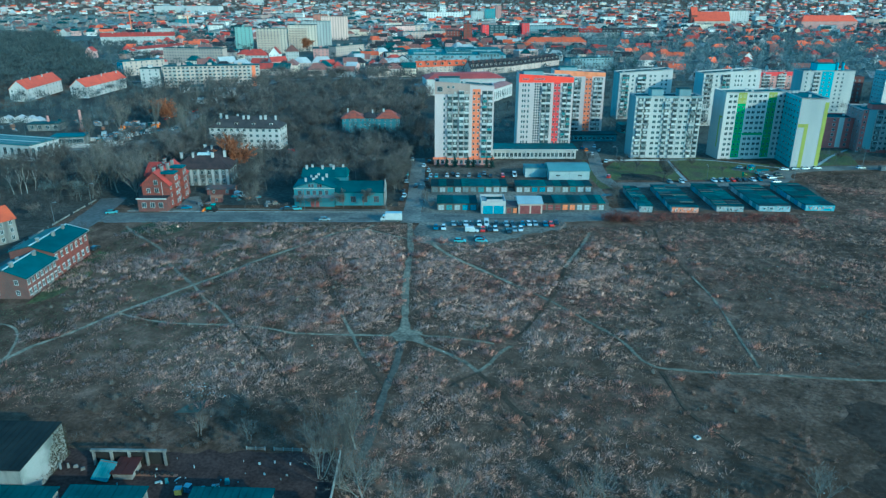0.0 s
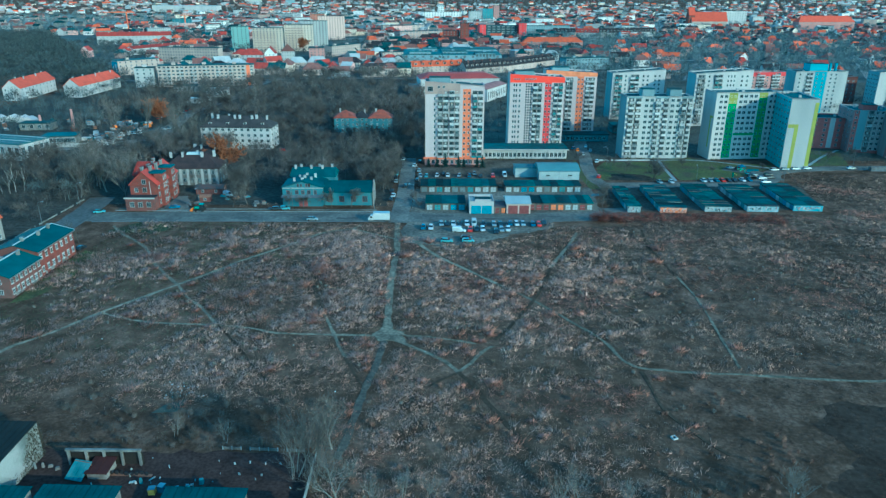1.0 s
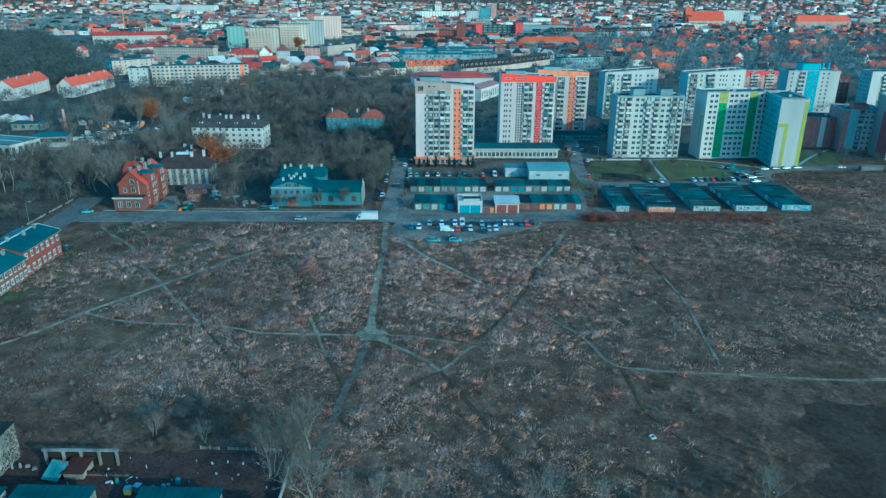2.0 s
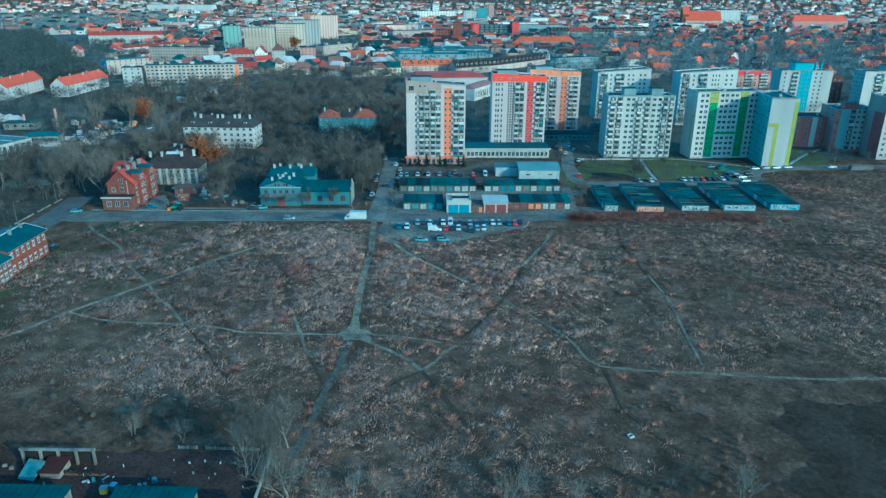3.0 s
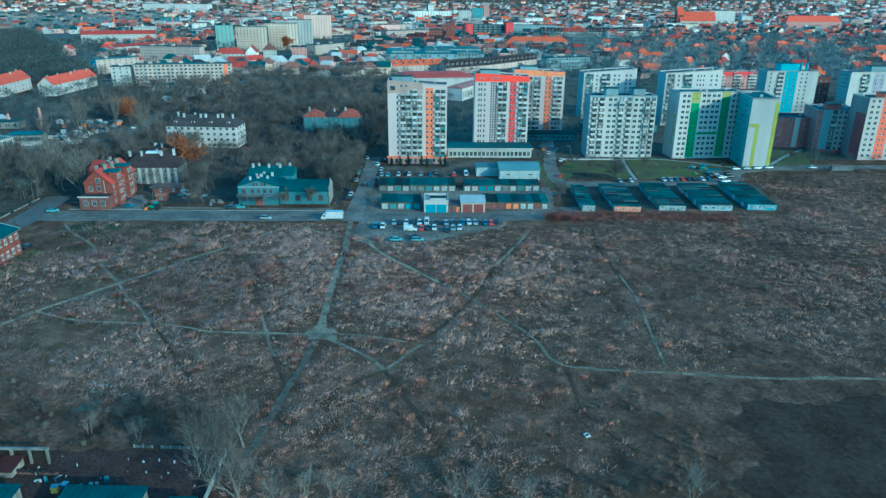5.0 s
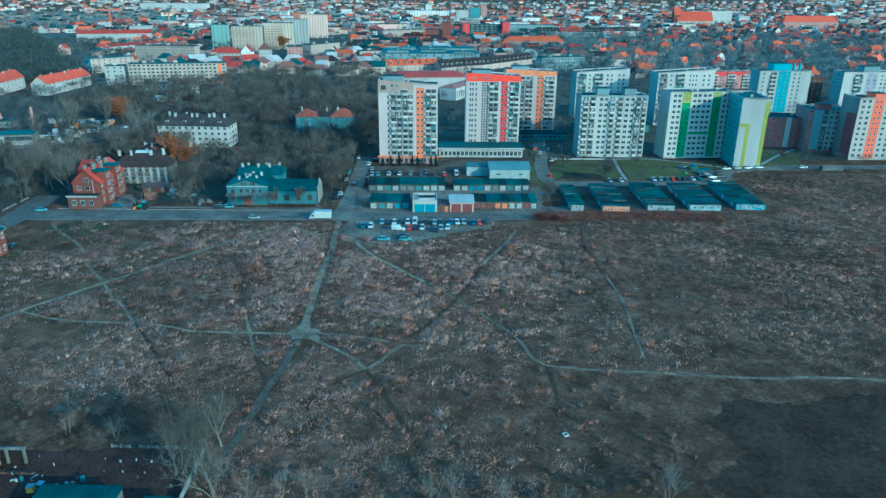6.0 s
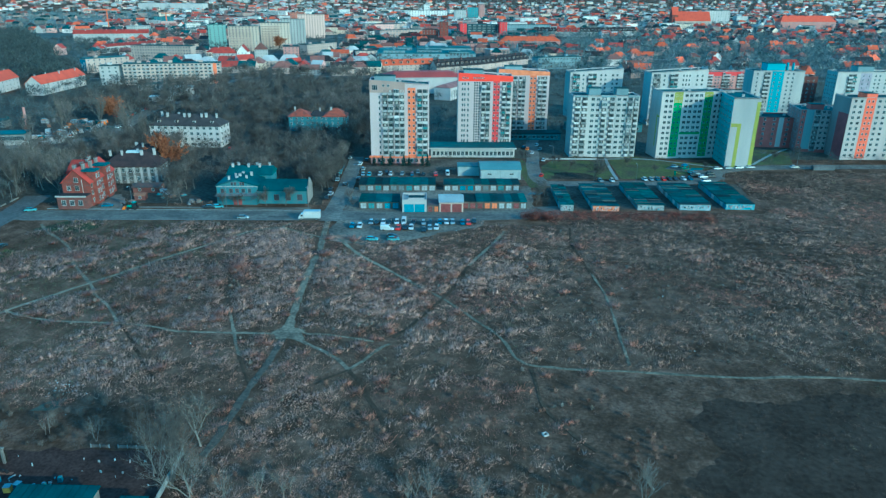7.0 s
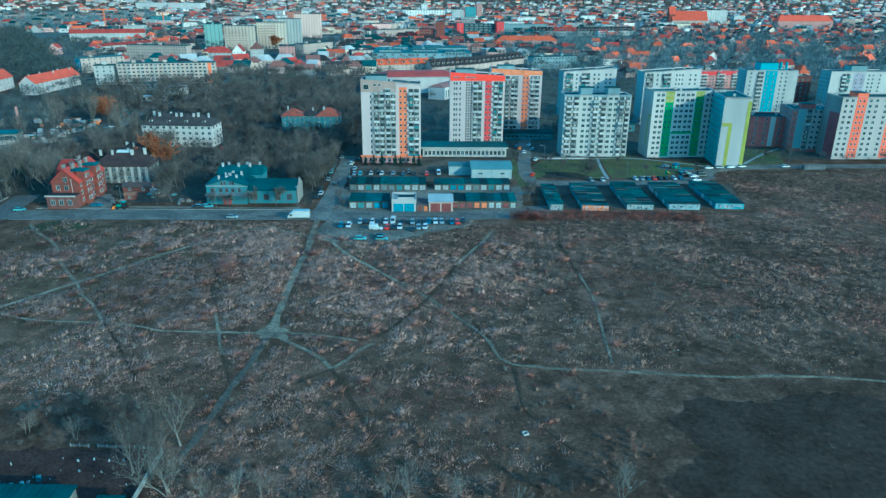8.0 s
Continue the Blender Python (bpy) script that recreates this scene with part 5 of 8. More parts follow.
def brick_row(x, y, ln, dp, eave, ridge, walls, label):
    """Two-storey brick house whose long front looks to +x, with pale lintels and peeling plaster at its foot."""
    r = random.Random(int(ln * 10))
    b = house(x, y, 90.8, ln, dp, eave, ridge, walls, TEALROOF, label, "brick_house", 2, 7, 2, 0)
    roof = [c for c in b.children if c.name.startswith("roof")][0]
    piece("gutter", shape("gutter", [box(-0.45, ln + 0.45, -0.62, -0.45, eave - 0.35, eave - 0.15)], STEEL), b)
    piece("verge_trim", shape("verge_trim", [([(ln + 0.45, -0.5, eave - 0.2), (ln + 0.7, -0.5, eave - 0.2), (ln + 0.7, dp / 2, ridge + 0.05), (ln + 0.45, dp / 2, ridge + 0.05), (ln + 0.45, -0.5, eave + 0.15), (ln + 0.7, -0.5, eave + 0.15), (ln + 0.7, dp / 2, ridge + 0.35), (ln + 0.45, dp / 2, ridge + 0.35)], 0)], SHEET), b)
    piece("ridge_cap", shape("ridge_cap", [box(-0.4, ln + 0.6, dp / 2 - 0.2, dp / 2 + 0.2, ridge + 0.16, ridge + 0.36)], SHEET), b)
    lintel = shape("lintel", [box(-0.75, 0.75, -0.09, 0.0, 0.0, 0.3)], PALE)
    sill = shape("sill", [box(-0.7, 0.7, -0.16, 0.0, -0.14, 0.0)], PALE)
    fh = eave / 2
    for k in range(2):
        for q in range(7):
            wx = ln * (q + 0.5) / 7
            piece("lintel", lintel, b, wx, 0, fh * k + fh * 0.3 + min(1.5, fh * 0.55) + 0.02)
            piece("sill", sill, b, wx, 0, fh * k + fh * 0.3 - 0.01)
    for q in range(6):
        wx, ww = r.uniform(0.3, ln - 2.4), r.uniform(0.8, 2.2)
        piece("plaster_patch", shape("plaster_patch", [taper(wx, wx + ww, -0.03, 0.0, 0.1, wx + 0.2, wx + ww - 0.3, -0.03, 0.0, r.uniform(0.7, 1.8))], STONEW), b)
    stack = shape("chimney", [box(-0.5, 0.5, -0.35, 0.35, -1.0, 1.9, 0), box(-0.6, 0.6, -0.45, 0.45, 1.9, 2.1, 1)], STONEW, CONCRETE)
    for q in range(3):
        piece("chimney", stack, roof, ln * (q + 0.6) / 3.1, dp * r.uniform(0.3, 0.62), ridge - 0.7).scale = (r.uniform(0.7, 1.1), 1, r.uniform(0.7, 1.1))
    return b


brick_row(-117.6, 169.4, 15.0, 11.5, 6.2, 8.4, BRICKDARK, "sooty brick two-storey house with a teal roof")
brick_row(-118.3, 184.6, 19.6, 13.0, 8.0, 9.8, BRICK, "taller red brick house with white framed windows")
pad("lawn", [(-116.6, 166), (-112, 170), (-109.5, 186), (-112, 205), (-117.4, 207), (-117.2, 186)], LAWN, "green strip of grass before the brick houses", "lawn", 0.03, 0.8)
house(-156.0, 205.0, 60.0, 13, 10, 8.0, 11.5, STONEW, TILE, "plastered house with an orange tiled roof", "old_house", 3, 4, 2, 2)


# ---- vehicles ----
def paint(name, c):
    return surf(name, c, tuple(v * 0.9 for v in c), 0.5, 0.25, 0.2, 0, 5, 0.05, False, 0.6)


PAINTS = {"white": paint("white_car_paint", (0.5, 0.52, 0.52)), "silver": paint("silver_car_paint", (0.24, 0.28, 0.30)), "blue": paint("blue_car_paint", (0.035, 0.11, 0.17)),
          "teal": paint("teal_car_paint", (0.13, 0.27, 0.29)), "red": paint("red_car_paint", (0.50, 0.03, 0.02)), "dark": paint("dark_car_paint", (0.025, 0.03, 0.035)), "orange": paint("orange_paint_metal", (0.75, 0.22, 0.03)),
          "green": paint("green_paint_metal", (0.03, 0.22, 0.14))}


def ring_mesh(name, r, w, mat, n=12):
    v = []
    for y in (-w / 2, w / 2):
        v += [(r * math.cos(2 * math.pi * i / n), y, r * math.sin(2 * math.pi * i / n)) for i in range(n)]
    f = [tuple(range(n)), tuple(range(2 * n - 1, n - 1, -1))] + [(i, n + i, n + (i + 1) % n, (i + 1) % n) for i in range(n)]
    return mesh_of(name, v, f, [mat])


def loft(name, rows, halves, mats):
    """A body from side profile rows of (x, z low, z high) and half widths."""
    v, f = [], []
    for (x, z0, z1), (hb, ht) in zip(rows, halves):
        v += [(x, -hb, z0), (x, -hb * 1.04, (z0 + z1) * 0.55), (x, -ht, z1), (x, ht, z1), (x, hb * 1.04, (z0 + z1) * 0.55), (x, hb, z0)]
    for i in range(len(rows) - 1):
        o = 6 * i
        f += [(o + k, o + (k + 1) % 6, o + 6 + (k + 1) % 6, o + 6 + k) for k in range(6)]
    n = 6 * (len(rows) - 1)
    f += [(5, 4, 3, 2, 1, 0), tuple(n + k for k in range(6))]
    return mesh_of(name, v, f, mats)


def car(colour, kind="hatchback"):
    b = thing("car", 0, 0, 0, f"parked {colour} {kind} on the open ground", "car", "parked cars")
    van = kind == "van"
    L, top = (4.9, 2.0) if van else (4.3, 1.45)
    rows = [(-L / 2, 0.35, 0.75), (-L / 2 + 0.15, 0.25, 0.92), (-0.6, 0.22, 0.95), (0.75, 0.22, 0.95), (L / 2 - 0.35, 0.24, 0.82), (L / 2, 0.35, 0.62)]
    piece("body", loft("body", rows, [(0.7, 0.66), (0.84, 0.8), (0.87, 0.85), (0.87, 0.85), (0.84, 0.76), (0.66, 0.6)], [PAINTS[colour]]), b)
    if van:
        crow = [(-L / 2 + 0.05, 0.85, top - 0.1), (-L / 2 + 0.25, 0.85, top), (0.55, 0.85, top), (1.55, 0.85, 0.98)]
        piece("cabin", loft("cabin", crow, [(0.82, 0.72), (0.84, 0.76), (0.84, 0.76), (0.8, 0.74)], [PAINTS[colour]]), b)
        piece("windscreen", shape("windscreen", [taper(0.66, 1.5, -0.7, 0.7, 1.05, 0.6, 0.66, -0.64, 0.64, top - 0.12)], CARGLASS), b, 0.06)
    else:
        crow = [(-L / 2 + 0.12, 0.88, 0.95), (-L / 2 + 0.7, 0.88, top - 0.06), (0.25, 0.88, top - 0.06), (1.15, 0.88, 0.95)]
        piece("glasshouse", loft("glasshouse", crow, [(0.8, 0.72), (0.8, 0.62), (0.8, 0.62), (0.8, 0.74)], [CARGLASS]), b)
        piece("roof", shape("roof", [taper(-L / 2 + 0.62, 0.34, -0.64, 0.64, top - 0.08, -L / 2 + 0.75, 0.2, -0.58, 0.58, top)], PAINTS[colour]), b)
    wm = cached("wheel", lambda: ring_mesh("wheel", 0.31, 0.2, RUBBER))
    for sx in (-1.3, 1.35):
        for sy in (-0.78, 0.78):
            piece("wheel", wm, b, sx, sy, 0.31)
    return b


PROTO = {}
rc = random.Random(11)


def park(x, y, rz, colour, kind="hatchback", z=0.035):
    key = (colour, kind)
    m = pose(x, y, z, 0, 0, rz + rc.uniform(-4, 4))
    if key not in PROTO:
        PROTO[key] = car(colour, kind)
        PROTO[key].matrix_basis = m
        return PROTO[key]
    return copy_thing(PROTO[key], m)


for x, y, c in ((-7.6, 233.7, "blue"), (-4.9, 233.8, "white"), (-1.3, 238.0, "silver"), (3.2, 238.2, "white"), (5.5, 238.2, "dark"), (8.1, 238.6, "white"), (9.2, 231.9, "red"), (13.7, 232.7, "white"), (18.4, 230.2, "dark"), (20.4, 232.4, "silver"), (22.8, 233.1, "white")):
    park(x, y, -90, c)
for x, y, c in ((0.9, 238.1, "dark"), (14.2, 238.3, "dark"), (17.9, 238.3, "silver"), (20.2, 238.4, "dark"), (23.9, 239, "blue"), (26.2, 239.2, "white"), (28.5, 239.3, "silver"), (32.2, 238.8, "blue"), (34.3, 238.8, "red"), (36.4, 240.8, "dark"), (11.6, 232.4, "dark")):
    park(x, y, -88, c)
park(10.7, 238.8, -90, "white", "van")
park(5.3, 230.8, 0, "white", "van")
park(1.1, 219.9, 2, "teal")
park(8.4, 220.1, 4, "teal")
park(7.9, 223.0, 3, "dark")
park(-49.4, 241.6, 2, "silver", z=0.06)
park(-66, 254.0, 10, "dark", z=0.06)
park(-63, 254.6, 5, "teal", z=0.06)
park(-22.4, 274.9, 88, "white", z=0.07)
park(-22.8, 268.6, 88, "dark", z=0.07)
park(-91.0, 272.5, -35, "white", "van")
park(-106.2, 254.2, 10, "blue")
park(-88, 356, 0, "red", "van")
park(-86, 349, 5, "teal")
park(-82, 349.5, 5, "blue")
park(-132.5, 247.2, 10, "teal", z=0.07)
park(-119, 208, 80, "dark")
for x, y, c in ((-13, 307.5, "silver"), (-10.2, 307.5, "teal"), (-5.3, 308.5, "white"), (-0.4, 309, "white"), (4.9, 309.2, "silver"), (9.6, 308.6, "blue"), (14.8, 308.6, "dark"), (20.4, 309, "red"), (-2.5, 312, "dark"), (12, 313, "silver")):
    park(x, y, -90, c)
park(25.9, 310.3, -90, "white", "van")
park(-18.5, 290, 88, "dark", z=0.07)
for x, y, c in ((-23.4, 281.6, "dark"), (-23.2, 297.5, "silver"), (-24.0, 304.5, "dark"), (-24.2, 311.2, "teal"), (-24.6, 318.6, "blue"), (-13.8, 300, "dark"), (-14.2, 318, "silver"), (-15.0, 336, "dark")):
    park(x, y, 88, c, z=0.07)
park(-23.5, 340.9, 85, "silver", z=0.07)
park(-17.0, 328.0, 88, "white", z=0.07)
for x, y, c in ((68.7, 367, "orange"), (70, 357.6, "white"), (74.6, 377, "white"), (74.2, 341, "white"), (69.4, 310, "red"), (67, 372, "blue"), (75.2, 366, "silver")):
    park(x, y, 75, c, z=0.06)
for x, y, c in ((95, 301.5, "silver"), (100.3, 302.0, "white"), (115.7, 304.6, "white"), (118.6, 304.8, "silver"), (124.4, 305.4, "red"), (127.2, 305.6, "dark"), (129.9, 305.8, "dark"), (133.7, 306.4, "white"), (137.0, 306.8, "blue"), (121.6, 305.1, "blue")):
    park(x, y, -85, c, z=0.06)
for x, y, c in ((141, 313.4, "dark"), (142.6, 316.3, "silver"), (144.2, 310.6, "white"), (148.4, 311.8, "dark"), (142.0, 319.2, "teal"), (143.2, 303.6, "white"), (149.8, 317, "dark")):
    park(x, y, 10, c, z=0.06)
for x, y, c in ((156.8, 327.2, "white"), (162.5, 328.4, "silver"), (168.0, 329.4, "white"), (174, 330.8, "white"), (137, 329.8, "silver"), (140.9, 328.8, "dark"), (196, 332, "white")):
    park(x, y, 8, c, z=0.06)


def truck(x, y, rz):
    b = thing("box_truck", x, y, rz, "white box truck standing on the asphalt road", "truck", z=0.05)
    piece("cargo_box", shape("cargo_box", [box(-4.1, 2.0, -1.2, 1.2, 0.95, 3.45)], PAINTS["white"]), b)
    piece("chassis", shape("chassis", [box(-4.0, 3.6, -0.9, 0.9, 0.55, 0.92)], STEEL), b)
    piece("cab", loft("cab", [(2.12, 0.6, 2.5), (3.0, 0.6, 2.5), (3.75, 0.6, 1.55), (3.95, 0.6, 1.2)], [(1.05, 1.0), (1.05, 1.0), (1.05, 1.0), (0.98, 0.9)], [PAINTS["white"]]), b)
    piece("windscreen", shape("windscreen", [taper(3.2, 3.78, -0.92, 0.92, 1.55, 3.05, 3.1, -0.88, 0.88, 2.4)], CARGLASS), b, 0.03)
    for s in (-1.12, 1.02):
        piece("side_window", shape("side_window", [box(2.35, 3.1, 0, 0.1, 1.5, 2.2)], CARGLASS), b, 0, s)
    wm = cached("truckwheel", lambda: ring_mesh("wheel", 0.45, 0.3, RUBBER))
    hm = cached("truckhub", lambda: ring_mesh("hub", 0.25, 0.33, HUB))
    for sx in (-2.6, 2.9):
        for sy in (-0.95, 0.95):
            piece("hub", hm, piece("wheel", wm, b, sx, sy, 0.45))
    piece("roof_edge", shape("roof_edge", [box(-4.12, 2.02, -1.22, 1.22, 3.45, 3.5)], HUB), b)
truck(-24.6, 241.6, 182.0)


def digger(x, y, rz):
    b = thing("tractor", x, y, rz, "green and orange tractor loader beside the road", "tractor")
    piece("engine_hood", shape("engine_hood", [taper(0.4, 2.6, -0.5, 0.5, 0.8, 0.4, 2.4, -0.4, 0.4, 1.7)], PAINTS["green"]), b)
    piece("cab", shape("cab", [taper(-1.2, 0.4, -0.8, 0.8, 0.9, -1.0, 0.3, -0.7, 0.7, 2.7, 0), box(-1.2, 0.5, -0.85, 0.85, 2.7, 2.85, 1)], CARGLASS, PAINTS["green"]), b)
    piece("bucket", shape("bucket", [taper(3.2, 4.2, -1.1, 1.1, 0.1, 3.2, 3.6, -1.1, 1.1, 1.1)], PAINTS["orange"]), b)
    piece("loader_arm", shape("loader_arm", [([(0.8, -0.7, 1.4), (3.4, -0.7, 0.5), (3.4, -0.5, 0.5), (0.8, -0.5, 1.4), (0.8, -0.7, 1.65), (3.4, -0.7, 0.75), (3.4, -0.5, 0.75), (0.8, -0.5, 1.65)], 0)], PAINTS["orange"]), b)
    for sx, r in ((-0.8, 0.8), (1.9, 0.55)):
        for sy in (-0.85, 0.85):
            piece("wheel", ring_mesh("wheel", r, 0.4, RUBBER), b, sx, sy, r)
digger(-94.8, 251.6, 182)


# ---- trees ----
def limbs_mesh(name, segs, mats, sides=4):
    v, f = [], []
    for p0, p1, r0, r1 in segs:
        ax = (p1 - p0).normalized()
        u = ax.orthogonal().normalized()
        w = ax.cross(u)
        o = len(v)
        for p, r in ((p0, r0), (p1, r1)):
            for i in range(sides):
                a = 2 * math.pi * i / sides
                v.append(tuple(p + (u * math.cos(a) + w * math.sin(a)) * r))
        f += [(o + i, o + (i + 1) % sides, o + sides + (i + 1) % sides, o + sides + i) for i in range(sides)]
    return mesh_of(name, v, f, mats)


def blades_mesh(name, base, way, wid, mats, bulge=None):
    """Thin pointed blades, as arrays of feet, ways to the tips and widths; those of a tuft lie flat-side up and share its bulge."""
    n = len(base)
    if bulge is None:
        side = np.cross(way, np.random.normal(size=(n, 3)))
    else:
        side = np.cross(way, np.array((0.0, 0.0, 1.0)))
    side /= np.linalg.norm(side, axis=1)[:, None] + 1e-9
    side *= wid[:, None] / 2
    v = np.empty((n * 3, 3))
    v[0::3], v[1::3], v[2::3] = base - side, base + side, base + way
    me = bpy.data.meshes.new(name)
    me.vertices.add(3 * n)
    me.vertices.foreach_set("co", v.ravel())
    me.loops.add(3 * n)
    me.loops.foreach_set("vertex_index", np.arange(3 * n, dtype=np.int32))
    me.polygons.add(n)
    me.polygons.foreach_set("loop_start", np.arange(0, 3 * n, 3, dtype=np.int32))
    me.polygons.foreach_set("loop_total", np.full(n, 3, dtype=np.int32))
    for m in mats:
        me.materials.append(m)
    if bulge is not None:
        bulge = bulge / np.linalg.norm(bulge, axis=1)[:, None]
        me.attributes.new("custom_normal", "FLOAT_VECTOR", "POINT").data.foreach_set("vector", np.repeat(bulge, 3, 0).astype(np.float32).ravel())
    me.update(calc_edges=True)
    return me


def grow(seed, height, forks=(5, 4, 4), up=0.55, first=0.32, twigs=5, twig_len=0.11, stems=1):
    """The skeleton of a bare tree: thick segments, and the feet and ways of its twigs."""
    r = random.Random(seed)
    segs, feet, ways = [], [], []

    def go(p, d, length, rad, level):
        steps = 3 if level == 0 else 2
        q = p
        for s in range(steps):
            d = (d + Vector((r.gauss(0, 1), r.gauss(0, 1), r.gauss(0, 0.5))) * (0.06 if level == 0 else 0.13)).normalized()
            e = q + d * (length / steps)
            r1 = rad * (1 - 0.45 * (s + 1) / steps)
            segs.append((q.copy(), e.copy(), rad * (1 - 0.45 * s / steps), r1))
            if level < len(forks) and (s > 0 or level > 0):
                for c in range(max(1, forks[level] // (steps - (level == 0)))):
                    a = r.uniform(0, 2 * math.pi)
                    side = d.orthogonal().normalized()
                    side = side * math.cos(a) + d.cross(side).normalized() * math.sin(a)
                    nd = (d * r.uniform(0.5, 0.9) + side * r.uniform(0.5, 0.95) + Vector((0, 0, up * 0.5))).normalized()
                    go(e, nd, length * r.uniform(0.55, 0.78) if level else height * r.uniform(0.3, 0.42), r1 * 0.62, level + 1)
            if level >= len(forks) - 1:
                for c in range(twigs):
                    w = (d * 0.8 + Vector((r.gauss(0, 0.7), r.gauss(0, 0.7), r.gauss(0.25, 0.6)))).normalized()
                    feet.append(tuple(q.lerp(e, r.random())))
                    ways.append(tuple(w * height * twig_len * r.uniform(0.6, 1.3)))
            q = e
        if level < 2 and level < len(forks):
            go(q, (d + Vector((0, 0, 0.3))).normalized(), length * 0.7, rad * 0.5, level + 1)

    for s in range(stems):
        lean = Vector((r.gauss(0, 0.1), r.gauss(0, 0.1), 1)) if stems == 1 else Vector((r.gauss(0, 0.32), r.gauss(0, 0.32), 1))
        go(Vector((r.gauss(0, 0.15 * (stems - 1)), r.gauss(0, 0.15 * (stems - 1)), -0.1)), lean.normalized(), height * first * (1 if stems == 1 else 1.3), height * 0.022 / math.sqrt(stems), 0)
    return segs, np.array(feet), np.array(ways)


def tree_proto(seed, height, bark, twig, label, wid=0.06, **k):
    segs, feet, ways = grow(seed, height, **k)
    t = thing("tree", 0, 0, 0, label, "tree", "bare winter trees")
    piece("trunk", limbs_mesh("trunk", segs, [bark], 3), t)
    piece("crown", blades_mesh("crown", feet, ways, np.random.uniform(0.6, 1.3, len(feet)) * wid, [twig]), t)
    return t


def set_tree(proto, used, x, y, scale, turn):
    m = pose(x, y, 0, 0, 0, turn)
    if proto not in used:
        used.add(proto)
        t = proto
        t.matrix_basis = m
    else:
        t = copy_thing(proto, m)
    t.scale = (scale, scale, scale * random.uniform(0.9, 1.15))
    return t


BARE = "bare deciduous tree with grey brown twigs"
PROTOS = [tree_proto(s, h, BARK, TWIG, BARE, 0.085, forks=fk, up=u, twigs=7) for s, h, fk, u in ((1, 12, (5, 4, 4), 0.5), (2, 14, (6, 4, 3), 0.6), (3, 10, (5, 4, 4), 0.4), (4, 13, (6, 4, 3), 0.7), (5, 11, (6, 4, 3), 0.5))]
POPLARTWIG = plant("poplar_twigs", [(0.1, (0.055, 0.050, 0.046)), (0.5, (0.105, 0.094, 0.084)), (0.9, (0.175, 0.155, 0.137))], spread=0.05)
POPLAR = [tree_proto(s, 17, surf("grey_poplar_bark", (0.125, 0.118, 0.108), (0.07, 0.067, 0.063), 1.2), POPLARTWIG, "tall fan-shaped bare poplar with pale limbs", 0.085, forks=(8, 5, 3), up=1.7, twigs=5, first=0.3) for s in (7, 8)]
ROUND = tree_proto(12, 13, BARK, TWIG, "wide rounded bare tree beside the street", 0.08, forks=(8, 5, 4), up=0.2, twigs=6, first=0.25)
BIRCHES = tree_proto(61, 11, surf("white_birch_bark", (0.30, 0.29, 0.27), (0.13, 0.125, 0.12), 2.5), TWIG, "slim white-stemmed birch beside the side road", 0.05, forks=(5, 3), up=1.2, twigs=5, first=0.6)
used = set()
rt = random.Random(3)
TAKEN = [(-290, -200, 300, 442), (-290, -181, 326, 442), (-124, -92, 244, 322), (-139, -90, 350, 382), (-75, -33, 388, 432), (-68, -27, 256, 276), (-24, -10, 255, 343), (-147, -131, 200, 269)]


def woods(n, x0, x1, y0, y1, kinds, smin, smax, near=4.2):
    spots, tries = [], 0
    while len(spots) < n and tries < n * 40:
        tries += 1
        x, y = rt.uniform(x0, x1), rt.uniform(y0, y1)
        if any(a < x < b and c < y < d for a, b, c, d in TAKEN) or any((x - p) ** 2 + (y - q) ** 2 < near * near for p, q in spots):
            continue
        spots.append((x, y))
        set_tree(rt.choice(kinds), used, x, y, rt.uniform(smin, smax), rt.uniform(0, 360))


woods(95, -112, -24, 278, 470, PROTOS, 0.8, 1.2)
woods(34, -150, -112, 322, 372, PROTOS, 0.8, 1.1)
woods(60, -235, -150, 262, 380, PROTOS, 0.75, 1.1)
woods(22, -34, -13, 344, 415, PROTOS, 0.6, 0.9)
woods(10, -31, -24.5, 278, 335, PROTOS, 0.6, 0.9)
woods(26, -230, -152, 205, 262, PROTOS, 0.6, 0.9)
for x, y, s in ((-129.5, 263, 1.1), (-136, 276, 1.05), (-149, 281, 1.0), (-157, 290, 1.1), (-130, 271, 0.95), (-150, 267, 0.95), (-144, 276, 1.05), (-152, 272, 0.9), (-153, 286, 1.0)):
    set_tree(POPLAR[rt.randrange(2)], used, x, y, s, rt.uniform(0, 360))
for x, y, s in ((-164.5, 296.9, 1.0), (-163.7, 298.9, 0.9), (-163.5, 302.0, 1.05), (-163.5, 305.2, 0.95), (-185.4, 271.1, 0.8), (-182.3, 271.2, 0.75), (-181.0, 273.0, 0.85), (-179.3, 275.7, 0.8)):
    set_tree(BIRCHES, used, x, y, s, rt.uniform(0, 360))
for x, y, s in ((92.6, 303, 0.8), (-29, 296, 1.0), (-33, 289, 0.95), (-27, 303, 0.85), (-38, 298, 0.9)):
    set_tree(ROUND, used, x, y, s, rt.uniform(0, 360))
for x, y, s in ((-122.3, 213.2, 0.6), (-84, 256.5, 0.7), (-56, 257.3, 0.62), (-45, 258, 0.66), (-37.5, 258.4, 0.7), (-62, 257.2, 0.5), (-101, 258, 0.55), (-80, 262, 0.75), (-86, 268, 0.8), (-92, 280, 0.8), (-10.5, 258, 0.4), (-11.5, 264, 0.45), (64, 270, 0.5), (67, 276, 0.55), (62, 262, 0.4), (114, 332, 0.5), (84, 322, 0.5), (99, 326, 0.45), (124, 318, 0.4), (78, 326, 0.7), (64, 338, 0.6), (150, 326, 0.4), (190, 345, 0.5), (204, 352, 0.5)):
    set_tree(rt.choice(PROTOS), used, x, y, s, rt.uniform(0, 360))


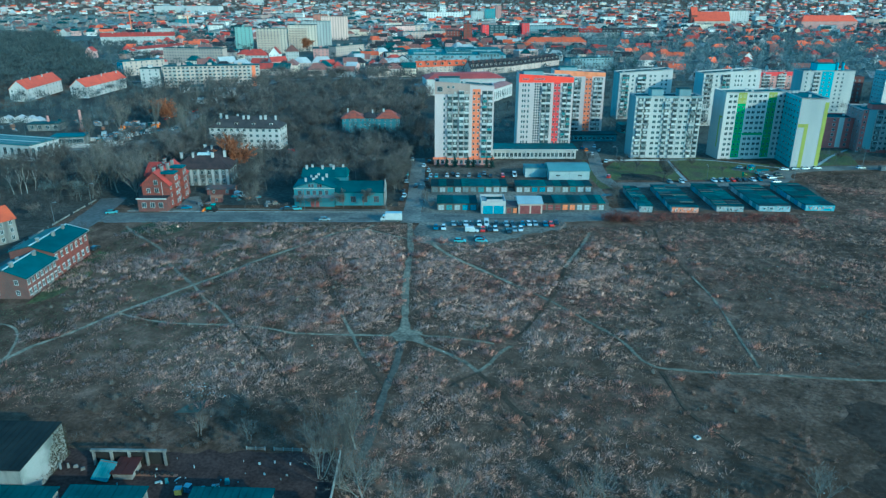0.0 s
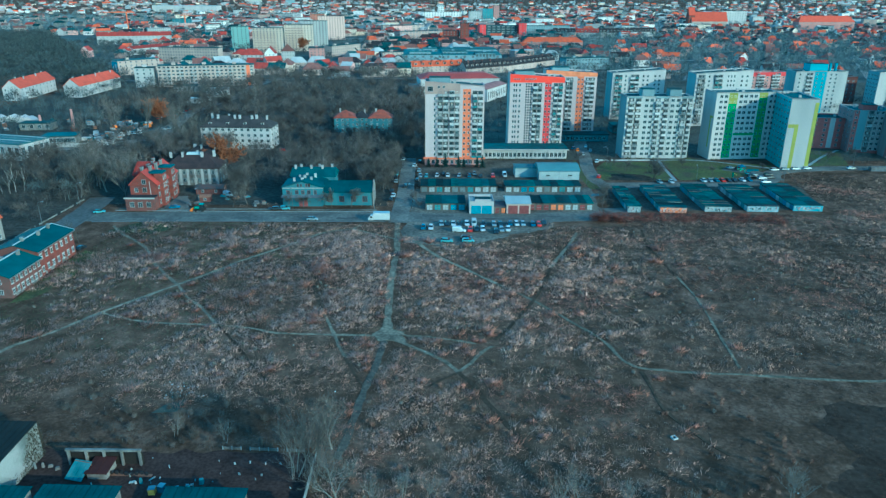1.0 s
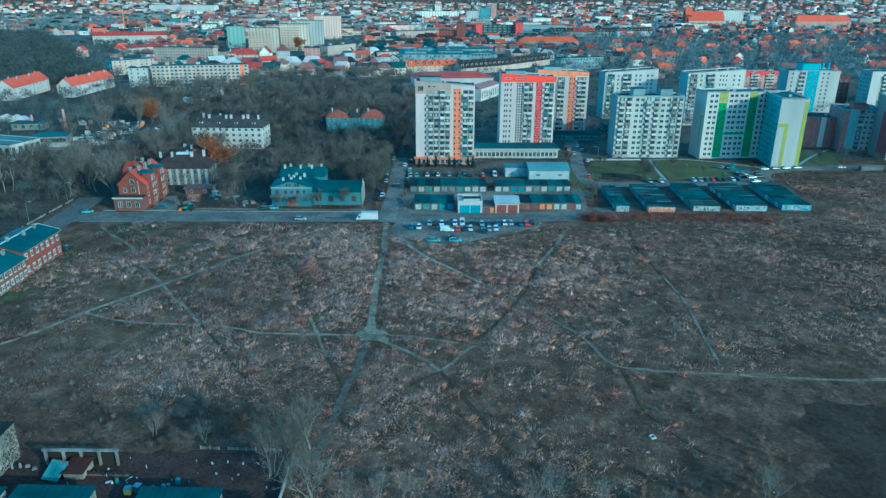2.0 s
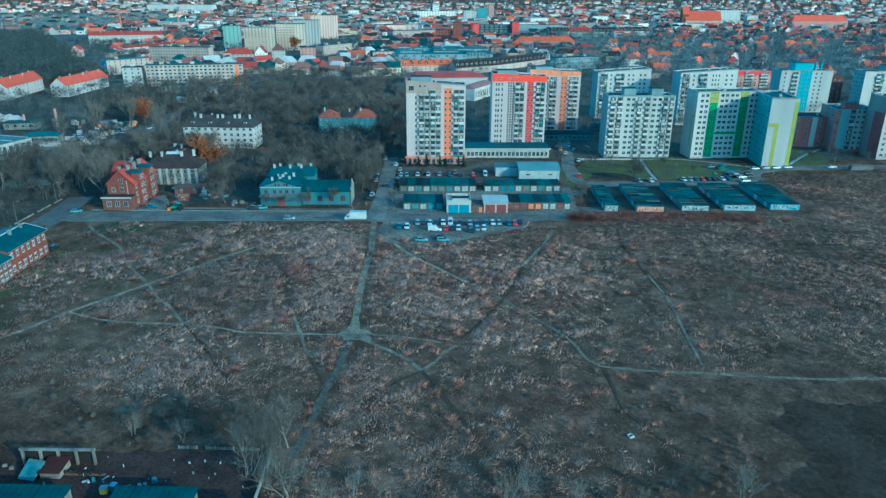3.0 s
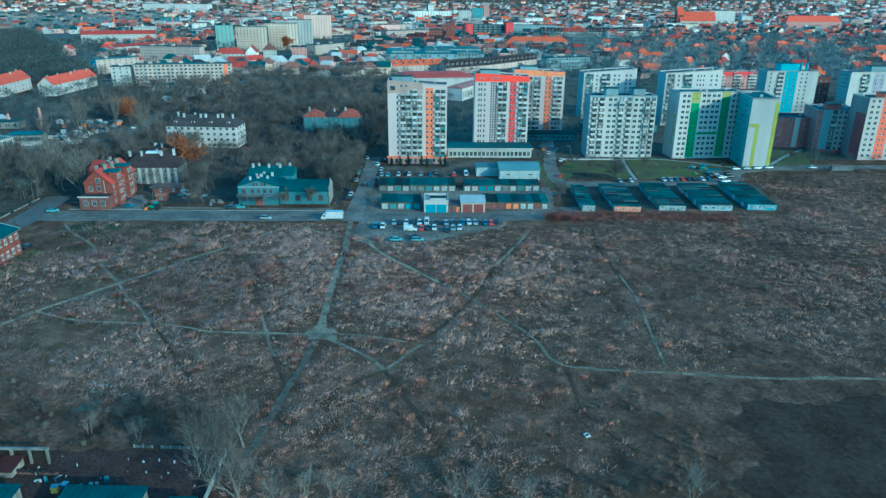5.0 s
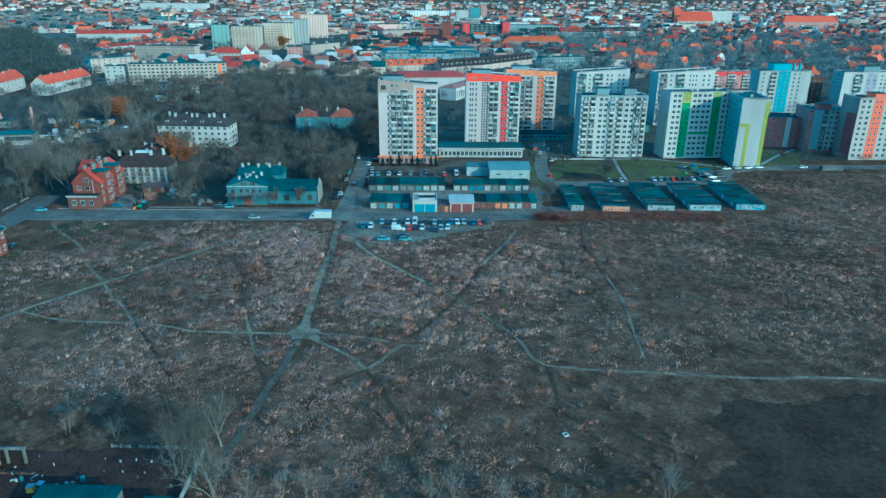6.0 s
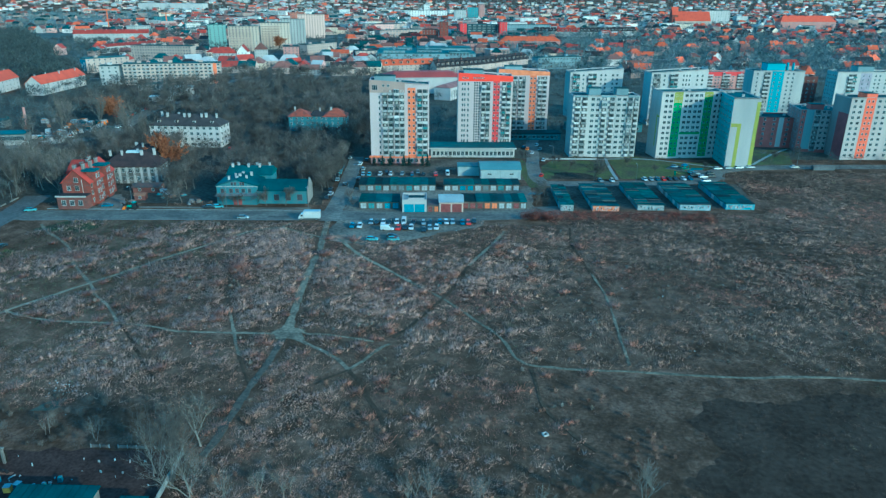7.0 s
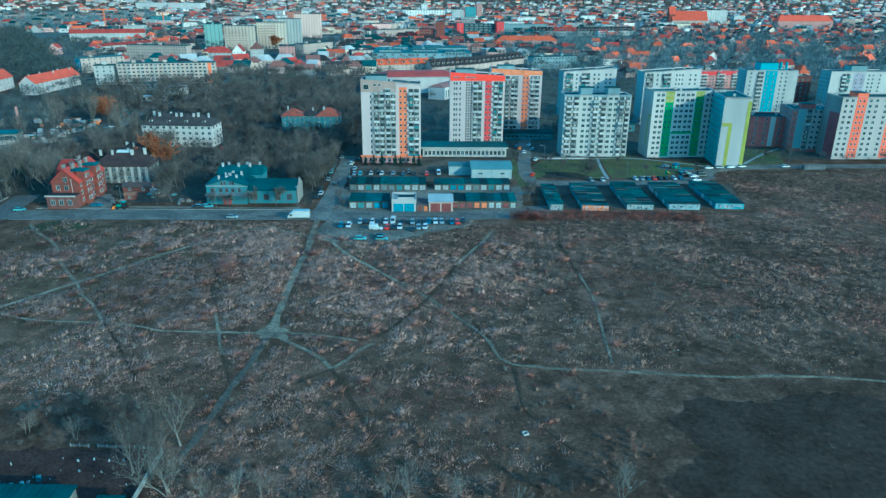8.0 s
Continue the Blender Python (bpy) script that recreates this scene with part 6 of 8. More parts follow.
def rust_tree(x, y, s, seed, label):
    segs, feet, ways = grow(seed, 11, forks=(6, 5, 4), twigs=11, twig_len=0.085)
    t = thing("tree", x, y, 0, label, "tree")
    piece("trunk", limbs_mesh("trunk", segs, [BARK]), t)
    piece("crown", blades_mesh("crown", feet, ways, np.random.uniform(0.16, 0.34, len(feet)), [RUSTLEAF]), t, label="rust orange withered leaves")
    t.scale = (s, s, s)
rust_tree(-103.5, 305, 1.6, 21, "oak still holding rust orange leaves")
rust_tree(-184, 428, 1.4, 23, "tree with rust orange leaves by the road")
for x, y, sc in ((-132, 357, 0.8), (-126, 354, 0.95), (-120, 357, 0.85), (-114, 352, 0.8), (-98, 356, 0.5)):
    set_tree(rt.choice(PROTOS), used, x, y, sc, rt.uniform(0, 360))
rust_tree(-212, 985, 2.0, 25, "tall tree with rust leaves by the tower blocks")
rust_tree(-188, 436, 1.5, 24, "tree with rust orange leaves by the road")

# the leafless trees and saplings at the near edge of the waste ground
def near_tree(x, y, h, seed, label, stems=4, wid=0.035, mat=TWIGLT, bark=BIRCH, forks=(4, 4, 3), twigs=6):
    segs, feet, ways = grow(seed, h, forks=forks, up=1.3, twigs=twigs, twig_len=0.10, stems=stems, first=0.36)
    t = thing("tree", x, y, 0, label, "tree")
    piece("trunk", limbs_mesh("trunk", segs, [bark], 5), t)
    piece("crown", blades_mesh("crown", feet, ways, np.random.uniform(0.6, 1.4, len(feet)) * wid, [mat]), t)
near_tree(-19.0, 95.5, 14.5, 31, "large bare multi-stemmed tree by the yard", 5, 0.03, twigs=3, mat=TWIG, bark=BARK)
near_tree(-22.5, 98.5, 10.5, 32, "bare multi-stemmed tree by the yard fence", 4, 0.03, twigs=3, mat=TWIG)
near_tree(-17.8, 106.0, 10.0, 35, "slim bare birch on the waste ground", 1, 0.03)
near_tree(-15.0, 92.5, 9.5, 33, "bare multi-stemmed sapling by the yard", 4, 0.03, twigs=4)
for x, y, h, s in ((-9.0, 91.5, 5.5, 41), (-3.5, 93.0, 5.0, 42), (22.0, 91.5, 6.0, 43), (25.5, 92.8, 6.0, 44), (61.5, 93.5, 6.5, 45), (-48, 109, 4.0, 46), (-38, 107, 4.4, 47), (1.0, 93, 4.6, 48), (43, 90, 5.0, 49), (63.5, 97, 5.0, 50), (34, 91, 5.0, 51)):
    near_tree(x, y, h, s, "leafless sapling among the dry grass", 3, 0.03, forks=(4, 3), twigs=9)


# ---- conifers by the tower ----
def conifer(x, y, h, seed):
    r = np.random.RandomState(seed)
    t = thing("conifer", x, y, 0, "small dark spruce in front of the tower block", "tree", "spruces by the tower")
    piece("trunk", limbs_mesh("trunk", [(Vector((0, 0, 0)), Vector((0, 0, h)), 0.14, 0.02)], [BARK]), t)
    n = 420
    z = r.uniform(0.08, 0.98, n) * h
    a = r.uniform(0, 6.283, n)
    ln = (h - z) * 0.32 + 0.15
    way = np.stack([np.cos(a) * ln, np.sin(a) * ln, -0.25 * ln + 0.1], 1)
    piece("crown", blades_mesh("crown", np.stack([0 * z, 0 * z, z], 1), way, r.uniform(0.2, 0.4, n), [PINE]), t)
for i, (x, y, h) in enumerate(((-6, 327, 5), (-2, 326.5, 6.5), (4.5, 326.5, 6), (7, 327, 5), (13.5, 327, 5.5), (16, 326.5, 6.5), (-10, 326.5, 4.5))):
    conifer(x, y, h, i)


# ---- yard in the foreground ----
def long_shed(x, y, rz, w, d, h0, h1, roofm, label):
    b = thing("shed", x, y, rz, label, "shed")
    piece("wall", shape("wall", [([(0, 0, 0), (w, 0, 0), (w, d, 0), (0, d, 0), (0, 0, h0), (w, 0, h0), (w, d, h1), (0, d, h1)], 0)], STONEW), b)
    e = 0.3
    piece("roof", shape("roof", [([(-e, -e, h0), (w + e, -e, h0), (w + e, d + e, h1), (-e, d + e, h1), (-e, -e, h0 + 0.15), (w + e, -e, h0 + 0.15), (w + e, d + e, h1 + 0.15), (-e, d + e, h1 + 0.15)], 0)], roofm), b)
    n = int(w / 1.2)
    rib = cached(("rib", round(d, 2), round(h1 - h0, 2), roofm.name), lambda: shape("roof_rib", [([(-0.04, -e, 0.14), (0.04, -e, 0.14), (0.04, d + e, h1 - h0 + 0.14), (-0.04, d + e, h1 - h0 + 0.14), (-0.04, -e, 0.22), (0.04, -e, 0.22), (0.04, d + e, h1 - h0 + 0.22), (-0.04, d + e, h1 - h0 + 0.22)], 0)], roofm))
    for i in range(n):
        piece("roof_rib", rib, b, 0.6 + i * 1.2, 0, h0)
    return b
big = long_shed(-104, 90.2, 0, 33.6, 12.2, 6.4, 7.0, surf("dark_corrugated_roof", (0.020, 0.023, 0.023), (0.012, 0.015, 0.016), 0.3, 0.85, spec=0.03), "large shed with dark roof and whitewashed end wall")
WASH = surf("whitewash", (0.27, 0.265, 0.25), (0.10, 0.105, 0.098), 0.22)
piece("end_wall", shape("end_wall", [([(33.6, -0.1, 0), (33.85, -0.1, 0), (33.85, 12.3, 0), (33.6, 12.3, 0), (33.6, -0.1, 6.35), (33.85, -0.1, 6.35), (33.85, 12.3, 6.95), (33.6, 12.3, 6.95)], 0)], WASH), big, label="whitewashed end wall with peeling ivy stains")
IVY = plant("ivy_stems", [(0.1, (0.022, 0.022, 0.014)), (0.5, (0.040, 0.038, 0.027)), (0.9, (0.075, 0.056, 0.040))], spread=0.3)
ri = np.random.RandomState(91)
iy, iz = ri.uniform(90.5, 103.0, 2600), ri.uniform(0.0, 7.2, 2600)
keep = iz / 7.2 < np.clip((iy - 95.5) / 5.0, 0.04, 1.05) + ri.normal(0, 0.12, 2600)
ivy_feet = np.stack([np.full(keep.sum(), -70.1), iy[keep], iz[keep]], 1)
piece("ivy", blades_mesh("ivy", ivy_feet, np.stack([ri.uniform(0.05, 0.35, len(ivy_feet)), ri.normal(0, 0.25, len(ivy_feet)), ri.normal(-0.05, 0.3, len(ivy_feet))], 1), ri.uniform(0.06, 0.16, len(ivy_feet)), [IVY]), big, 104, -90.2, 0, label="withered ivy over the wall's corner")
NEARSHED = surf("dull_teal_sheet", (0.010, 0.050, 0.056), (0.008, 0.032, 0.037), 0.3, 0.7, fine=4, vary=0.15, spec=0.05)
long_shed(-78.7, 82.4, 0, 14.5, 7.0, 3.0, 3.6, NEARSHED, "low shed with a dark blue sheet roof")
long_shed(-62.3, 83.6, 0, 12.5, 6.6, 2.8, 3.4, NEARSHED, "low shed with a dark blue sheet roof")
long_shed(-42.0, 83.4, 0, 13.0, 7.2, 2.6, 3.2, NEARSHED, "low shed with a blue sheet roof")
long_shed(-24.4, 83.0, 0, 4.0, 6.0, 2.2, 2.6, NEARSHED, "small hut with a blue sheet roof")


def canopy(x, y, w):
    b = thing("open_canopy", x, y, 1.0, "ruined concrete canopy on pillars along the yard", "canopy")
    piece("beam", shape("beam", [box(0, w, -0.25, 0.25, 3.0, 3.35)], STONEW), b)
    # near-black sheet added for the shade behind the open pillars
    piece("back_wall", shape("back_wall", [box(0, w, 0.3, 0.5, 0, 2.4)], surf("shade_boards", (0.026, 0.024, 0.022), None, 0.5, spec=0.0)), b)
    pm = cached("canpost", lambda: shape("pillar", [box(-0.2, 0.2, -0.2, 0.2, 0, 3.0)], STONEW))
    for i in range(5):
        piece("pillar", pm, b, 0.4 + i * (w - 0.8) / 4)
canopy(-64.2, 100.0, 13.5)


def fence(x0, y0, x1, y1, n, label, h=1.7, mat=CONCRETE, gap=0.05, lost=()):
    L = math.hypot(x1 - x0, y1 - y0)
    b = thing("fence", x0, y0, math.degrees(math.atan2(y1 - y0, x1 - x0)), label, "fence")
    s = L / n
    pm = cached(("fpost", h, mat.name), lambda: shape("post", [box(-0.09, 0.09, -0.09, 0.09, 0, h + 0.15)], CONCRETE))
    bm_ = cached(("fpanel", h, mat.name, round(s, 3)), lambda: shape("panel", [box(0.09 + gap, s - 0.09 - gap, -0.04, 0.04, 0.05, h), box(0.09 + gap, s - 0.09 - gap, -0.06, 0.06, h - 0.12, h + 0.02)], mat))
    for i in range(n):
        piece("post", pm, b, i * s)
        if i not in lost:
            piece("panel", bm_, b, i * s)
fence(-38, 105.2, -22.5, 104.9, 9, "low broken fence of weathered grey boards", 0.6, SOOTWALL, 0.1, (2, 6))
fence(-20.2, 103.5, -19.6, 84, 8, "old concrete panel fence beside the yard", 1.3, CONCRETE)
fence(-146.8, 206, -147.2, 264, 20, "low broken wall with pale posts along the road", 0.55, STONEW, 0.0, (3, 7, 8, 13, 17))
fence(76, 344.2, 102, 345.2, 12, "low pale wall edging the lawn", 0.7, PALE, 0.0)
sheet = thing("lean_to", -62.5, 95.6, -12, "leaning rack of pale blue roofing sheets", "sheet stack")
for i in range(4):
    piece("sheet", shape("sheet", [([(0.85 * i, 0, 0.4), (0.85 * i + 0.8, 0, 0.4), (0.85 * i + 0.8, 3.2, 2.2), (0.85 * i, 3.2, 2.2), (0.85 * i, 0, 0.48), (0.85 * i + 0.8, 0, 0.48), (0.85 * i + 0.8, 3.2, 2.28), (0.85 * i, 3.2, 2.28)], 0)], surf("pale_blue_sheet", (0.09, 0.18, 0.19), (0.05, 0.13, 0.145), 0.6, 0.6, spec=0.1)), sheet)
piece("support", shape("support", [box(0, 3.3, 2.9, 3.0, 0, 2.2)], RUST), sheet)
low = long_shed(-58.8, 96.2, 0, 3.4, 3.6, 1.3, 1.7, surf("rust_red_sheet", (0.055, 0.022, 0.020), (0.032, 0.018, 0.017), 0.5, spec=0.05), "low lean-to with a rust red sheet roof")


def crate(x, y, rz, w, d, h, m, label, name="crate"):
    b = thing(name, x, y, rz, label, name)
    piece("body", shape("body", [taper(-w / 2, w / 2, -d / 2, d / 2, 0.02, -w / 2 * 1.05, w / 2 * 1.05, -d / 2 * 1.05, d / 2 * 1.05, h)], m), b)
    piece("rim", shape("rim", [box(-w / 2 * 1.1, w / 2 * 1.1, -d / 2 * 1.1, d / 2 * 1.1, h, h + 0.1)], STEEL), b)
crate(-46.0, 93.0, 8, 1.1, 1.0, 1.1, surf("ochre_paint", (0.55, 0.32, 0.06), None), "ochre metal skip in the scrap yard", "skip")
crate(-44.6, 93.6, -10, 1.0, 1.0, 1.2, PAINTS["blue"], "blue plastic container in the scrap yard", "container")
crate(-42.2, 93.2, 20, 1.2, 1.0, 0.9, surf("cardboard_brown", (0.30, 0.17, 0.12), None), "brown wooden crate in the scrap yard", "crate")
crate(-40.2, 93.8, 0, 0.5, 0.4, 1.2, surf("pale_green_metal", (0.28, 0.44, 0.42), None), "pale green metal locker in the yard", "locker")
rj = random.Random(8)
for i in range(26):
    x, y = rj.uniform(-58, -22), rj.uniform(93.5, 102.5)
    s = rj.uniform(0.1, 0.26)
    c = thing("scrap_piece", x, y, rj.uniform(0, 180), "pale broken scrap lying in the dark yard", "scrap", "scrap in the yard")
    piece("slab", shape("slab", [taper(-s, s, -s * 0.4, s * 0.4, 0.02, -s * 0.8, s * 0.9, -s * 0.2, s * 0.35, rj.uniform(0.2, 0.6))], rj.choice((PALE, SHEET, GREYW, CONCRETE))), c)
for x, y, rz, w, d, h, m in ((-70.5, 98.0, 0, 0.18, 0.12, 1.2, STONEW), (-69.4, 98.6, 10, 0.16, 0.12, 1.4, CONCRETE), (-68.2, 99.0, 0, 0.2, 0.15, 1.0, STONEW), (-67.0, 99.2, 15, 0.4, 0.2, 0.5, STONEW), (-65.4, 98.6, 30, 0.4, 0.3, 0.5, SOOTWALL), (-50.6, 95.6, 25, 0.6, 0.15, 0.3, GREYW), (-49.0, 95.4, 0, 0.25, 0.2, 1.1, TEALWALL), (-47.6, 96.6, 60, 0.7, 0.1, 0.2, CONCRETE), (-38.6, 95.8, 12, 0.4, 0.4, 0.9, TEALWALL)):
    c = thing("scrap_piece", x, y, rz, "broken slab standing in the dark scrap yard", "scrap", "scrap in the yard")
    piece("slab", shape("slab", [taper(-w, w, -d, d, 0.02, -w * 0.8, w * 0.7, -d * 0.7, d * 0.8, h)], m), c)
tm = ring_mesh("tread", 0.35, 0.24, RUBBER)
tyres = thing("tyre_rack", -57, 97.5, 0, "row of worn tyres standing in the yard", "tyre rack")
piece("rail", shape("rail", [box(-0.4, 9, -0.3, 0.3, 0.0, 0.06)], RUST), tyres)
for i in range(10):
    piece("rim", cached("hub", lambda: ring_mesh("hub", 0.19, 0.23, HUB)), piece("tyre", tm, tyres, i * 0.9, rj.uniform(-0.2, 0.2), 0.4))
for i in range(34):
    x, y = rj.gauss(-54, 1.9), rj.gauss(125, 1.5)
    s = rj.uniform(0.08, 0.15)
    c = thing("rubbish_bag", x, y, rj.uniform(0, 180), "white litter dumped on the waste ground", "litter", "dumped litter")
    piece("lump", cached(("litter", i % 5), lambda: shape("lump", [taper(-0.3, 0.3, -0.22, 0.22, 0.0, -0.16, 0.2, -0.1, 0.14, 0.3)], FRAMEW)), c).scale = (s * 3, s * 3, s * 3)
for i in range(28):
    x, y = rj.uniform(-90, 150), rj.uniform(95, 235)
    c = thing("rubbish_bag", x, y, rj.uniform(0, 180), "white litter dumped on the waste ground", "litter", "dumped litter")
    s = rj.uniform(0.3, 0.6)
    piece("lump", cached(("litter", i % 5), lambda: None), c).scale = (s, s, s)
pad("slab_patch", [(-56.2, 116.4), (-51.4, 116.8), (-50.6, 121.6), (-54.4, 119.6)], surf("mossy_slab", (0.095, 0.098, 0.080), (0.055, 0.060, 0.050), 0.4, 0.95, spec=0.0), "bare concrete slab in the grass", "slab", 0.06)
well = thing("manhole_box", 47.0, 111.4, 25, "small square concrete well head in the grass", "well head")
piece("rim", shape("rim", [box(-0.52, 0.52, -0.52, -0.36, 0, 0.34), box(-0.52, 0.52, 0.36, 0.52, 0, 0.34), box(-0.52, -0.36, -0.36, 0.36, 0, 0.34), box(0.36, 0.52, -0.36, 0.36, 0, 0.34)], PALE), well)
piece("shaft", shape("shaft", [box(-0.35, 0.35, -0.35, 0.35, 0, 0.12)], RUBBER), well)


# ---- street furniture ----
def lamp_proto():
    b = thing("street_lamp", -146, 232, 0, "tall grey concrete street lamp with curved arm", "street lamp", "street lamps")
    piece("pole", limbs_mesh("pole", [(Vector((0, 0, 0)), Vector((0, 0, 8.2)), 0.10, 0.06)], [DARKCON], 6), b)
    piece("arm", limbs_mesh("arm", [(Vector((0, 0, 8.1)), Vector((0.5, 0, 8.8)), 0.06, 0.05), (Vector((0.5, 0, 8.8)), Vector((1.6, 0, 8.9)), 0.05, 0.05)], [STEEL], 5), b)
    piece("lantern", shape("lantern", [taper(1.4, 2.2, -0.15, 0.15, 8.78, 1.45, 2.1, -0.1, 0.1, 8.98)], STEEL), b)
    return b
LAMP = lamp_proto()
for x, y, r in ((-146, 258, 0), (-96, 253.4, -90), (-60, 255.6, -90), (-28, 256, -90), (-12.8, 262, 180), (-12.8, 292, 180), (62, 300, 0), (110, 298, 90), (152, 306, 90), (78, 336, 180), (200, 338, -90)):
    copy_thing(LAMP, pose(x, y, 0, 0, 0, r))
# estate playground and shelter
play = thing("playground_slide", 132.4, 314.6, 40, "yellow and green playground slide on the lawn", "playground slide")
piece("ladder", shape("ladder", [box(-0.1, 0.1, -0.4, 0.4, 0, 2.0)], PAINTS["green"]), play)
piece("chute", shape("chute", [([(0.1, -0.35, 1.6), (3.4, -0.35, 0.2), (3.4, 0.35, 0.2), (0.1, 0.35, 1.6), (0.1, -0.35, 1.75), (3.4, -0.35, 0.35), (3.4, 0.35, 0.35), (0.1, 0.35, 1.75)], 0)], LIME), play)
frame_set = thing("climbing_frame", 139, 323, 15, "blue and green climbing frame on the lawn", "climbing frame")
for px, py in ((0, 0), (2.4, 0), (0, 2.4), (2.4, 2.4)):
    piece("post", cached("climbpost", lambda: shape("post", [box(-0.08, 0.08, -0.08, 0.08, 0, 2.6)], PAINTS["green"])), frame_set, px, py)
piece("deck", shape("deck", [box(-0.2, 2.6, -0.2, 2.6, 1.1, 1.25)], PAINTS["green"]), frame_set)
piece("roof", shape("roof", [taper(-0.3, 2.7, -0.3, 2.7, 2.6, 1.1, 1.3, 1.1, 1.3, 3.6)], PAINTS["blue"]), frame_set)
pad("play_court", [(143, 325.5), (149, 326), (150.5, 329), (145, 329.5)], surf("blue_rubber_court", (0.02, 0.14, 0.17), (0.016, 0.10, 0.13), 0.4), "small blue rubber play court", "play court", 0.09)
sand = pad("sandpit", [(120.6, 310), (122, 309.4), (124, 309.6), (125.2, 310.6), (124.4, 311.8), (122.4, 312.2), (121, 311.6)], surf("sand", (0.24, 0.20, 0.15), (0.16, 0.135, 0.10), 0.5), "pale oval sand pit on the lawn", "sand pit", 0.07)
shelter = thing("market_stall", 203, 327.5, 4, "pale sheet covered stall beside the estate road", "stall")
piece("roof", shape("roof", [taper(0, 11, 0, 3, 1.6, 0.3, 10.7, 0.8, 2.2, 2.1)], SOOTWALL), shelter)
piece("frontage", shape("frontage", [box(0.2, 10.8, 0.2, 2.8, 0.02, 1.6)], DARKCON), shelter)


# ---- buildings of the town beyond ----
def block(x, y, rz, w, d, h, walls, roofm, label, floors=5, nx=10, ny=0, name="apartment_block", ww=1.5):
    b = thing(name, x, y, rz, label, "building")
    piece("wall", shape("wall", [box(0, w, 0, d, 0, h)], walls), b)
    piece("roof", shape("roof", [box(-0.3, w + 0.3, -0.3, d + 0.3, h, h + 0.5)], roofm), b)
    for i in range(max(1, int(w / 26)) if h > 8 and y < 1300 else 0):
        piece("stair_head", cached(("stairhead", walls.name), lambda: shape("stair_head", [box(-1.6, 1.6, -1.6, 1.6, 0, 1.8)], walls)), b, (i + 0.5) * 26 if w > 26 else w / 2, d / 2, h + 0.5)
    fh = h / floors
    if y > 780:
        glazing(b, [(w * (i + 0.5) / nx, 0.0, fh * k + fh * 0.32, 0) for k in range(floors) for i in range(nx)] + [(w, d * (i + 0.5) / ny, fh * k + fh * 0.32, 90) for k in range(floors) for i in range(ny)], ww, fh * 0.5)
        return b
    for k in range(floors):
        for i in range(nx):
            window(b, w * (i + 0.5) / nx, 0, fh * k + fh * 0.32, 0, ww, fh * 0.5, 1, fine=False)
        for i in range(ny):
            window(b, w, d * (i + 0.5) / ny, fh * k + fh * 0.32, 90, ww, fh * 0.5, 1, fine=False)
    return b


LONG = block(-262, 612, 14, 82, 12, 18.0, CREAM, TAR, "long cream five-storey block of flats", 6, 22, ww=2.2)
for i in range(7):
    for k in range(1, 6):
        piece("balcony", balcony_mesh(4.0, 1.2, PANELS[1]), LONG, 7.0 + i * 10.6, 0, k * 3.0)
piece("end_strip", shape("end_strip", [box(75.5, 78.5, -0.08, -0.0, 0, 17.9)], ORANGE), LONG)
block(-281, 608, 14, 16, 12, 16.5, PALE, TAR, "pale end block of flats", 5, 3)
block(-356, 838, -5, 74, 13, 17.0, CREAM, TAR, "long cream block of flats with rows of windows", 5, 22)
MURAL = block(-338, 696, 50, 44, 14, 14.0, CREAM, TEALROOF, "cream block with a blue mural on its end wall", 4, 8)
piece("mural", shape("mural", [box(-0.08, -0.02, 1, 13, 1, 13)], SKYBLUE), MURAL, label="blue painted mural")
piece("mural_figure", shape("mural_figure", [box(-0.13, -0.09, 3, 6, 3, 11), box(-0.13, -0.09, 8, 11, 6, 9), box(-0.13, -0.09, 5, 9, 2, 4)], CHALK), MURAL, label="white shapes of the mural")
house(-297, 545, 89, 66, 13, 9.0, 14.5, WHITE, TILEDEEP, "white house with a long orange tiled roof", "tenement", 3, 10, 3, 5, fine=False)
house(-333, 526, 97, 62, 13, 9.5, 15.5, WHITE, TILEDEEP, "white house with a long orange tiled roof", "tenement", 3, 10, 3, 4, fine=False)
house(-570, 1112, 20, 110, 15, 13.0, 18.5, PALE, TILERED, "long pale building with a red roof", "tenement", 3, 18, 0, 4, fine=False)
house(-430, 915, 80, 9, 9, 7, 10, WHITE, TILERED, "small white house with red roof", "house", 2, 3, 0, 1, fine=False)
house(-430, 930, 70, 90, 11, 8.0, 11, WHITE, TILERED, "long white house with a red roof", "tenement", 2, 10, 0, 4, fine=False)
house(-248, 806, 6, 25, 14, 12, 18, PALE, TILERED, "cream tenement with a maroon roof", "tenement", 4, 5, 2, 3, hip=True, fine=False)
house(-222, 812, 6, 12, 16, 13, 20, CHALK, TILERED, "pale gabled tenement with a red roof", "tenement", 4, 3, 2, 1, across=True, fine=False)
house(-209, 838, 12, 15, 14, 14, 21, PALE, TILEBROWN, "pale tenement with a brown roof", "tenement", 4, 5, 2, 3, hip=True, fine=False)
block(-338, 1058, 10, 24, 14, 31, surf("mint_plaster", (0.20, 0.29, 0.26), (0.17, 0.25, 0.225), 0.12, streak=True), TAR, "teal and white tower block", 10, 4)
WARMCREAM = surf("warm_cream_plaster", (0.44, 0.355, 0.285), (0.36, 0.295, 0.245), 0.12, streak=True)
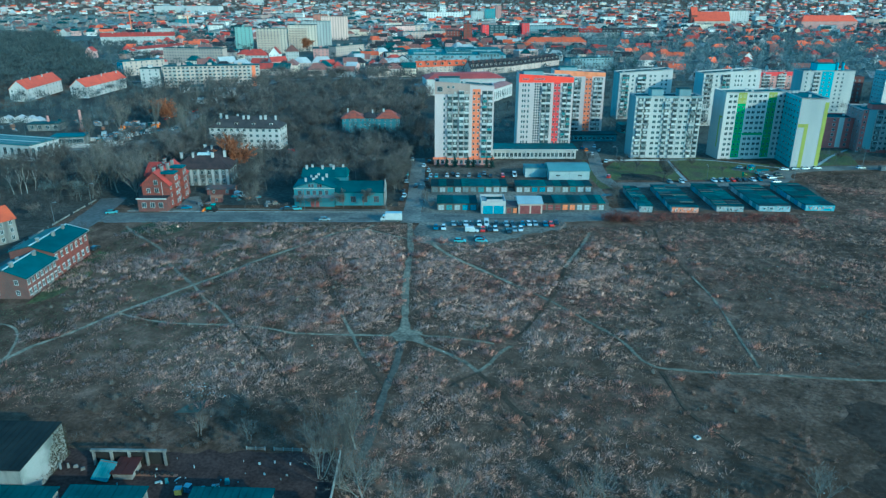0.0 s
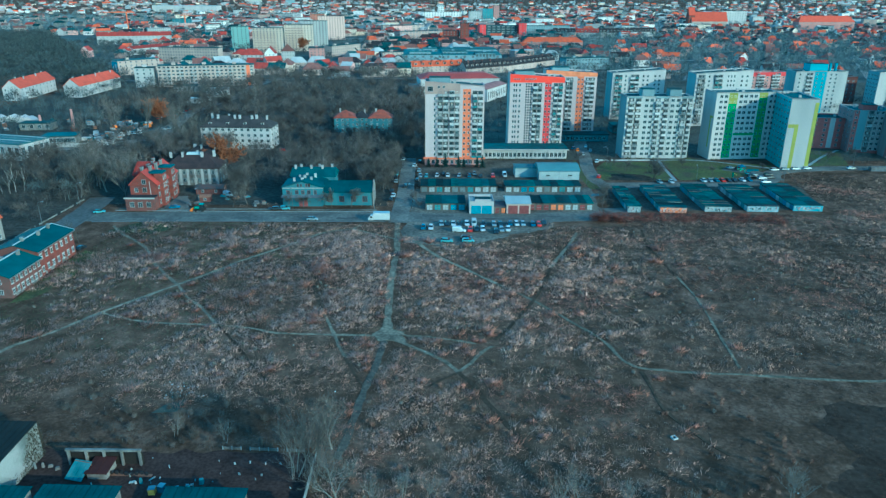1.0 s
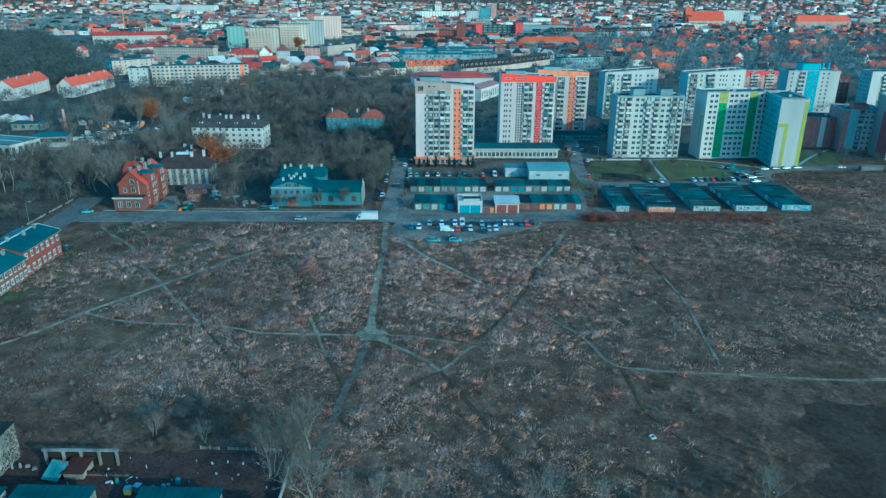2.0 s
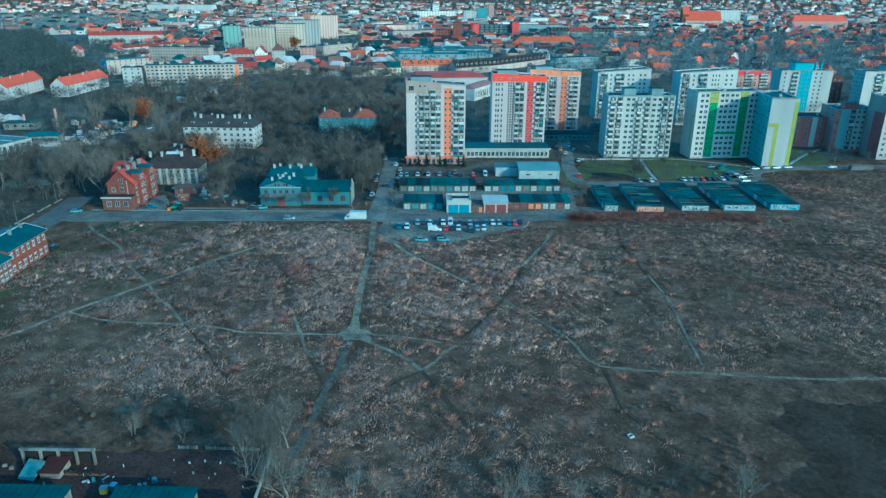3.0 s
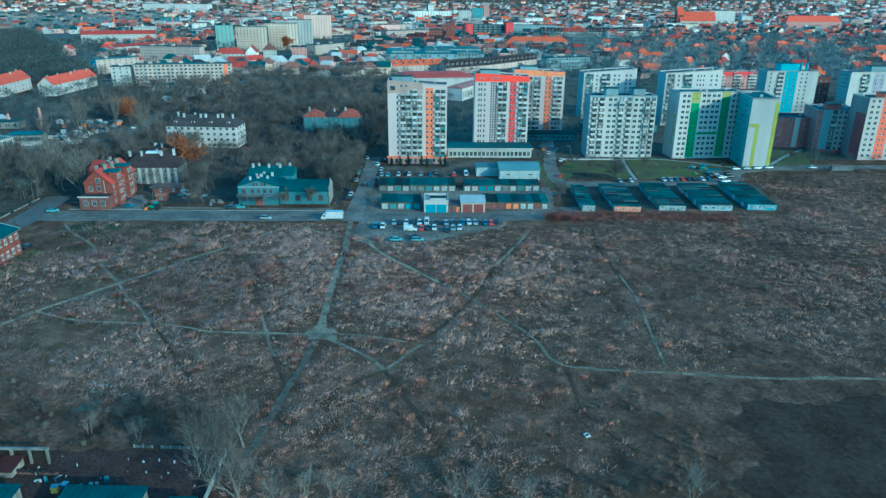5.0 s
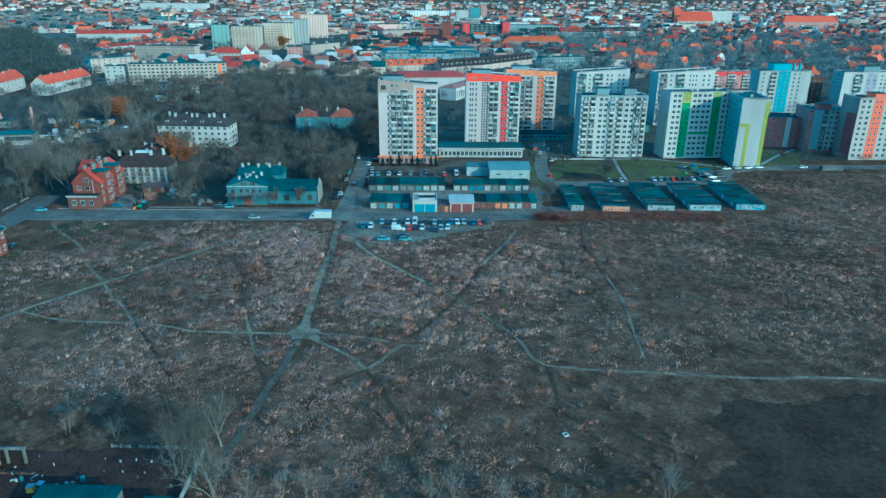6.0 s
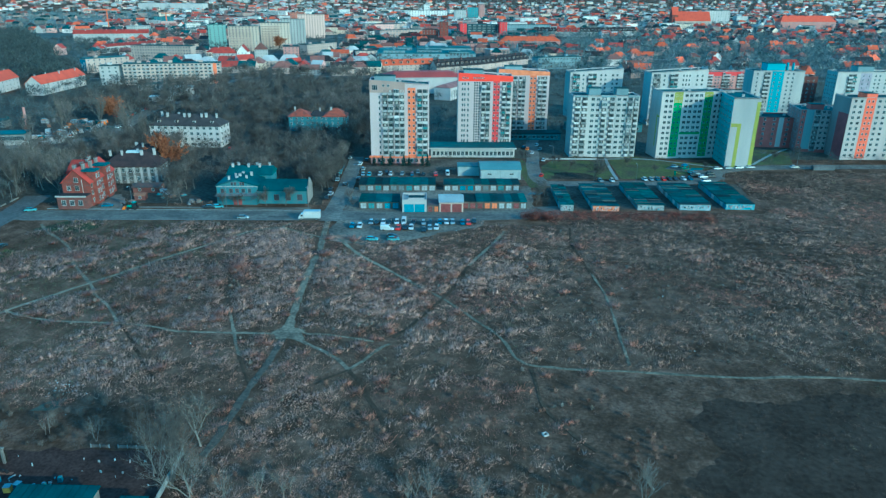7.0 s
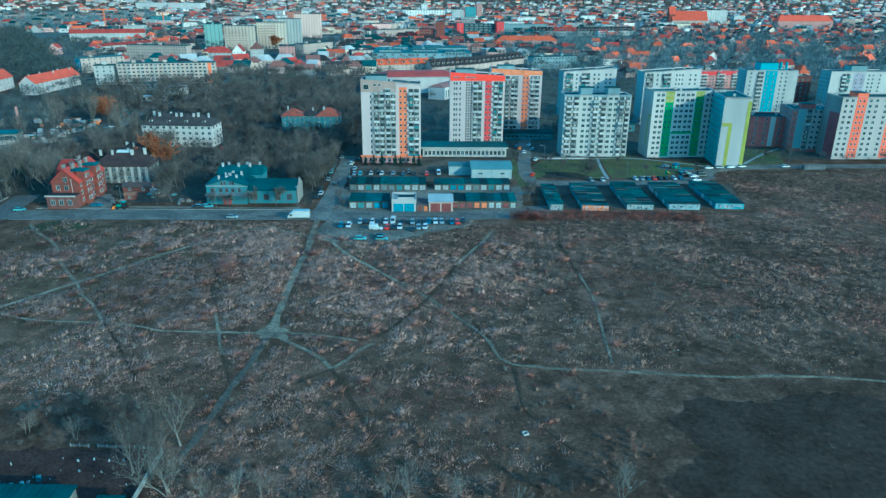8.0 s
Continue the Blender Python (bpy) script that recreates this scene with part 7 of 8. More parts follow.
for tx, ty, th, bays in ((-282, 975, 33, 6), (-248, 1016, 36, 5)):
    b = block(tx, ty, 8, 40, 14, th, WARMCREAM, TAR, "cream tower block with brown balcony rows", 11, 9, 3)
    for k in range(int(th / 3.4) - 1):
        piece("parapet", cached(("balrow", bays), lambda: shape("parapet", [box(1.5, 4.4 * bays + 5, -0.9, -0.02, 0, 1.0)], BEIGE)), b, 0, 0, 3.4 * k + 3.2)
block(-234, 1075, 8, 36, 14, 39, PALE, TAR, "tall white slab tower block", 13, 8, 3)
block(-250, 1270, 6, 46, 15, 40, surf("pink_cream_plaster", (0.52, 0.36, 0.30), (0.43, 0.30, 0.26), 0.12, streak=True), TAR, "pink and cream tower block", 12, 10, 3)
block(-274, 1320, 8, 26, 15, 42, surf("peach_plaster", (0.42, 0.17, 0.12), None, 0.2), TAR, "peach painted tall tower block", 10, 5)
block(-186, 886, 12, 19, 30, 13.5, PINKW, TAR, "pink brick tenement on the corner", 4, 4, 6)
block(-165, 930, 60, 60, 13, 13, CREAM, TAR, "row of cream tenements along the street", 4, 14)
house(-93, 698, 22, 50, 12, 6.5, 13.0, CREAM, SLATE, "cream tenement row with dark mansard roof", "tenement", 3, 12, 0, 5, dormers=9, fine=False)
house(-45, 722, 22, 56, 12, 8.5, 13.5, CREAM, TILE, "cream tenement row with bright orange roof", "tenement", 3, 12, 0, 4, dormers=7, fine=False)
house(10, 722, 40, 58, 12, 7.0, 14, CREAM, SLATE, "cream tenement row with dark mansard roof", "tenement", 3, 12, 0, 5, dormers=9, fine=False)
house(54, 762, 52, 100, 12, 6.5, 13.0, CREAM, SLATE, "cream tenement row with dark mansard roof", "tenement", 3, 14, 0, 6, dormers=12, fine=False)


def sports_hall():
    b = thing("sports_hall", -28, 574, 10, "white sports hall with a hipped red roof", "hall")
    piece("wall", shape("wall", [box(0, 66, 0, 30, 0, 13.0)], WHITE), b)
    piece("roof", shape("roof", [taper(-0.5, 66.5, -0.5, 30.5, 13.0, 8, 56, 9, 21, 16.6)], surf("dull_red_sheet", (0.26, 0.045, 0.04), (0.20, 0.04, 0.036), 0.1)), b)
    piece("fascia", shape("fascia", [box(-0.55, 66.55, -0.6, -0.5, 12.6, 13.2)], PALE), b)
    piece("blue_end", shape("blue_end", [box(-8, -0.05, 1, 24, 0, 7)], TEALWALL), b)
    c = thing("sports_wing", 25.5, 541, 66, "white wing of the sports hall with tall windows", "hall")
    piece("wall", shape("wall", [box(0, 42, 0, 14, 0, 9.6)], WHITE), c)
    piece("roof", shape("roof", [taper(-0.4, 42.4, -0.4, 14.4, 9.6, 2, 40, 5, 9, 11.6)], surf("pale_maroon_sheet", (0.24, 0.12, 0.11), None, 0.2)), c)
    for i in range(10):
        window(c, 3 + i * 4.0, 0, 1.8, 0, 1.4, 5.6, 0, fine=False)
sports_hall()
block(-66, 850, 4, 120, 90, 9.5, GREYW, FACTORY, "sprawling factory halls under faded teal roofs", 2, 12, 0, "factory_hall", 3.0)
block(-20, 905, 4, 70, 40, 12, GREYW, FACTORY, "factory hall with a raised teal roof", 2, 6, 0, "factory_hall", 3.0)
for fx, fy, fw, fd, fh in ((-58, 858, 26, 16, 12.5), (-18, 872, 30, 20, 12.0), (22, 856, 24, 26, 11.5), (-44, 900, 18, 22, 13.0)):
    block(fx, fy, 4, fw, fd, fh, GREYW, FACTORY, "raised bay of the factory with a teal roof", 2, 6, 0, "factory_hall", 2.4)
block(-90, 851, 20, 26, 14, 12, CREAM, TAR, "cream corner house with flat roof", 4, 5, 2)
block(2.8, 1196, 4, 14, 14, 32, BRICK, TAR, "red brick tower building", 8, 2)
block(-26, 1200, 4, 26, 16, 20, BRICK, TAR, "red brick office building", 5, 5)
block(42, 1352, 8, 74, 22, 22, GLASS, TAR, "modern glazed office building", 5, 8, 0, "office_building", 6.0)
block(38, 1350, 8, 12, 22, 24, CRIMSON, TAR, "red clad end of the office building", 5, 1, 0, "office_building")
block(112, 1350, 8, 14, 26, 27, CRIMSON, TAR, "red clad tower of the office building", 6, 2, 0, "office_building")
house(98, 1082, 2, 90, 16, 11, 17, PINKW, TILE, "long building with bright orange roof", "school", 3, 18, 0, 4, hip=True, fine=False)
block(120, 779, 22, 54, 14, 12.5, GREYW, TAR, "grey school with rows of windows", 3, 14, 0, "school", 2.0)
block(40, 1010, 6, 34, 16, 11, PINKW, TAR, "orange painted workshop hall building", 2, 5, 0, "hall")
block(75, 930, 30, 30, 14, 9, BEIGE, SHEET, "ochre painted market hall building", 1, 5, 0, "hall", 3)
house(588, 1846, 8, 95, 26, 15, 37, CREAM, TILEDEEP, "brick church with orange tiled roof", "church", 2, 9, 0, 0, fine=False, ww=3.0, cat="church")
house(580, 1850, 8, 16, 16, 30, 48, BRICK, TILEDEEP, "square brick church tower with a steep roof", "church_tower", 4, 2, 0, 0, fine=False, cat="church")
block(690, 1930, 8, 70, 20, 38, WHITE, TAR, "white slab block behind the church", 9, 10)
house(821, 1770, 10, 150, 24, 18, 31, PINKW, TILEDEEP, "large cream school with red roof", "school", 3, 16, 0, 3, hip=True, fine=False, ww=2.5)
block(-105, 1270, 35, 90, 20, 14, BEIGE, TAR, "long grey and orange commercial building", 3, 14, 0, "commercial_building", 3)
block(-1236, 2871, 0, 260, 60, 26, WHITE, SHEET, "large white shopping centre far off", 1, 0, 0, "shopping_centre")
block(-640, 1590, 15, 40, 14, 22, TEALWALL, TAR, "small teal tower block", 6, 4)
block(-160, 1500, 20, 90, 22, 15, CREAM, TAR, "large cream hall behind the station", 3, 10, 0, "hall", 3)


def crane(x, y, h, rz):
    b = thing("tower_crane", x, y, rz, "orange tower crane over a building site", "crane")
    piece("mast", shape("mast", [box(-0.9, 0.9, -0.9, 0.9, 0, h)], ORANGE), b)
    piece("jib", shape("jib", [box(-44, 12, -0.6, 0.6, h, h + 1.4)], ORANGE), b)
    piece("counterweight", shape("counterweight", [box(8, 12, -1.2, 1.2, h - 2.5, h)], CONCRETE), b)
crane(-690, 1480, 38, 10)
crane(-600, 1560, 30, 160)

# ---- suburb of gabled houses, drawn street by street ----
rs = random.Random(17)
KEEP = [(120, 175, 770, 830), (98, 190, 1070, 1110), (580, 780, 1840, 1960), (815, 990, 1765, 1800), (245, 300, 615, 650), (40, 130, 1340, 1390), (-30, 20, 1190, 1220), (-70, 60, 840, 960), (-345, -170, 940, 1340), (-370, -275, 815, 870), (-345, -290, 680, 750), (-265, -145, 800, 1000), (-290, -150, 600, 690), (-440, -380, 900, 1020)]


STREETS = [(-600, 1290, 700, 1330), (-500, 1480, 900, 1560), (-700, 1760, 1300, 1900), (-900, 2150, 1500, 2300), (-160, 1000, -30, 1700), (60, 880, 250, 1500), (230, 700, 420, 1250), (420, 720, 760, 1500), (190, 905, 760, 960), (200, 1110, 900, 1180), (-450, 1100, -330, 1900), (330, 1250, 620, 2200), (-30, 1700, 120, 2500), (800, 1250, 1250, 2300)]
for ax, ay, bx, by in STREETS:
    strip("street", [(ax, ay), ((ax * 2 + bx) / 3 + 6, (ay * 2 + by) / 3), ((ax + 2 * bx) / 3 - 6, (ay + 2 * by) / 3), (bx, by)], 11, surf("pale_street", (0.27, 0.25, 0.225), (0.18, 0.17, 0.155), 0.03, 0.95, fine=0.2, speck=0.3), "pale town street between the houses", "road", 0.05, 0.02)
strip("railway_bed", [(-128, 1100), (-116, 1300), (-102, 1720), (-66, 2250), (-35, 2680)], 34, surf("railway_gravel", (0.215, 0.195, 0.175), (0.14, 0.13, 0.12), 0.02, 0.95, fine=0.2, speck=0.4), "pale gravel railway bed through the town", "railway", 0.04, 0.1)


def off_street(x, y, m=13):
    for ax, ay, bx, by in STREETS + [(-125, 1100, -35, 2680)]:
        k = max(0.0, min(1.0, ((x - ax) * (bx - ax) + (y - ay) * (by - ay)) / ((bx - ax) ** 2 + (by - ay) ** 2)))
        if math.hypot(x - ax - k * (bx - ax), y - ay - k * (by - ay)) < m:
            return False
    return True


def free(x, y, m=14):
    if not off_street(x + 7, y + 5):
        return False
    return not any(a - m < x < b + m and c - m < y < d + m for a, b, c, d in KEEP)


def suburb(n, x0, x1, y0, y1, roofs, walls, near, sizes, single=True, label=""):
    """Houses set at random: each a thing where it can be told apart, else one joined mass of walls and roofs."""
    spots, tries = [], 0
    v, f, k = [], [], []
    mats = list(dict.fromkeys(walls + roofs))
    while len(spots) < n and tries < n * 60:
        tries += 1
        x, y = rs.uniform(x0, x1), rs.uniform(y0, y1)
        if not free(x, y) or any(abs(x - p) < near and abs(y - q) < near for p, q in spots):
            continue
        spots.append((x, y))
        w, d = rs.uniform(*sizes), rs.uniform(9, 13)
        ev = rs.uniform(5, 8.5)
        tl, wl2 = rs.choice(roofs), rs.choice(walls)
        rz, rid, hip = rs.choice((2, 2, 12, -10, 40, 95)), ev + rs.uniform(4.0, 6.0), rs.random() < 0.5
        if single:
            words = {TILE: "orange tiled", TILERED: "red tiled", TILEBROWN: "brown tiled", SLATE: "dark slate", TAR: "dark sheet"}[tl]
            house(x, y, rz, w, d, ev, rid, wl2, tl, f"detached house with a steep {words} roof", "house", 2, 3, 0, 1, hip=hip, fine=False, group="houses of the suburb")
            continue
        m, o = pose(x, y, hill(x, y), 0, 0, rz), len(v)
        i = d / 2 if hip else -0.4
        pts = [(0, 0, -2), (w, 0, -2), (w, d, -2), (0, d, -2), (0, 0, ev), (w, 0, ev), (w, d, ev), (0, d, ev), (-0.4, -0.4, ev - 0.2), (w + 0.4, -0.4, ev - 0.2), (w + 0.4, d + 0.4, ev - 0.2), (-0.4, d + 0.4, ev - 0.2), (i, d / 2, rid), (w - i, d / 2, rid)]
        v += [tuple(m @ Vector(q)) for q in pts]
        for q, mt in (((0, 1, 5, 4), wl2), ((1, 2, 6, 5), wl2), ((2, 3, 7, 6), wl2), ((3, 0, 4, 7), wl2), ((8, 9, 13, 12), tl), ((10, 11, 12, 13), tl), ((9, 10, 13), tl if hip else wl2), ((11, 8, 12), tl if hip else wl2)):
            f.append(tuple(o + j for j in q))
            k.append(mats.index(mt))
        nw = int(w / 3)
        for fl in (0.25, 0.62):
            for j in range(nw):
                cx, o2 = w * (j + 0.5) / nw, len(v)
                v += [tuple(m @ Vector(q)) for q in ((cx - 0.6, -0.06, ev * fl), (cx + 0.6, -0.06, ev * fl), (cx + 0.6, -0.06, ev * fl + 1.4), (cx - 0.6, -0.06, ev * fl + 1.4))]
                f.append((o2, o2 + 1, o2 + 2, o2 + 3))
                k.append(len(mats))
    if not single:
        tagged(new("distant_houses", mesh_of("distant_houses", v, f, mats + [FARGLASS], k)), label, "houses", "", "stuff")


LIGHT = [CHALK, STONEW, PALE, BUTTER, CREAM, ROSE, BEIGE]
suburb(84, 190, 660, 690, 1150, [TILE, TILE, TILE, TILERED, TILEBROWN, SLATE], LIGHT, 20, (12, 21))
suburb(190, 300, 1050, 1150, 1550, [TILE, TILERED, TILEBROWN, SLATE, SLATE], LIGHT, 20, (10, 20), False, "distant gabled houses with orange and brown roofs")
suburb(760, 200, 1900, 1550, 2600, [TILE, TILERED, TILEBROWN, SLATE, SLATE, TAR, ASHROOF], LIGHT, 22, (11, 26), False, "far houses of the town with red and grey roofs")
suburb(150, -170, 190, 880, 1400, [TILE, TILERED, SLATE, TAR, ASHROOF, TILEBROWN, SLATE, TAR], LIGHT, 18, (11, 24), False, "distant town houses with dark and red roofs")
suburb(720, -800, 250, 1350, 2500, [TILERED, TILEBROWN, SLATE, TAR, ASHROOF, TILEBROWN, TAR, SLATE, TILE], LIGHT, 20, (11, 28), False, "far town houses with dark and red roofs")
suburb(46, -470, -345, 880, 1350, [TILERED, TILEBROWN, SLATE, TAR, TILE], [BEIGE, CREAM, PALE, ROSE, BUTTER], 20, (11, 22), False, "distant town houses among trees")
suburb(60, -345, -60, 700, 940, [TILERED, TILEBROWN, SLATE, TAR, ASHROOF], [BEIGE, CREAM, PALE, ROSE, BUTTER], 20, (11, 22), False, "town houses behind the park")
suburb(150, -1500, -420, 1310, 2300, [TILERED, TILEBROWN, TILEBROWN, SLATE, TAR, TAR], [BEIGE, CREAM, PALE, STONEW, ROSE], 26, (12, 30), False, "far town houses beyond the wood")

suburb(980, -1900, 2500, 2500, 3800, [TILE, TILERED, ASHROOF, SLATE, ASHROOF, TILEBROWN], LIGHT, 30, (14, 36), False, "houses on the far edge of the town")


def town_block(n, x0, x1, y0, y1, hmin, hmax):
    for i in range(n):
        x, y = rs.uniform(x0, x1), rs.uniform(y0, y1)
        if free(x, y):
            block(x, y, rs.choice((2, 12, 30, -10)), rs.uniform(16, 46), 13, rs.uniform(hmin, hmax), rs.choice((CHALK, CHALK, PALE, BUTTER, ROSE, BEIGE)), rs.choice((TAR, ASHROOF, CONCRETE, TILERED)), "pale town building with a flat roof", 5, 11)


town_block(70, -600, 320, 1250, 2400, 9, 19)
town_block(24, 200, 1500, 1500, 2400, 8, 15)
block(-117, 2242, 6, 120, 30, 24, CHALK, TAR, "large white public building far off", 5, 14, 0, "public_building", 3)
block(-70, 2262, 6, 18, 18, 42, CHALK, TAR, "white tower of the far public building", 7, 3, 0, "public_building", 3)
block(26, 2094, 8, 34, 18, 30, PALE, TAR, "pale office block far off", 8, 5)
block(66, 2130, 8, 30, 18, 36, surf("teal_glazing", (0.10, 0.24, 0.27), None, 0.1, 0.3), TAR, "teal glazed office block far off", 9, 4)
block(100, 2180, 8, 16, 18, 44, PINKW, TAR, "slim pink tower block far off", 11, 2)
block(122, 1417, 6, 96, 16, 20, GREYW, TAR, "long grey tenement with rows of windows", 4, 20)
# paler than the nearer town ground: haze is put into its colour
pad("far_town_ground", [(-1500, 1700), (1500, 1700), (2300, 2860), (-2000, 2860)], surf("haze_pale_ground", (0.165, 0.175, 0.165), (0.095, 0.105, 0.10), 0.01, 0.95, fine=0.05, speck=0.4, spec=0.1), "gardens and yards of the far town, paled for haze", "ground", 0.02)
for cx, cy, cz in ((180, 1385, -6), (224, 1378, -2), (268, 1380, 8), (312, 1392, 18), (352, 1412, 30)):
    house(cx, cy, cz, 42, 13, 10, 17, PALE, SLATE if cz != -2 else TILERED, "pale tenement of a curved row with dormers", "tenement", 3, 10, 0, 3, dormers=6, fine=False)
block(-1044, 3551, 10, 60, 30, 45, PALE, TAR, "pale slab block on the far edge of town", 12, 6)
block(-877, 3608, 10, 44, 30, 74, GREYW, TAR, "tall grey tower on the far edge of town", 16, 4)
town_block(12, -900, -400, 1300, 2200, 8, 20)
town_block(40, -900, 1700, 1900, 3000, 10, 22)
# sheds and yards left of the park
WORKS = block(-252.1, 339.9, -14, 40, 18.8, 7.8, PALE, surf("pale_teal_roof", (0.075, 0.135, 0.140), (0.045, 0.100, 0.106), 0.1, 0.7, spec=0.08), "low pale warehouse with a teal sheet roof", 1, 9, 5, "warehouse", 2.2)
for i in range(4):
    piece("roof_seam", shape("roof_seam", [box(-0.3, 40.3, -0.12, 0.12, 0, 0.3)], PALE if i % 2 else DARKCON), WORKS, 0, 2.0 + i * 4.9, 8.3)
block(-224, 366, 12, 17, 11, 4.6, STONEW, TEALROOF, "low teal painted warehouse building", 1, 9, 0, "warehouse", 2)
block(-262, 408, 8, 18, 9, 4, STONEW, TAR, "small grey shed in the works yard", 1, 4, 0, "warehouse", 2)
for tx, ty in ((-297, 434), (-289, 436), (-281, 434), (-274, 430)):
    t = thing("storage_tent", tx, ty, 10, "white storage tent in the works yard", "tent", "tents of the works yard")
    piece("cover", shape("cover", [taper(0, 6.5, 0, 8, 2.2, 2.9, 3.6, 0.2, 7.8, 4.0)], WHITE), t)
    piece("side", shape("side", [box(0.1, 6.4, 0.1, 7.9, 0, 2.2)], PALE), t)
block(-236, 579, 8, 18, 10, 5, PALE, TAR, "small white pavilion among trees", 1, 5, 0, "pavilion", 2)
block(-199, 553, 10, 17, 10, 6, WHITE, SHEET, "small white pavilion among trees", 1, 4, 0, "pavilion", 2)
block(-203, 519, 12, 18, 7, 3.4, WHITE, SHEET, "low white shed beside the town road", 1, 4, 0, "pavilion", 2)
strip("road", [(-330, 330), (-250, 342), (-203, 362), (-177, 386), (-176, 425), (-184, 485), (-176, 560), (-180, 640), (-150, 800), (-120, 1000), (-40, 1300)], 9, ASPHALT, "curving town road with parked cars", "road", 0.06, 0.03)
strip("road", [(-330, 655), (-250, 660), (-190, 672), (-120, 690), (0, 700), (130, 760), (230, 790)], 9, ASPHALT, "town road before the tenement rows", "road", 0.065, 0.03)
for i in range(14):
    park(-196 + (i % 2) * 7 + rj.uniform(-0.5, 0.5), 452 + i * 2.9, 100, rc.choice(("white", "silver", "teal", "dark", "red")))
for i in range(10):
    park(-190 + i * 1.9, 400 + i * 2.2 + rj.uniform(-2, 2), 50, rc.choice(("white", "silver", "teal", "blue")), z=0.06)
for x, y, h in ((-229, 408.6, 13), (-254, 416.7, 8)):
    c = thing("chimney_stack", x, y, 0, "slim brick chimney stack in the works yard", "chimney")
    piece("shaft", limbs_mesh("shaft", [(Vector((0, 0, 0)), Vector((0, 0, h)), 0.9, 0.7)], [PINKW], 8), c)
    piece("chimney_base", shape("chimney_base", [box(-1.3, 1.3, -1.3, 1.3, 0, 2.4)], BRICKDARK), c)


def yard_wall(pts):
    """Pale concrete wall panels along the lane."""
    for (ax, ay), (bx, by) in zip(pts, pts[1:]):
        ln = math.hypot(bx - ax, by - ay)
        w = thing("yard_wall", ax, ay, math.degrees(math.atan2(by - ay, bx - ax)), "pale concrete panel wall along the lane", "wall", "walls of the works yard")
        n = max(1, int(ln / 3))
        panel = shape("panel", [box(0.05, ln / n - 0.05, -0.08, 0.08, 0, 2.1), box(-0.05, 0.05, -0.14, 0.14, 0, 2.3)], PALE)
        for i in range(n):
            piece("panel", panel, w, i * ln / n)


rb = random.Random(71)
for i in range(22):
    bx, by = rb.choice(((-98, 262), (-88, 270), (-76, 262), (-112, 270), (-69, 256)))
    bx, by = bx + rb.uniform(-5, 5), by + rb.uniform(-4, 4)
    w, h = rb.uniform(0.6, 1.8), rb.uniform(0.4, 1.1)
    c = thing("junk_crate", bx, by, rb.uniform(0, 180), "small weathered crate of junk behind the houses", "scrap")
    piece("body", shape("body", [taper(0, w * 1.6, 0, w, 0, 0.2, w * 1.3, 0.15, w - 0.2, h)], rb.choice((RUST, SOOTWALL, DARKCON, TEALWALL, DARKCON))), c)
    piece("cover", shape("cover", [box(0.1, w * 0.9, 0.05, w * 0.8, h, h + 0.08)], rb.choice((TEALROOF, DARKCON, RUST))), c)


yard_wall([(-214, 362), (-204, 363.3), (-194, 365), (-186.5, 373)])
yard_wall([(-189.5, 407), (-189, 420), (-192, 432)])
ry = random.Random(33)
HEAPS = [PAINTS["white"], PALE, PALE, STONEW, TEALROOF, PAINTS["orange"], DARKCON, DARKCON, RUST, SHEET]
for i in range(84):
    q = ry.random()
    hx, hy = (ry.uniform(-212, -189), ry.uniform(378, 436)) if i < 64 else (ry.uniform(-285, -214), ry.uniform(405, 440))
    w, d, h = ry.uniform(1.2, 4.8), ry.uniform(1.2, 2.6), ry.uniform(0.6, 2.6)
    c = thing("storage_crate", hx, hy, ry.uniform(0, 180), "weathered crate of scrap in the works yard", "scrap")
    piece("body", shape("body", [taper(0, w, 0, d, 0, 0.1, w - 0.15 - 0.3 * q, 0.1, d - 0.2 * q, h)], ry.choice(HEAPS)), c)
    piece("lid", shape("lid", [box(-0.05, w * 0.55, -0.05, d + 0.05, h, h + 0.12)], ry.choice(HEAPS)), c)
for x, y, s in ((-193.5, 384, 1.25), (-181, 401.8, 1.3), (-137.6, 362, 1.1), (-150, 372, 1.2), (-205, 372, 0.9), (-146, 360, 1.0), (-163, 395, 1.1), (-186, 480, 1.1)):
    t = set_tree(POPLAR[rt.randrange(2)], used, x, y, s, rt.uniform(0, 360))
    t.scale = (s * 0.75, s * 0.75, s * 1.05)


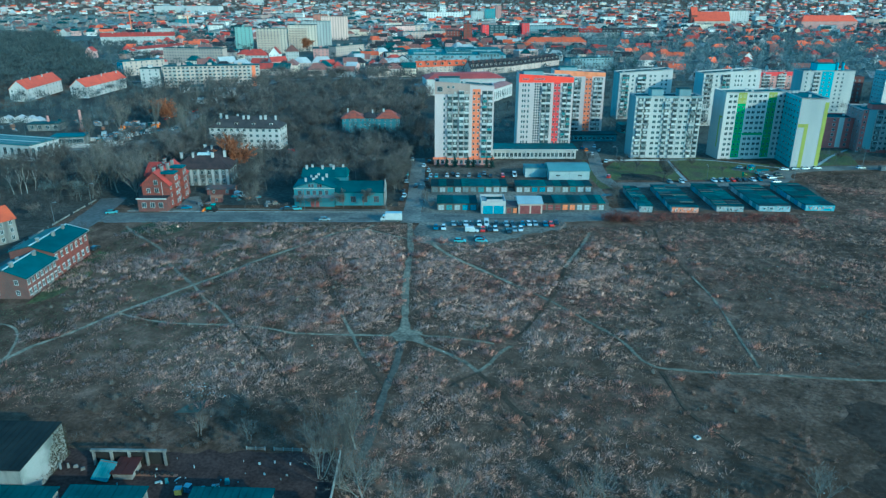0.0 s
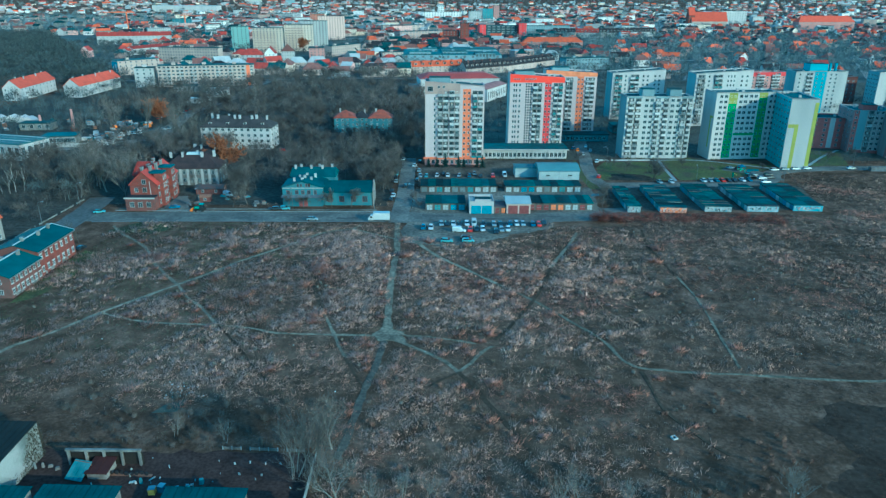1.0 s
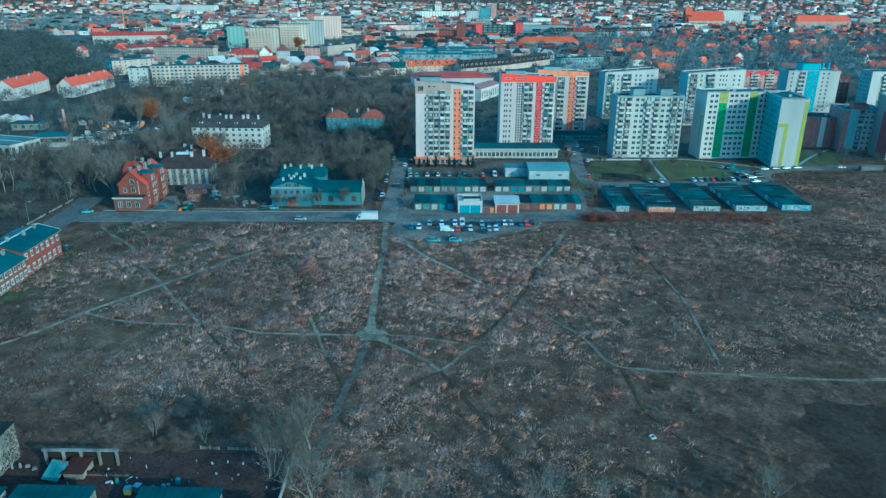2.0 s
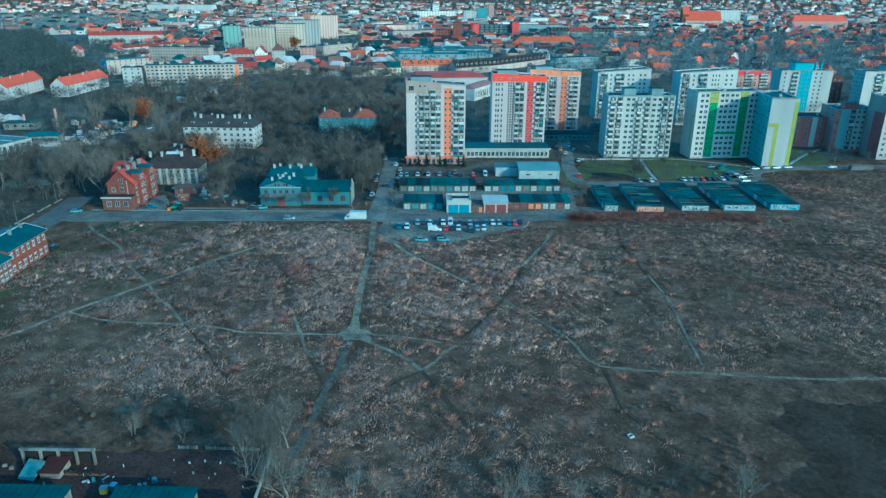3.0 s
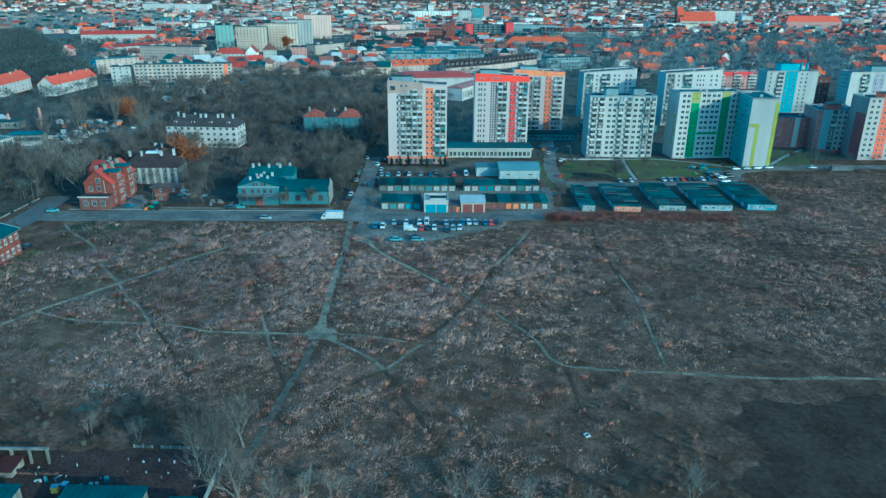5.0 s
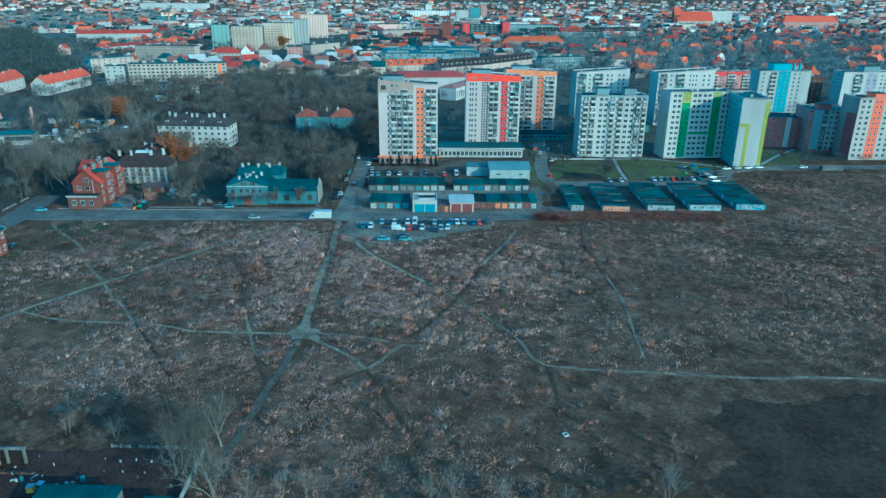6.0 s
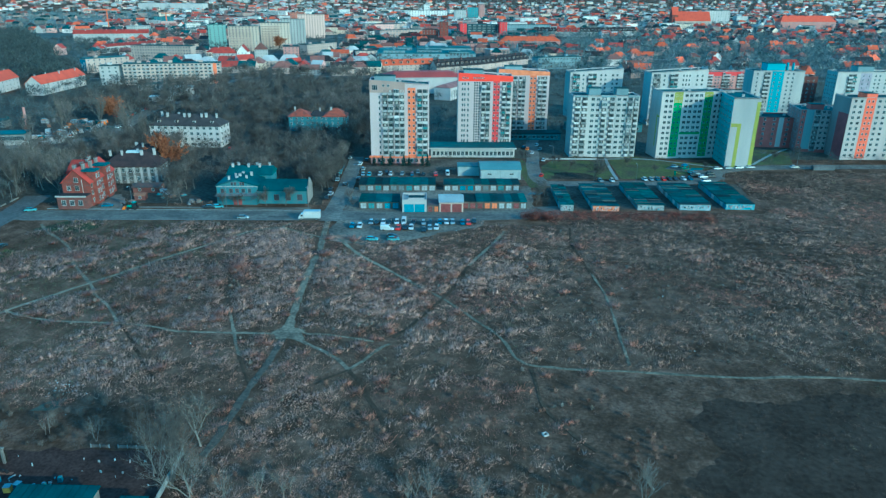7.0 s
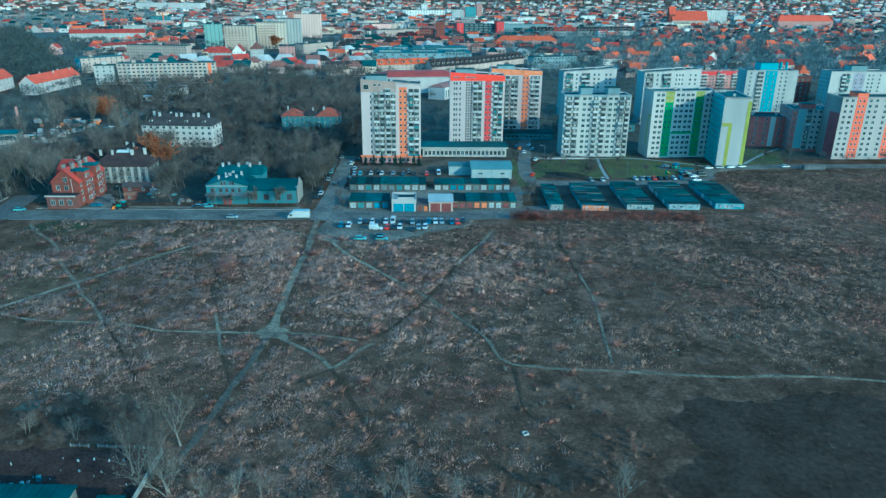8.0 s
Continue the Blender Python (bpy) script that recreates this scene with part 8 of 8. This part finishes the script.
# ---- woods and scrub, drawn as masses ----
def clump_field(name, spots, heights, per, wid, material, label, cat, round_=0.45, low=0.25):
    """Many leafless crowns in one mesh: blades that fan out from each crown's middle."""
    n = len(spots)
    k = np.repeat(np.arange(n), per)
    h = heights[k]
    d = np.random.normal(size=(n * per, 3))
    d /= np.linalg.norm(d, axis=1)[:, None]
    d[:, 2] = d[:, 2] * 0.9 + 0.25
    r = np.random.uniform(0.15, 0.75, n * per)
    c = np.stack([spots[k, 0], spots[k, 1], spots[k, 2] + h * (low + (1 - low) * 0.45)], 1)
    rad = np.stack([h * round_, h * round_, h * (1 - low) * 0.52], 1)
    wob = 1 + 0.35 * np.sin(k * 12.9898 + np.arctan2(d[:, 1], d[:, 0]) * 3)
    base = c + d * rad * (r * wob)[:, None]
    way = d * rad * np.random.uniform(0.16, 0.36, n * per)[:, None] + np.stack([0 * h, 0 * h, h * 0.06], 1)
    w = np.random.uniform(0.5, 1.3, n * per) * wid * (h / 10)
    tf = np.stack([spots[:, 0], spots[:, 1], spots[:, 2] - 0.2], 1)
    tw = np.stack([np.random.normal(0, 0.4, n), np.random.normal(0, 0.4, n), heights * 0.7], 1)
    base, way, w = np.concatenate([base, tf]), np.concatenate([way, tw]), np.concatenate([w, heights * 0.035])
    return tagged(new(name, blades_mesh(name, base, way, w, [material])), label, cat, "", "stuff")


FOOT = []
for ob in list(scene.collection.objects):
    if ob.parent is None and ob.get("category") and ob.type == "EMPTY" and ob["category"] not in ("tree", "car", "litter", "tyre", "scrap", "street lamp"):
        walls = [c for c in ob.children if c.name.startswith("wall")]
        if walls:
            m = ob.matrix_basis
            q = [m @ Vector(c) for c in walls[0].bound_box]
            FOOT.append((min(p.x for p in q), max(p.x for p in q), min(p.y for p in q), max(p.y for p in q)))
FOOT += [(-113, -94, 286, 310), (-262, -200, 300, 384), (-214, -186, 348, 382), (-112, -92, 343, 364), (-74, -36, 390, 412), (-137, -94, 358, 364), (-213, -188, 378, 440), (-300, -264, 424, 446)]
FOOT = np.array(FOOT)


def scatter(n, x0, x1, y0, y1, gap=2.0, thin=None, seed=0):
    r = np.random.RandomState(seed)
    p = np.stack([r.uniform(x0, x1, n), r.uniform(y0, y1, n)], 1)
    ok = np.ones(n, bool)
    for a, b, c, d in FOOT:
        ok &= ~((p[:, 0] > a - gap) & (p[:, 0] < b + gap) & (p[:, 1] > c - gap) & (p[:, 1] < d + gap))
    if thin:
        f = np.array([noise.noise((x * thin[0], y * thin[0], 3.1)) for x, y in p])
        ok &= f > thin[1]
    p = p[ok]
    z = np.array([hill(x, y) for x, y in p])
    return np.column_stack([p, z])


def mass(name, n, area, hmin, hmax, per, wid, material, label, cat="trees", thin=None, seed=0, **k):
    s = scatter(n, *area, thin=thin, seed=seed)
    return clump_field(name, s, np.random.RandomState(seed + 50).uniform(hmin, hmax, len(s)), per, wid, material, label, cat, **k)


mass("park_undergrowth", 1800, (-240, -24, 280, 600), 2.0, 5.0, 70, 0.28, TWIG, "bare undergrowth beneath the park trees", "undergrowth", seed=1, round_=0.7, low=0.0)
mass("park_trees", 620, (-240, -24, 430, 690), 8, 15, 230, 0.20, TWIG, "bare park trees in a dense stand", seed=2)
mass("park_trees", 330, (-112, -25, 278, 430), 5, 10, 150, 0.16, TWIG, "thin bare park trees", seed=22)
mass("park_trees", 330, (-240, -149, 262, 400), 5, 10, 150, 0.16, COOLTWIG, "thin bare trees beside the lane", seed=23)
mass("park_trees", 90, (-300, -200, 384, 445), 6, 12, 170, 0.15, COOLTWIG, "bare trees round the works yard", seed=44)
mass("street_trees", 90, (20, 130, 368, 470), 5, 10, 150, 0.2, COOLTWIG, "bare trees behind the tower blocks", seed=24)
mass("street_trees", 620, (-420, -180, 442, 660), 6, 12.5, 150, 0.2, COOLTWIG, "bare trees among the works yards", seed=3, thin=(0.02, -0.3))
mass("undergrowth", 700, (-250, -147, 200, 330), 2.5, 6.5, 90, 0.2, plant("dark_twigs", [(0.1, (0.026, 0.026, 0.025)), (0.5, (0.055, 0.052, 0.049)), (0.9, (0.11, 0.10, 0.092))], spread=0.03), "dense leafless thicket beside the side road", "undergrowth", seed=25, round_=0.6, low=0.0)
wood = scatter(30000, -1060, -283, 602, 1290, seed=4)
edge = -283 - (wood[:, 1] - 601) * 0.68
wood = wood[(wood[:, 0] < edge) & (wood[:, 0] > edge - 260)][:2200]
clump_field("woodland", wood, np.random.RandomState(54).uniform(9, 17, len(wood)), 100, 0.40, plant("wood_twigs", [(0.1, (0.022, 0.030, 0.032)), (0.5, (0.044, 0.054, 0.055)), (0.9, (0.085, 0.092, 0.09))], spread=0.03), "dense dark wood at the edge of the town", "trees", round_=0.5)
mass("street_trees", 1000, (10, 380, 395, 720), 5, 11, 100, 0.25, COOLTWIG, "bare trees between the blocks of flats", seed=5)
mass("garden_trees", 1100, (150, 680, 680, 1150), 8, 15, 70, 0.4, HAZETWIG, "tall bare garden trees among the villas", seed=16)
mass("garden_trees", 3400, (100, 900, 690, 1400), 8, 15, 50, 0.62, HAZETWIG, "bare garden trees among the houses", seed=6)
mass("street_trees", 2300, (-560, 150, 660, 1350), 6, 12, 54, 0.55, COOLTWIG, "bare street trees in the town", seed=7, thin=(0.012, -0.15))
mass("garden_trees", 3700, (-1500, 2100, 1300, 2900), 8, 16, 30, 1.65, HAZETWIG, "bare trees between the far houses", seed=8)
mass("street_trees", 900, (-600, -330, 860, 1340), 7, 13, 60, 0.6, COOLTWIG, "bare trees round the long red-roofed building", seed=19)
mass("garden_trees", 1000, (-1600, -400, 1290, 2300), 8, 15, 40, 1.25, HAZETWIG, "bare trees beyond the wood", seed=18)
# woods on the horizon, their twigs lightened to stand for haze
mass("far_woods", 2500, (-3300, 3500, 2800, 4550), 12, 22, 26, 2.8, plant("far_wood_haze_twigs", [(0.1, (0.095, 0.108, 0.112)), (0.5, (0.165, 0.176, 0.178)), (0.9, (0.24, 0.245, 0.24))], spread=0.01), "woods on the far rise, paled in colour for haze", seed=9)
mass("garden_trees", 380, (150, 900, 690, 1600), 8, 14, 70, 0.7, PINE, "dark conifers in the gardens", seed=10, round_=0.3, low=0.1)
LOWSCRUB = plant("dark_shrub_stems", [(0.1, (0.026, 0.023, 0.020)), (0.5, (0.055, 0.048, 0.041)), (0.9, (0.105, 0.088, 0.072))], spread=0.05)
BRAMBLE = plant("bramble_stems", [(0.12, (0.050, 0.022, 0.017)), (0.5, (0.125, 0.048, 0.037)), (0.92, (0.24, 0.092, 0.068))], spread=0.06)
mass("scrub", 520, (56, 128, 243, 253.5), 0.9, 2.2, 70, 0.4, BRAMBLE, "russet bramble scrub before the garages", "scrub", seed=11, round_=0.8, low=0.0)
mass("scrub", 46, (54, 69, 242.5, 247), 1.6, 3.4, 150, 0.3, BRAMBLE, "tall russet bramble mound beside the parking ground", "scrub", seed=41, round_=0.75, low=0.0)
HEDGE = plant("hedge_leaves", [(0.1, (0.016, 0.022, 0.012)), (0.5, (0.034, 0.042, 0.022)), (0.9, (0.075, 0.070, 0.036))], spread=0.2)
mass("hedge", 46, (89, 121, 346.4, 349.2), 0.8, 1.6, 90, 0.5, HEDGE, "low dark hedge at the foot of the flats", "hedge", seed=31, round_=0.9, low=0.0)
mass("hedge", 50, (131, 160, 346.5, 349.0), 0.8, 1.6, 90, 0.5, HEDGE, "low dark hedge at the foot of the flats", "hedge", seed=32, round_=0.9, low=0.0)
mass("scrub", 70, (-8, 60, 305, 316), 0.8, 2.4, 70, 0.25, LOWSCRUB, "dark leafless shrubs in the car park", "scrub", seed=42, round_=0.7, low=0.0)
mass("scrub", 60, (62, 70, 262, 300), 0.8, 2.6, 80, 0.22, LOWSCRUB, "dark leafless shrubs beside the garages", "scrub", seed=43, round_=0.7, low=0.0)
mass("hedge", 40, (20, 60, 341.5, 344.5), 0.8, 1.8, 90, 0.5, HEDGE, "low dark hedge before the pavilion", "hedge", seed=33, round_=0.9, low=0.0)
mass("hedge", 26, (-10, 16, 325.5, 328.5), 0.8, 1.5, 80, 0.45, BRAMBLE, "brown leafless hedge before the tower block", "hedge", seed=34, round_=0.9, low=0.0)
mass("street_trees", 80, (186, 330, 340, 351), 3, 7, 120, 0.16, COOLTWIG, "thin bare trees at the foot of the flats", seed=35)
mass("scrub", 300, (184, 340, 326, 337), 0.8, 2.6, 60, 0.25, TWIG, "leafless shrubs along the estate road", "scrub", seed=36, round_=0.8, low=0.0)
mass("scrub", 700, (155, 340, 262, 326), 0.7, 1.8, 50, 0.35, LOWVEG, "dead scrub beside the estate road", "scrub", seed=12, round_=0.8, low=0.0)
mass("scrub", 130, (-100, -22, 104.5, 112), 0.8, 2.2, 60, 0.16, TWIG, "dead scrub behind the yard", "scrub", seed=13, round_=0.7, low=0.0)
mass("scrub", 90, (-20, 60, 84, 98), 0.8, 1.8, 60, 0.16, DRY, "tall pale grass scrub on the waste ground", "scrub", seed=14, round_=0.45, low=0.0)
mass("scrub", 120, (-132, -20, 256, 262), 0.6, 1.6, 40, 0.3, LOWVEG, "low hedge scrub along the road", "scrub", seed=15, round_=0.8, low=0.0, thin=(0.05, 0.0))


# ---- dry grass of the waste ground ----
def path_distance(p):
    d = np.full(len(p), 99.0)
    track = ([(-17.6, 228), (-16, 212), (-14.2, 188), (-13.1, 172), (-12.3, 156), (-12.2, 147), (-13.4, 134), (-14.6, 122.6), (-15.2, 111)], 1.7, None)
    for pts, wd, soil in PATHS + [track]:
        for (ax, ay), (bx, by) in zip(pts, pts[1:]):
            a, b = np.array((ax, ay)), np.array((bx - ax, by - ay))
            t = np.clip(((p - a) @ b) / (b @ b), 0, 1)
            q = a + t[:, None] * b
            d = np.minimum(d, np.linalg.norm(p - q, axis=1) - wd / 2)
    return d


def tufts(name, p, size, per, spread, lean, wid, material, label, r, comb=0.0):
    """Lodged tufts of grass: the blades of each fan out from its middle and lean with the wind."""
    k = np.repeat(np.arange(len(p)), per)
    s = size[k]
    off = r.normal(0, spread, (len(k), 2)) * s[:, None]
    wind = np.array([3.0 * noise.noise((a * 0.03, b * 0.03, 40.0)) for a, b in p]) + 0.6 + r.normal(0, 0.6, len(p))
    a = np.where(r.uniform(0, 1, len(k)) < comb, wind[k] + r.normal(0, 0.45, len(k)), np.arctan2(off[:, 1], off[:, 0]) + r.normal(0, 0.5, len(k)))
    t = np.clip(r.normal(lean, 0.22, len(k)), 0.25, 1.45)
    ln = s * r.uniform(0.55, 1.25, len(k)) * (0.55 + 0.45 * np.clip((p[k, 1] - 90) / 90, 0, 1))
    way = np.stack([np.cos(a) * np.sin(t) * ln, np.sin(a) * np.sin(t) * ln, np.cos(t) * ln], 1)
    base = np.column_stack([p[k] + off, np.full(len(k), -0.02)])
    bulge = np.column_stack([off / (spread * s[:, None]) * 0.8 + r.normal(0, 0.1, (len(k), 2)), np.full(len(k), 0.75)])
    w = r.uniform(0.6, 1.4, len(k)) * wid * (0.55 + 0.45 * np.clip((p[k, 1] - 80) / 110, 0, 1))
    tagged(new(name, blades_mesh(name, base, way, w, [material], bulge)), label, "grass", "", "stuff")


def grass():
    r = np.random.RandomState(77)
    n = 114000
    y = 78 + (r.uniform(0, 1, n) ** 0.85) * 244
    x = r.uniform(-1, 1, n) * (0.64 * (0.94 * y + 28) + 22) + 15.5
    p = np.stack([x, y], 1)
    ok = (path_distance(p) > r.uniform(0.35, 0.95, n))
    ok &= ~((x < 62) & (y > 238)) & ~((x > -17) & (x < 42) & (y > 216 + np.abs(x - 6) * 0.5)) & ~((x < -18.5) & (y < 105)) & ~((x > 60) & (x < 151.5 + (y - 262) * 0.12) & (y > 255.5))
    ok &= ~((x < -116) & (y > 166)) & ~(x < -133) & ~((y > 300) & (y > 318 + (x - 160) * 0.08))
    ok &= ~((x > -56.4) & (x < -50.6) & (y > 116) & (y < 121))
    p = p[ok]
    near_path = np.clip(0.35 + 0.65 * path_distance(p) / 1.8, 0.35, 1.0)
    f1 = np.array([noise.noise((a * 0.022, b * 0.03, 0.0)) for a, b in p])
    f2 = np.array([noise.noise((a * 0.07 + b * 0.03, b * 0.11, 5.0)) for a, b in p])
    f3 = np.array([noise.noise((a * 0.4, b * 0.55, 9.0)) for a, b in p])
    f = 0.4 * f1 + 0.45 * f2 + 0.5 * f3
    f += 0.14 * np.clip((25 - p[:, 0]) / 70, -0.7, 1) + 0.12 * np.clip((p[:, 1] - 190) / 60, 0, 1) * np.clip((p[:, 0] - 60) / 40, 0, 1)
    f += 0.14 * np.exp(-((p[:, 0] - 5) / 45) ** 2) * np.clip((p[:, 1] - 150) / 40, 0, 1)
    bright = np.exp(-((p[:, 0] - 26) / 24) ** 2 - ((p[:, 1] - 192) / 26) ** 2)
    f += 0.3 * bright - 0.2 * np.clip(p[:, 0] / 30, 0, 1) * np.clip((158 - p[:, 1]) / 30, 0, 1)
    # burnt ground at right, plus near corners darkened as by lens falloff
    burnt = (1.25 * np.clip((p[:, 0] - 34) / 52, 0, 1) * np.clip((144 - p[:, 1]) / 14, 0, 1) + 0.42 * np.exp(-((p[:, 0] - 76) / 26) ** 2) * np.clip((178 - p[:, 1]) / 20, 0, 1) + np.clip((-8 - p[:, 0]) / 28, 0, 1) * np.clip((132 - p[:, 1]) / 20, 0, 1) + 0.2 * np.clip((102 - p[:, 1]) / 12, 0, 1)) * 0.8 + 0.6 * f3 > 0.42
    f += np.clip((p[:, 1] - 180) / 300, 0, 0.15)
    rus = 0.7 * f1 - 0.3 * f2 + 0.5 * f3 > 0.3
    pink = np.array([noise.noise((a * 0.045 + 7, b * 0.06, 80.0)) for a, b in p]) + 0.5 * f3 > 0.30
    mossy = np.clip((-32 - p[:, 0]) / 55, 0, 1) * np.clip((p[:, 1] - 112) / 45, 0, 1) + 0.75 * f3 + 0.4 * f2 > 0.45
    burnt |= mossy
    dull = (p[:, 0] + 45 * f1 + 25 * f2 - 30 * bright > 52) & ~burnt & ~(rus & (f > 0.1))
    dull &= ~pink
    rus = (rus & ~dull) | (pink & ~burnt)
    kinds = [(mossy, MOSSY, "mossy_grass", "mossy green winter grass on the waste ground", 8, 0.5, 0.12),
             ((f > 0.05) & ~rus & ~burnt & ~dull, DRY, "dry_grass", "pale dry grass tussocks on the waste ground", 8, 0.85, 0.135),
             (dull, DULLWEED, "dull_weeds", "dull grey-brown weeds on the waste ground", 8, 0.85, 0.125),
             ((f <= 0.05) & (f > -0.26) & ~rus & ~burnt & ~dull, LOWVEG, "dead_weeds", "grey dead weeds on the waste ground", 7, 0.62, 0.135),
             (rus & (f > -0.26) & ~burnt, RUSSET, "russet_weeds", "russet dead weed stems on the waste ground", 8, 0.8, 0.125),
             (burnt & ~mossy, BURNTCORNER, "burnt_weeds", "dark burnt weeds, and weeds darkened towards the near corners", 11, 0.6, 0.12),
             ((f <= -0.26) & ~burnt & ~dull, DULLWEED, "low_weeds", "low dark matted weeds on the waste ground", 5, 0.36, 0.12)]
    for mask, material, name, label, per, h, w in kinds:
        q = p[mask]
        size = h * r.uniform(0.5, 1.35, len(q)) * (1 + 0.6 * np.clip(f[mask], 0, 0.6)) * near_path[mask]
        tufts(name, q, size * 0.72, per, 0.8, 1.12, w, material, label, r, 0.35)


def accents():
    """Tall rust-tinted tussocks, many of them beside the paths."""
    r = np.random.RandomState(5)
    p = np.stack([r.uniform(-105, 80, 4200), r.uniform(108, 225, 4200)], 1)
    d = path_distance(p)
    pick = (d > 0.75) & (r.uniform(0, 1, len(p)) < np.where(d < 2.6, 0.13, np.where(d < 4.5, 0.085, 0.02)) * np.where(p[:, 0] > 20, 0.5, 1.2)) & ~((p[:, 0] < -18) & (p[:, 1] < 106)) & ~((p[:, 0] > 55) & (p[:, 1] < 132))
    p = p[pick]
    m = plant("rust_grass_blades", [(0.1, (0.30, 0.142, 0.095)), (0.5, (0.57, 0.265, 0.178)), (0.9, (0.79, 0.375, 0.255))], spread=0.2)
    tufts("rust_tussocks", p, r.uniform(0.75, 2.0, len(p)), 100, 0.58, 0.8, 0.13, m, "rust tinted tall tussocks beside the paths", r)


def tussocks():
    """Pale stools of tall grass that stand out of the rest."""
    r = np.random.RandomState(15)
    p = np.stack([r.uniform(-118, 150, 13000), r.uniform(84, 236, 13000)], 1)
    f = np.array([noise.noise((a * 0.05, b * 0.07, 21.0)) + 0.7 * noise.noise((a * 0.2, b * 0.25, 31.0)) for a, b in p]) + 0.15 * np.clip((20 - p[:, 0]) / 60, -0.8, 1)
    f += 0.3 * np.exp(-((p[:, 0] - 26) / 24) ** 2 - ((p[:, 1] - 192) / 26) ** 2)
    stand = np.exp(-((p[:, 0] - 48) / 7) ** 2 - ((p[:, 1] - 105) / 3.2) ** 2) > 0.35
    ok = (path_distance(p) > 1.3) & ((f > 0.1) | stand | ((p[:, 1] < 112) & (p[:, 0] > -13) & (f > -0.15))) & ~((p[:, 0] < -18) & (p[:, 1] < 104 + 28 * (0.5 + f))) & (stand | ~((p[:, 0] > 40) & (p[:, 1] < 150))) & ~((p[:, 0] > -17) & (p[:, 0] < 42) & (p[:, 1] > 214)) & (np.abs(p[:, 0] - 16) < 0.64 * (0.94 * p[:, 1] + 28) + 16)
    p = p[ok]
    p = p + r.normal(0, 1.2, p.shape)
    m = plant("pale_grass_blades", [(0.1, (0.31, 0.198, 0.150)), (0.5, (0.54, 0.335, 0.25)), (0.9, (0.76, 0.45, 0.33))], spread=0.12)
    left = p[:, 0] < 42 + 30 * r.uniform(-1, 1, len(p))
    tufts("pale_tussocks", p[left], r.uniform(0.5, 1.45, left.sum()) ** 1.3, 34, 0.72, 0.92, 0.14, m, "pale dry tussocks scattered on the waste ground", r, 0.3)
    m = plant("straw_blades", [(0.1, (0.18, 0.118, 0.087)), (0.5, (0.33, 0.208, 0.152)), (0.9, (0.50, 0.30, 0.215))], spread=0.06)
    q = np.stack([r.uniform(35, 185, 5200), r.uniform(136, 300, 5200)], 1)
    g = np.array([noise.noise((a * 0.035, b * 0.06, 61.0)) + 0.6 * noise.noise((a * 0.16, b * 0.24, 71.0)) for a, b in q])
    q = q[(g > 0.02) & (path_distance(q) > 0.8) & ~((q[:, 0] < 152 + (q[:, 1] - 262) * 0.12) & (q[:, 1] > 247)) & (np.abs(q[:, 0] - 16) < 0.64 * (0.94 * q[:, 1] + 28) + 16)]
    tufts("straw_tussocks", q, r.uniform(0.4, 1.2, len(q)), 20, 0.9, 1.05, 0.13, m, "low straw-coloured tussocks on the waste ground", r, 0.6)


def stem_clumps(name, area, n, hmin, hmax, per, wid, material, label, seed, keep=None):
    """Leafless shrubs: stems that fan upwards from each root."""
    r = np.random.RandomState(seed)
    p = np.stack([r.uniform(area[0], area[1], n), r.uniform(area[2], area[3], n)], 1)
    p = p[(path_distance(p) > 0.4) & ~((p[:, 0] < -18.5) & (p[:, 0] > -75) & (p[:, 1] < 104.8))]
    if keep:
        p = p[np.array([noise.noise((x * 0.06, y * 0.06, 8.0)) for x, y in p]) > keep]
    k = np.repeat(np.arange(len(p)), per)
    h = r.uniform(hmin, hmax, len(p))[k]
    a, t = r.uniform(0, 6.283, len(k)), np.abs(r.normal(0, 0.3, len(k)))
    up = np.stack([np.cos(a) * np.sin(t), np.sin(a) * np.sin(t), np.cos(t)], 1)
    root = np.column_stack([p[k] + r.normal(0, 0.12, (len(k), 2)) * h[:, None], np.full(len(k), -0.05)])
    s = r.uniform(0.0, 0.55, len(k))
    base = root + up * (h * s)[:, None]
    way = (up + r.normal(0, 0.22, (len(k), 3))) * (h * (1 - s) * r.uniform(0.4, 0.9, len(k)))[:, None]
    tagged(new(name, blades_mesh(name, base, way, r.uniform(0.6, 1.4, len(k)) * wid, [material])), label, "shrub", "", "stuff")


stem_clumps("shrubs", (-16, 60, 84, 101), 40, 1.6, 3.2, 170, 0.05, TWIG, "leafless pale shrubs at the edge of the waste ground", 61)
stem_clumps("shrubs", (-14, 70, 84, 128), 120, 0.9, 1.9, 110, 0.04, WEEDSTEM, "russet leafless shrubs on the waste ground", 62, 0.0)
stem_clumps("shrubs", (-75, -20, 105, 122), 80, 1.0, 2.6, 120, 0.05, TWIG, "grey leafless shrubs behind the yard", 63)
stem_clumps("shrubs", (-110, 130, 120, 236), 420, 0.7, 1.5, 70, 0.07, TWIGLT, "low leafless shrubs on the waste ground", 64, 0.05)
grass()
tussocks()
accents()
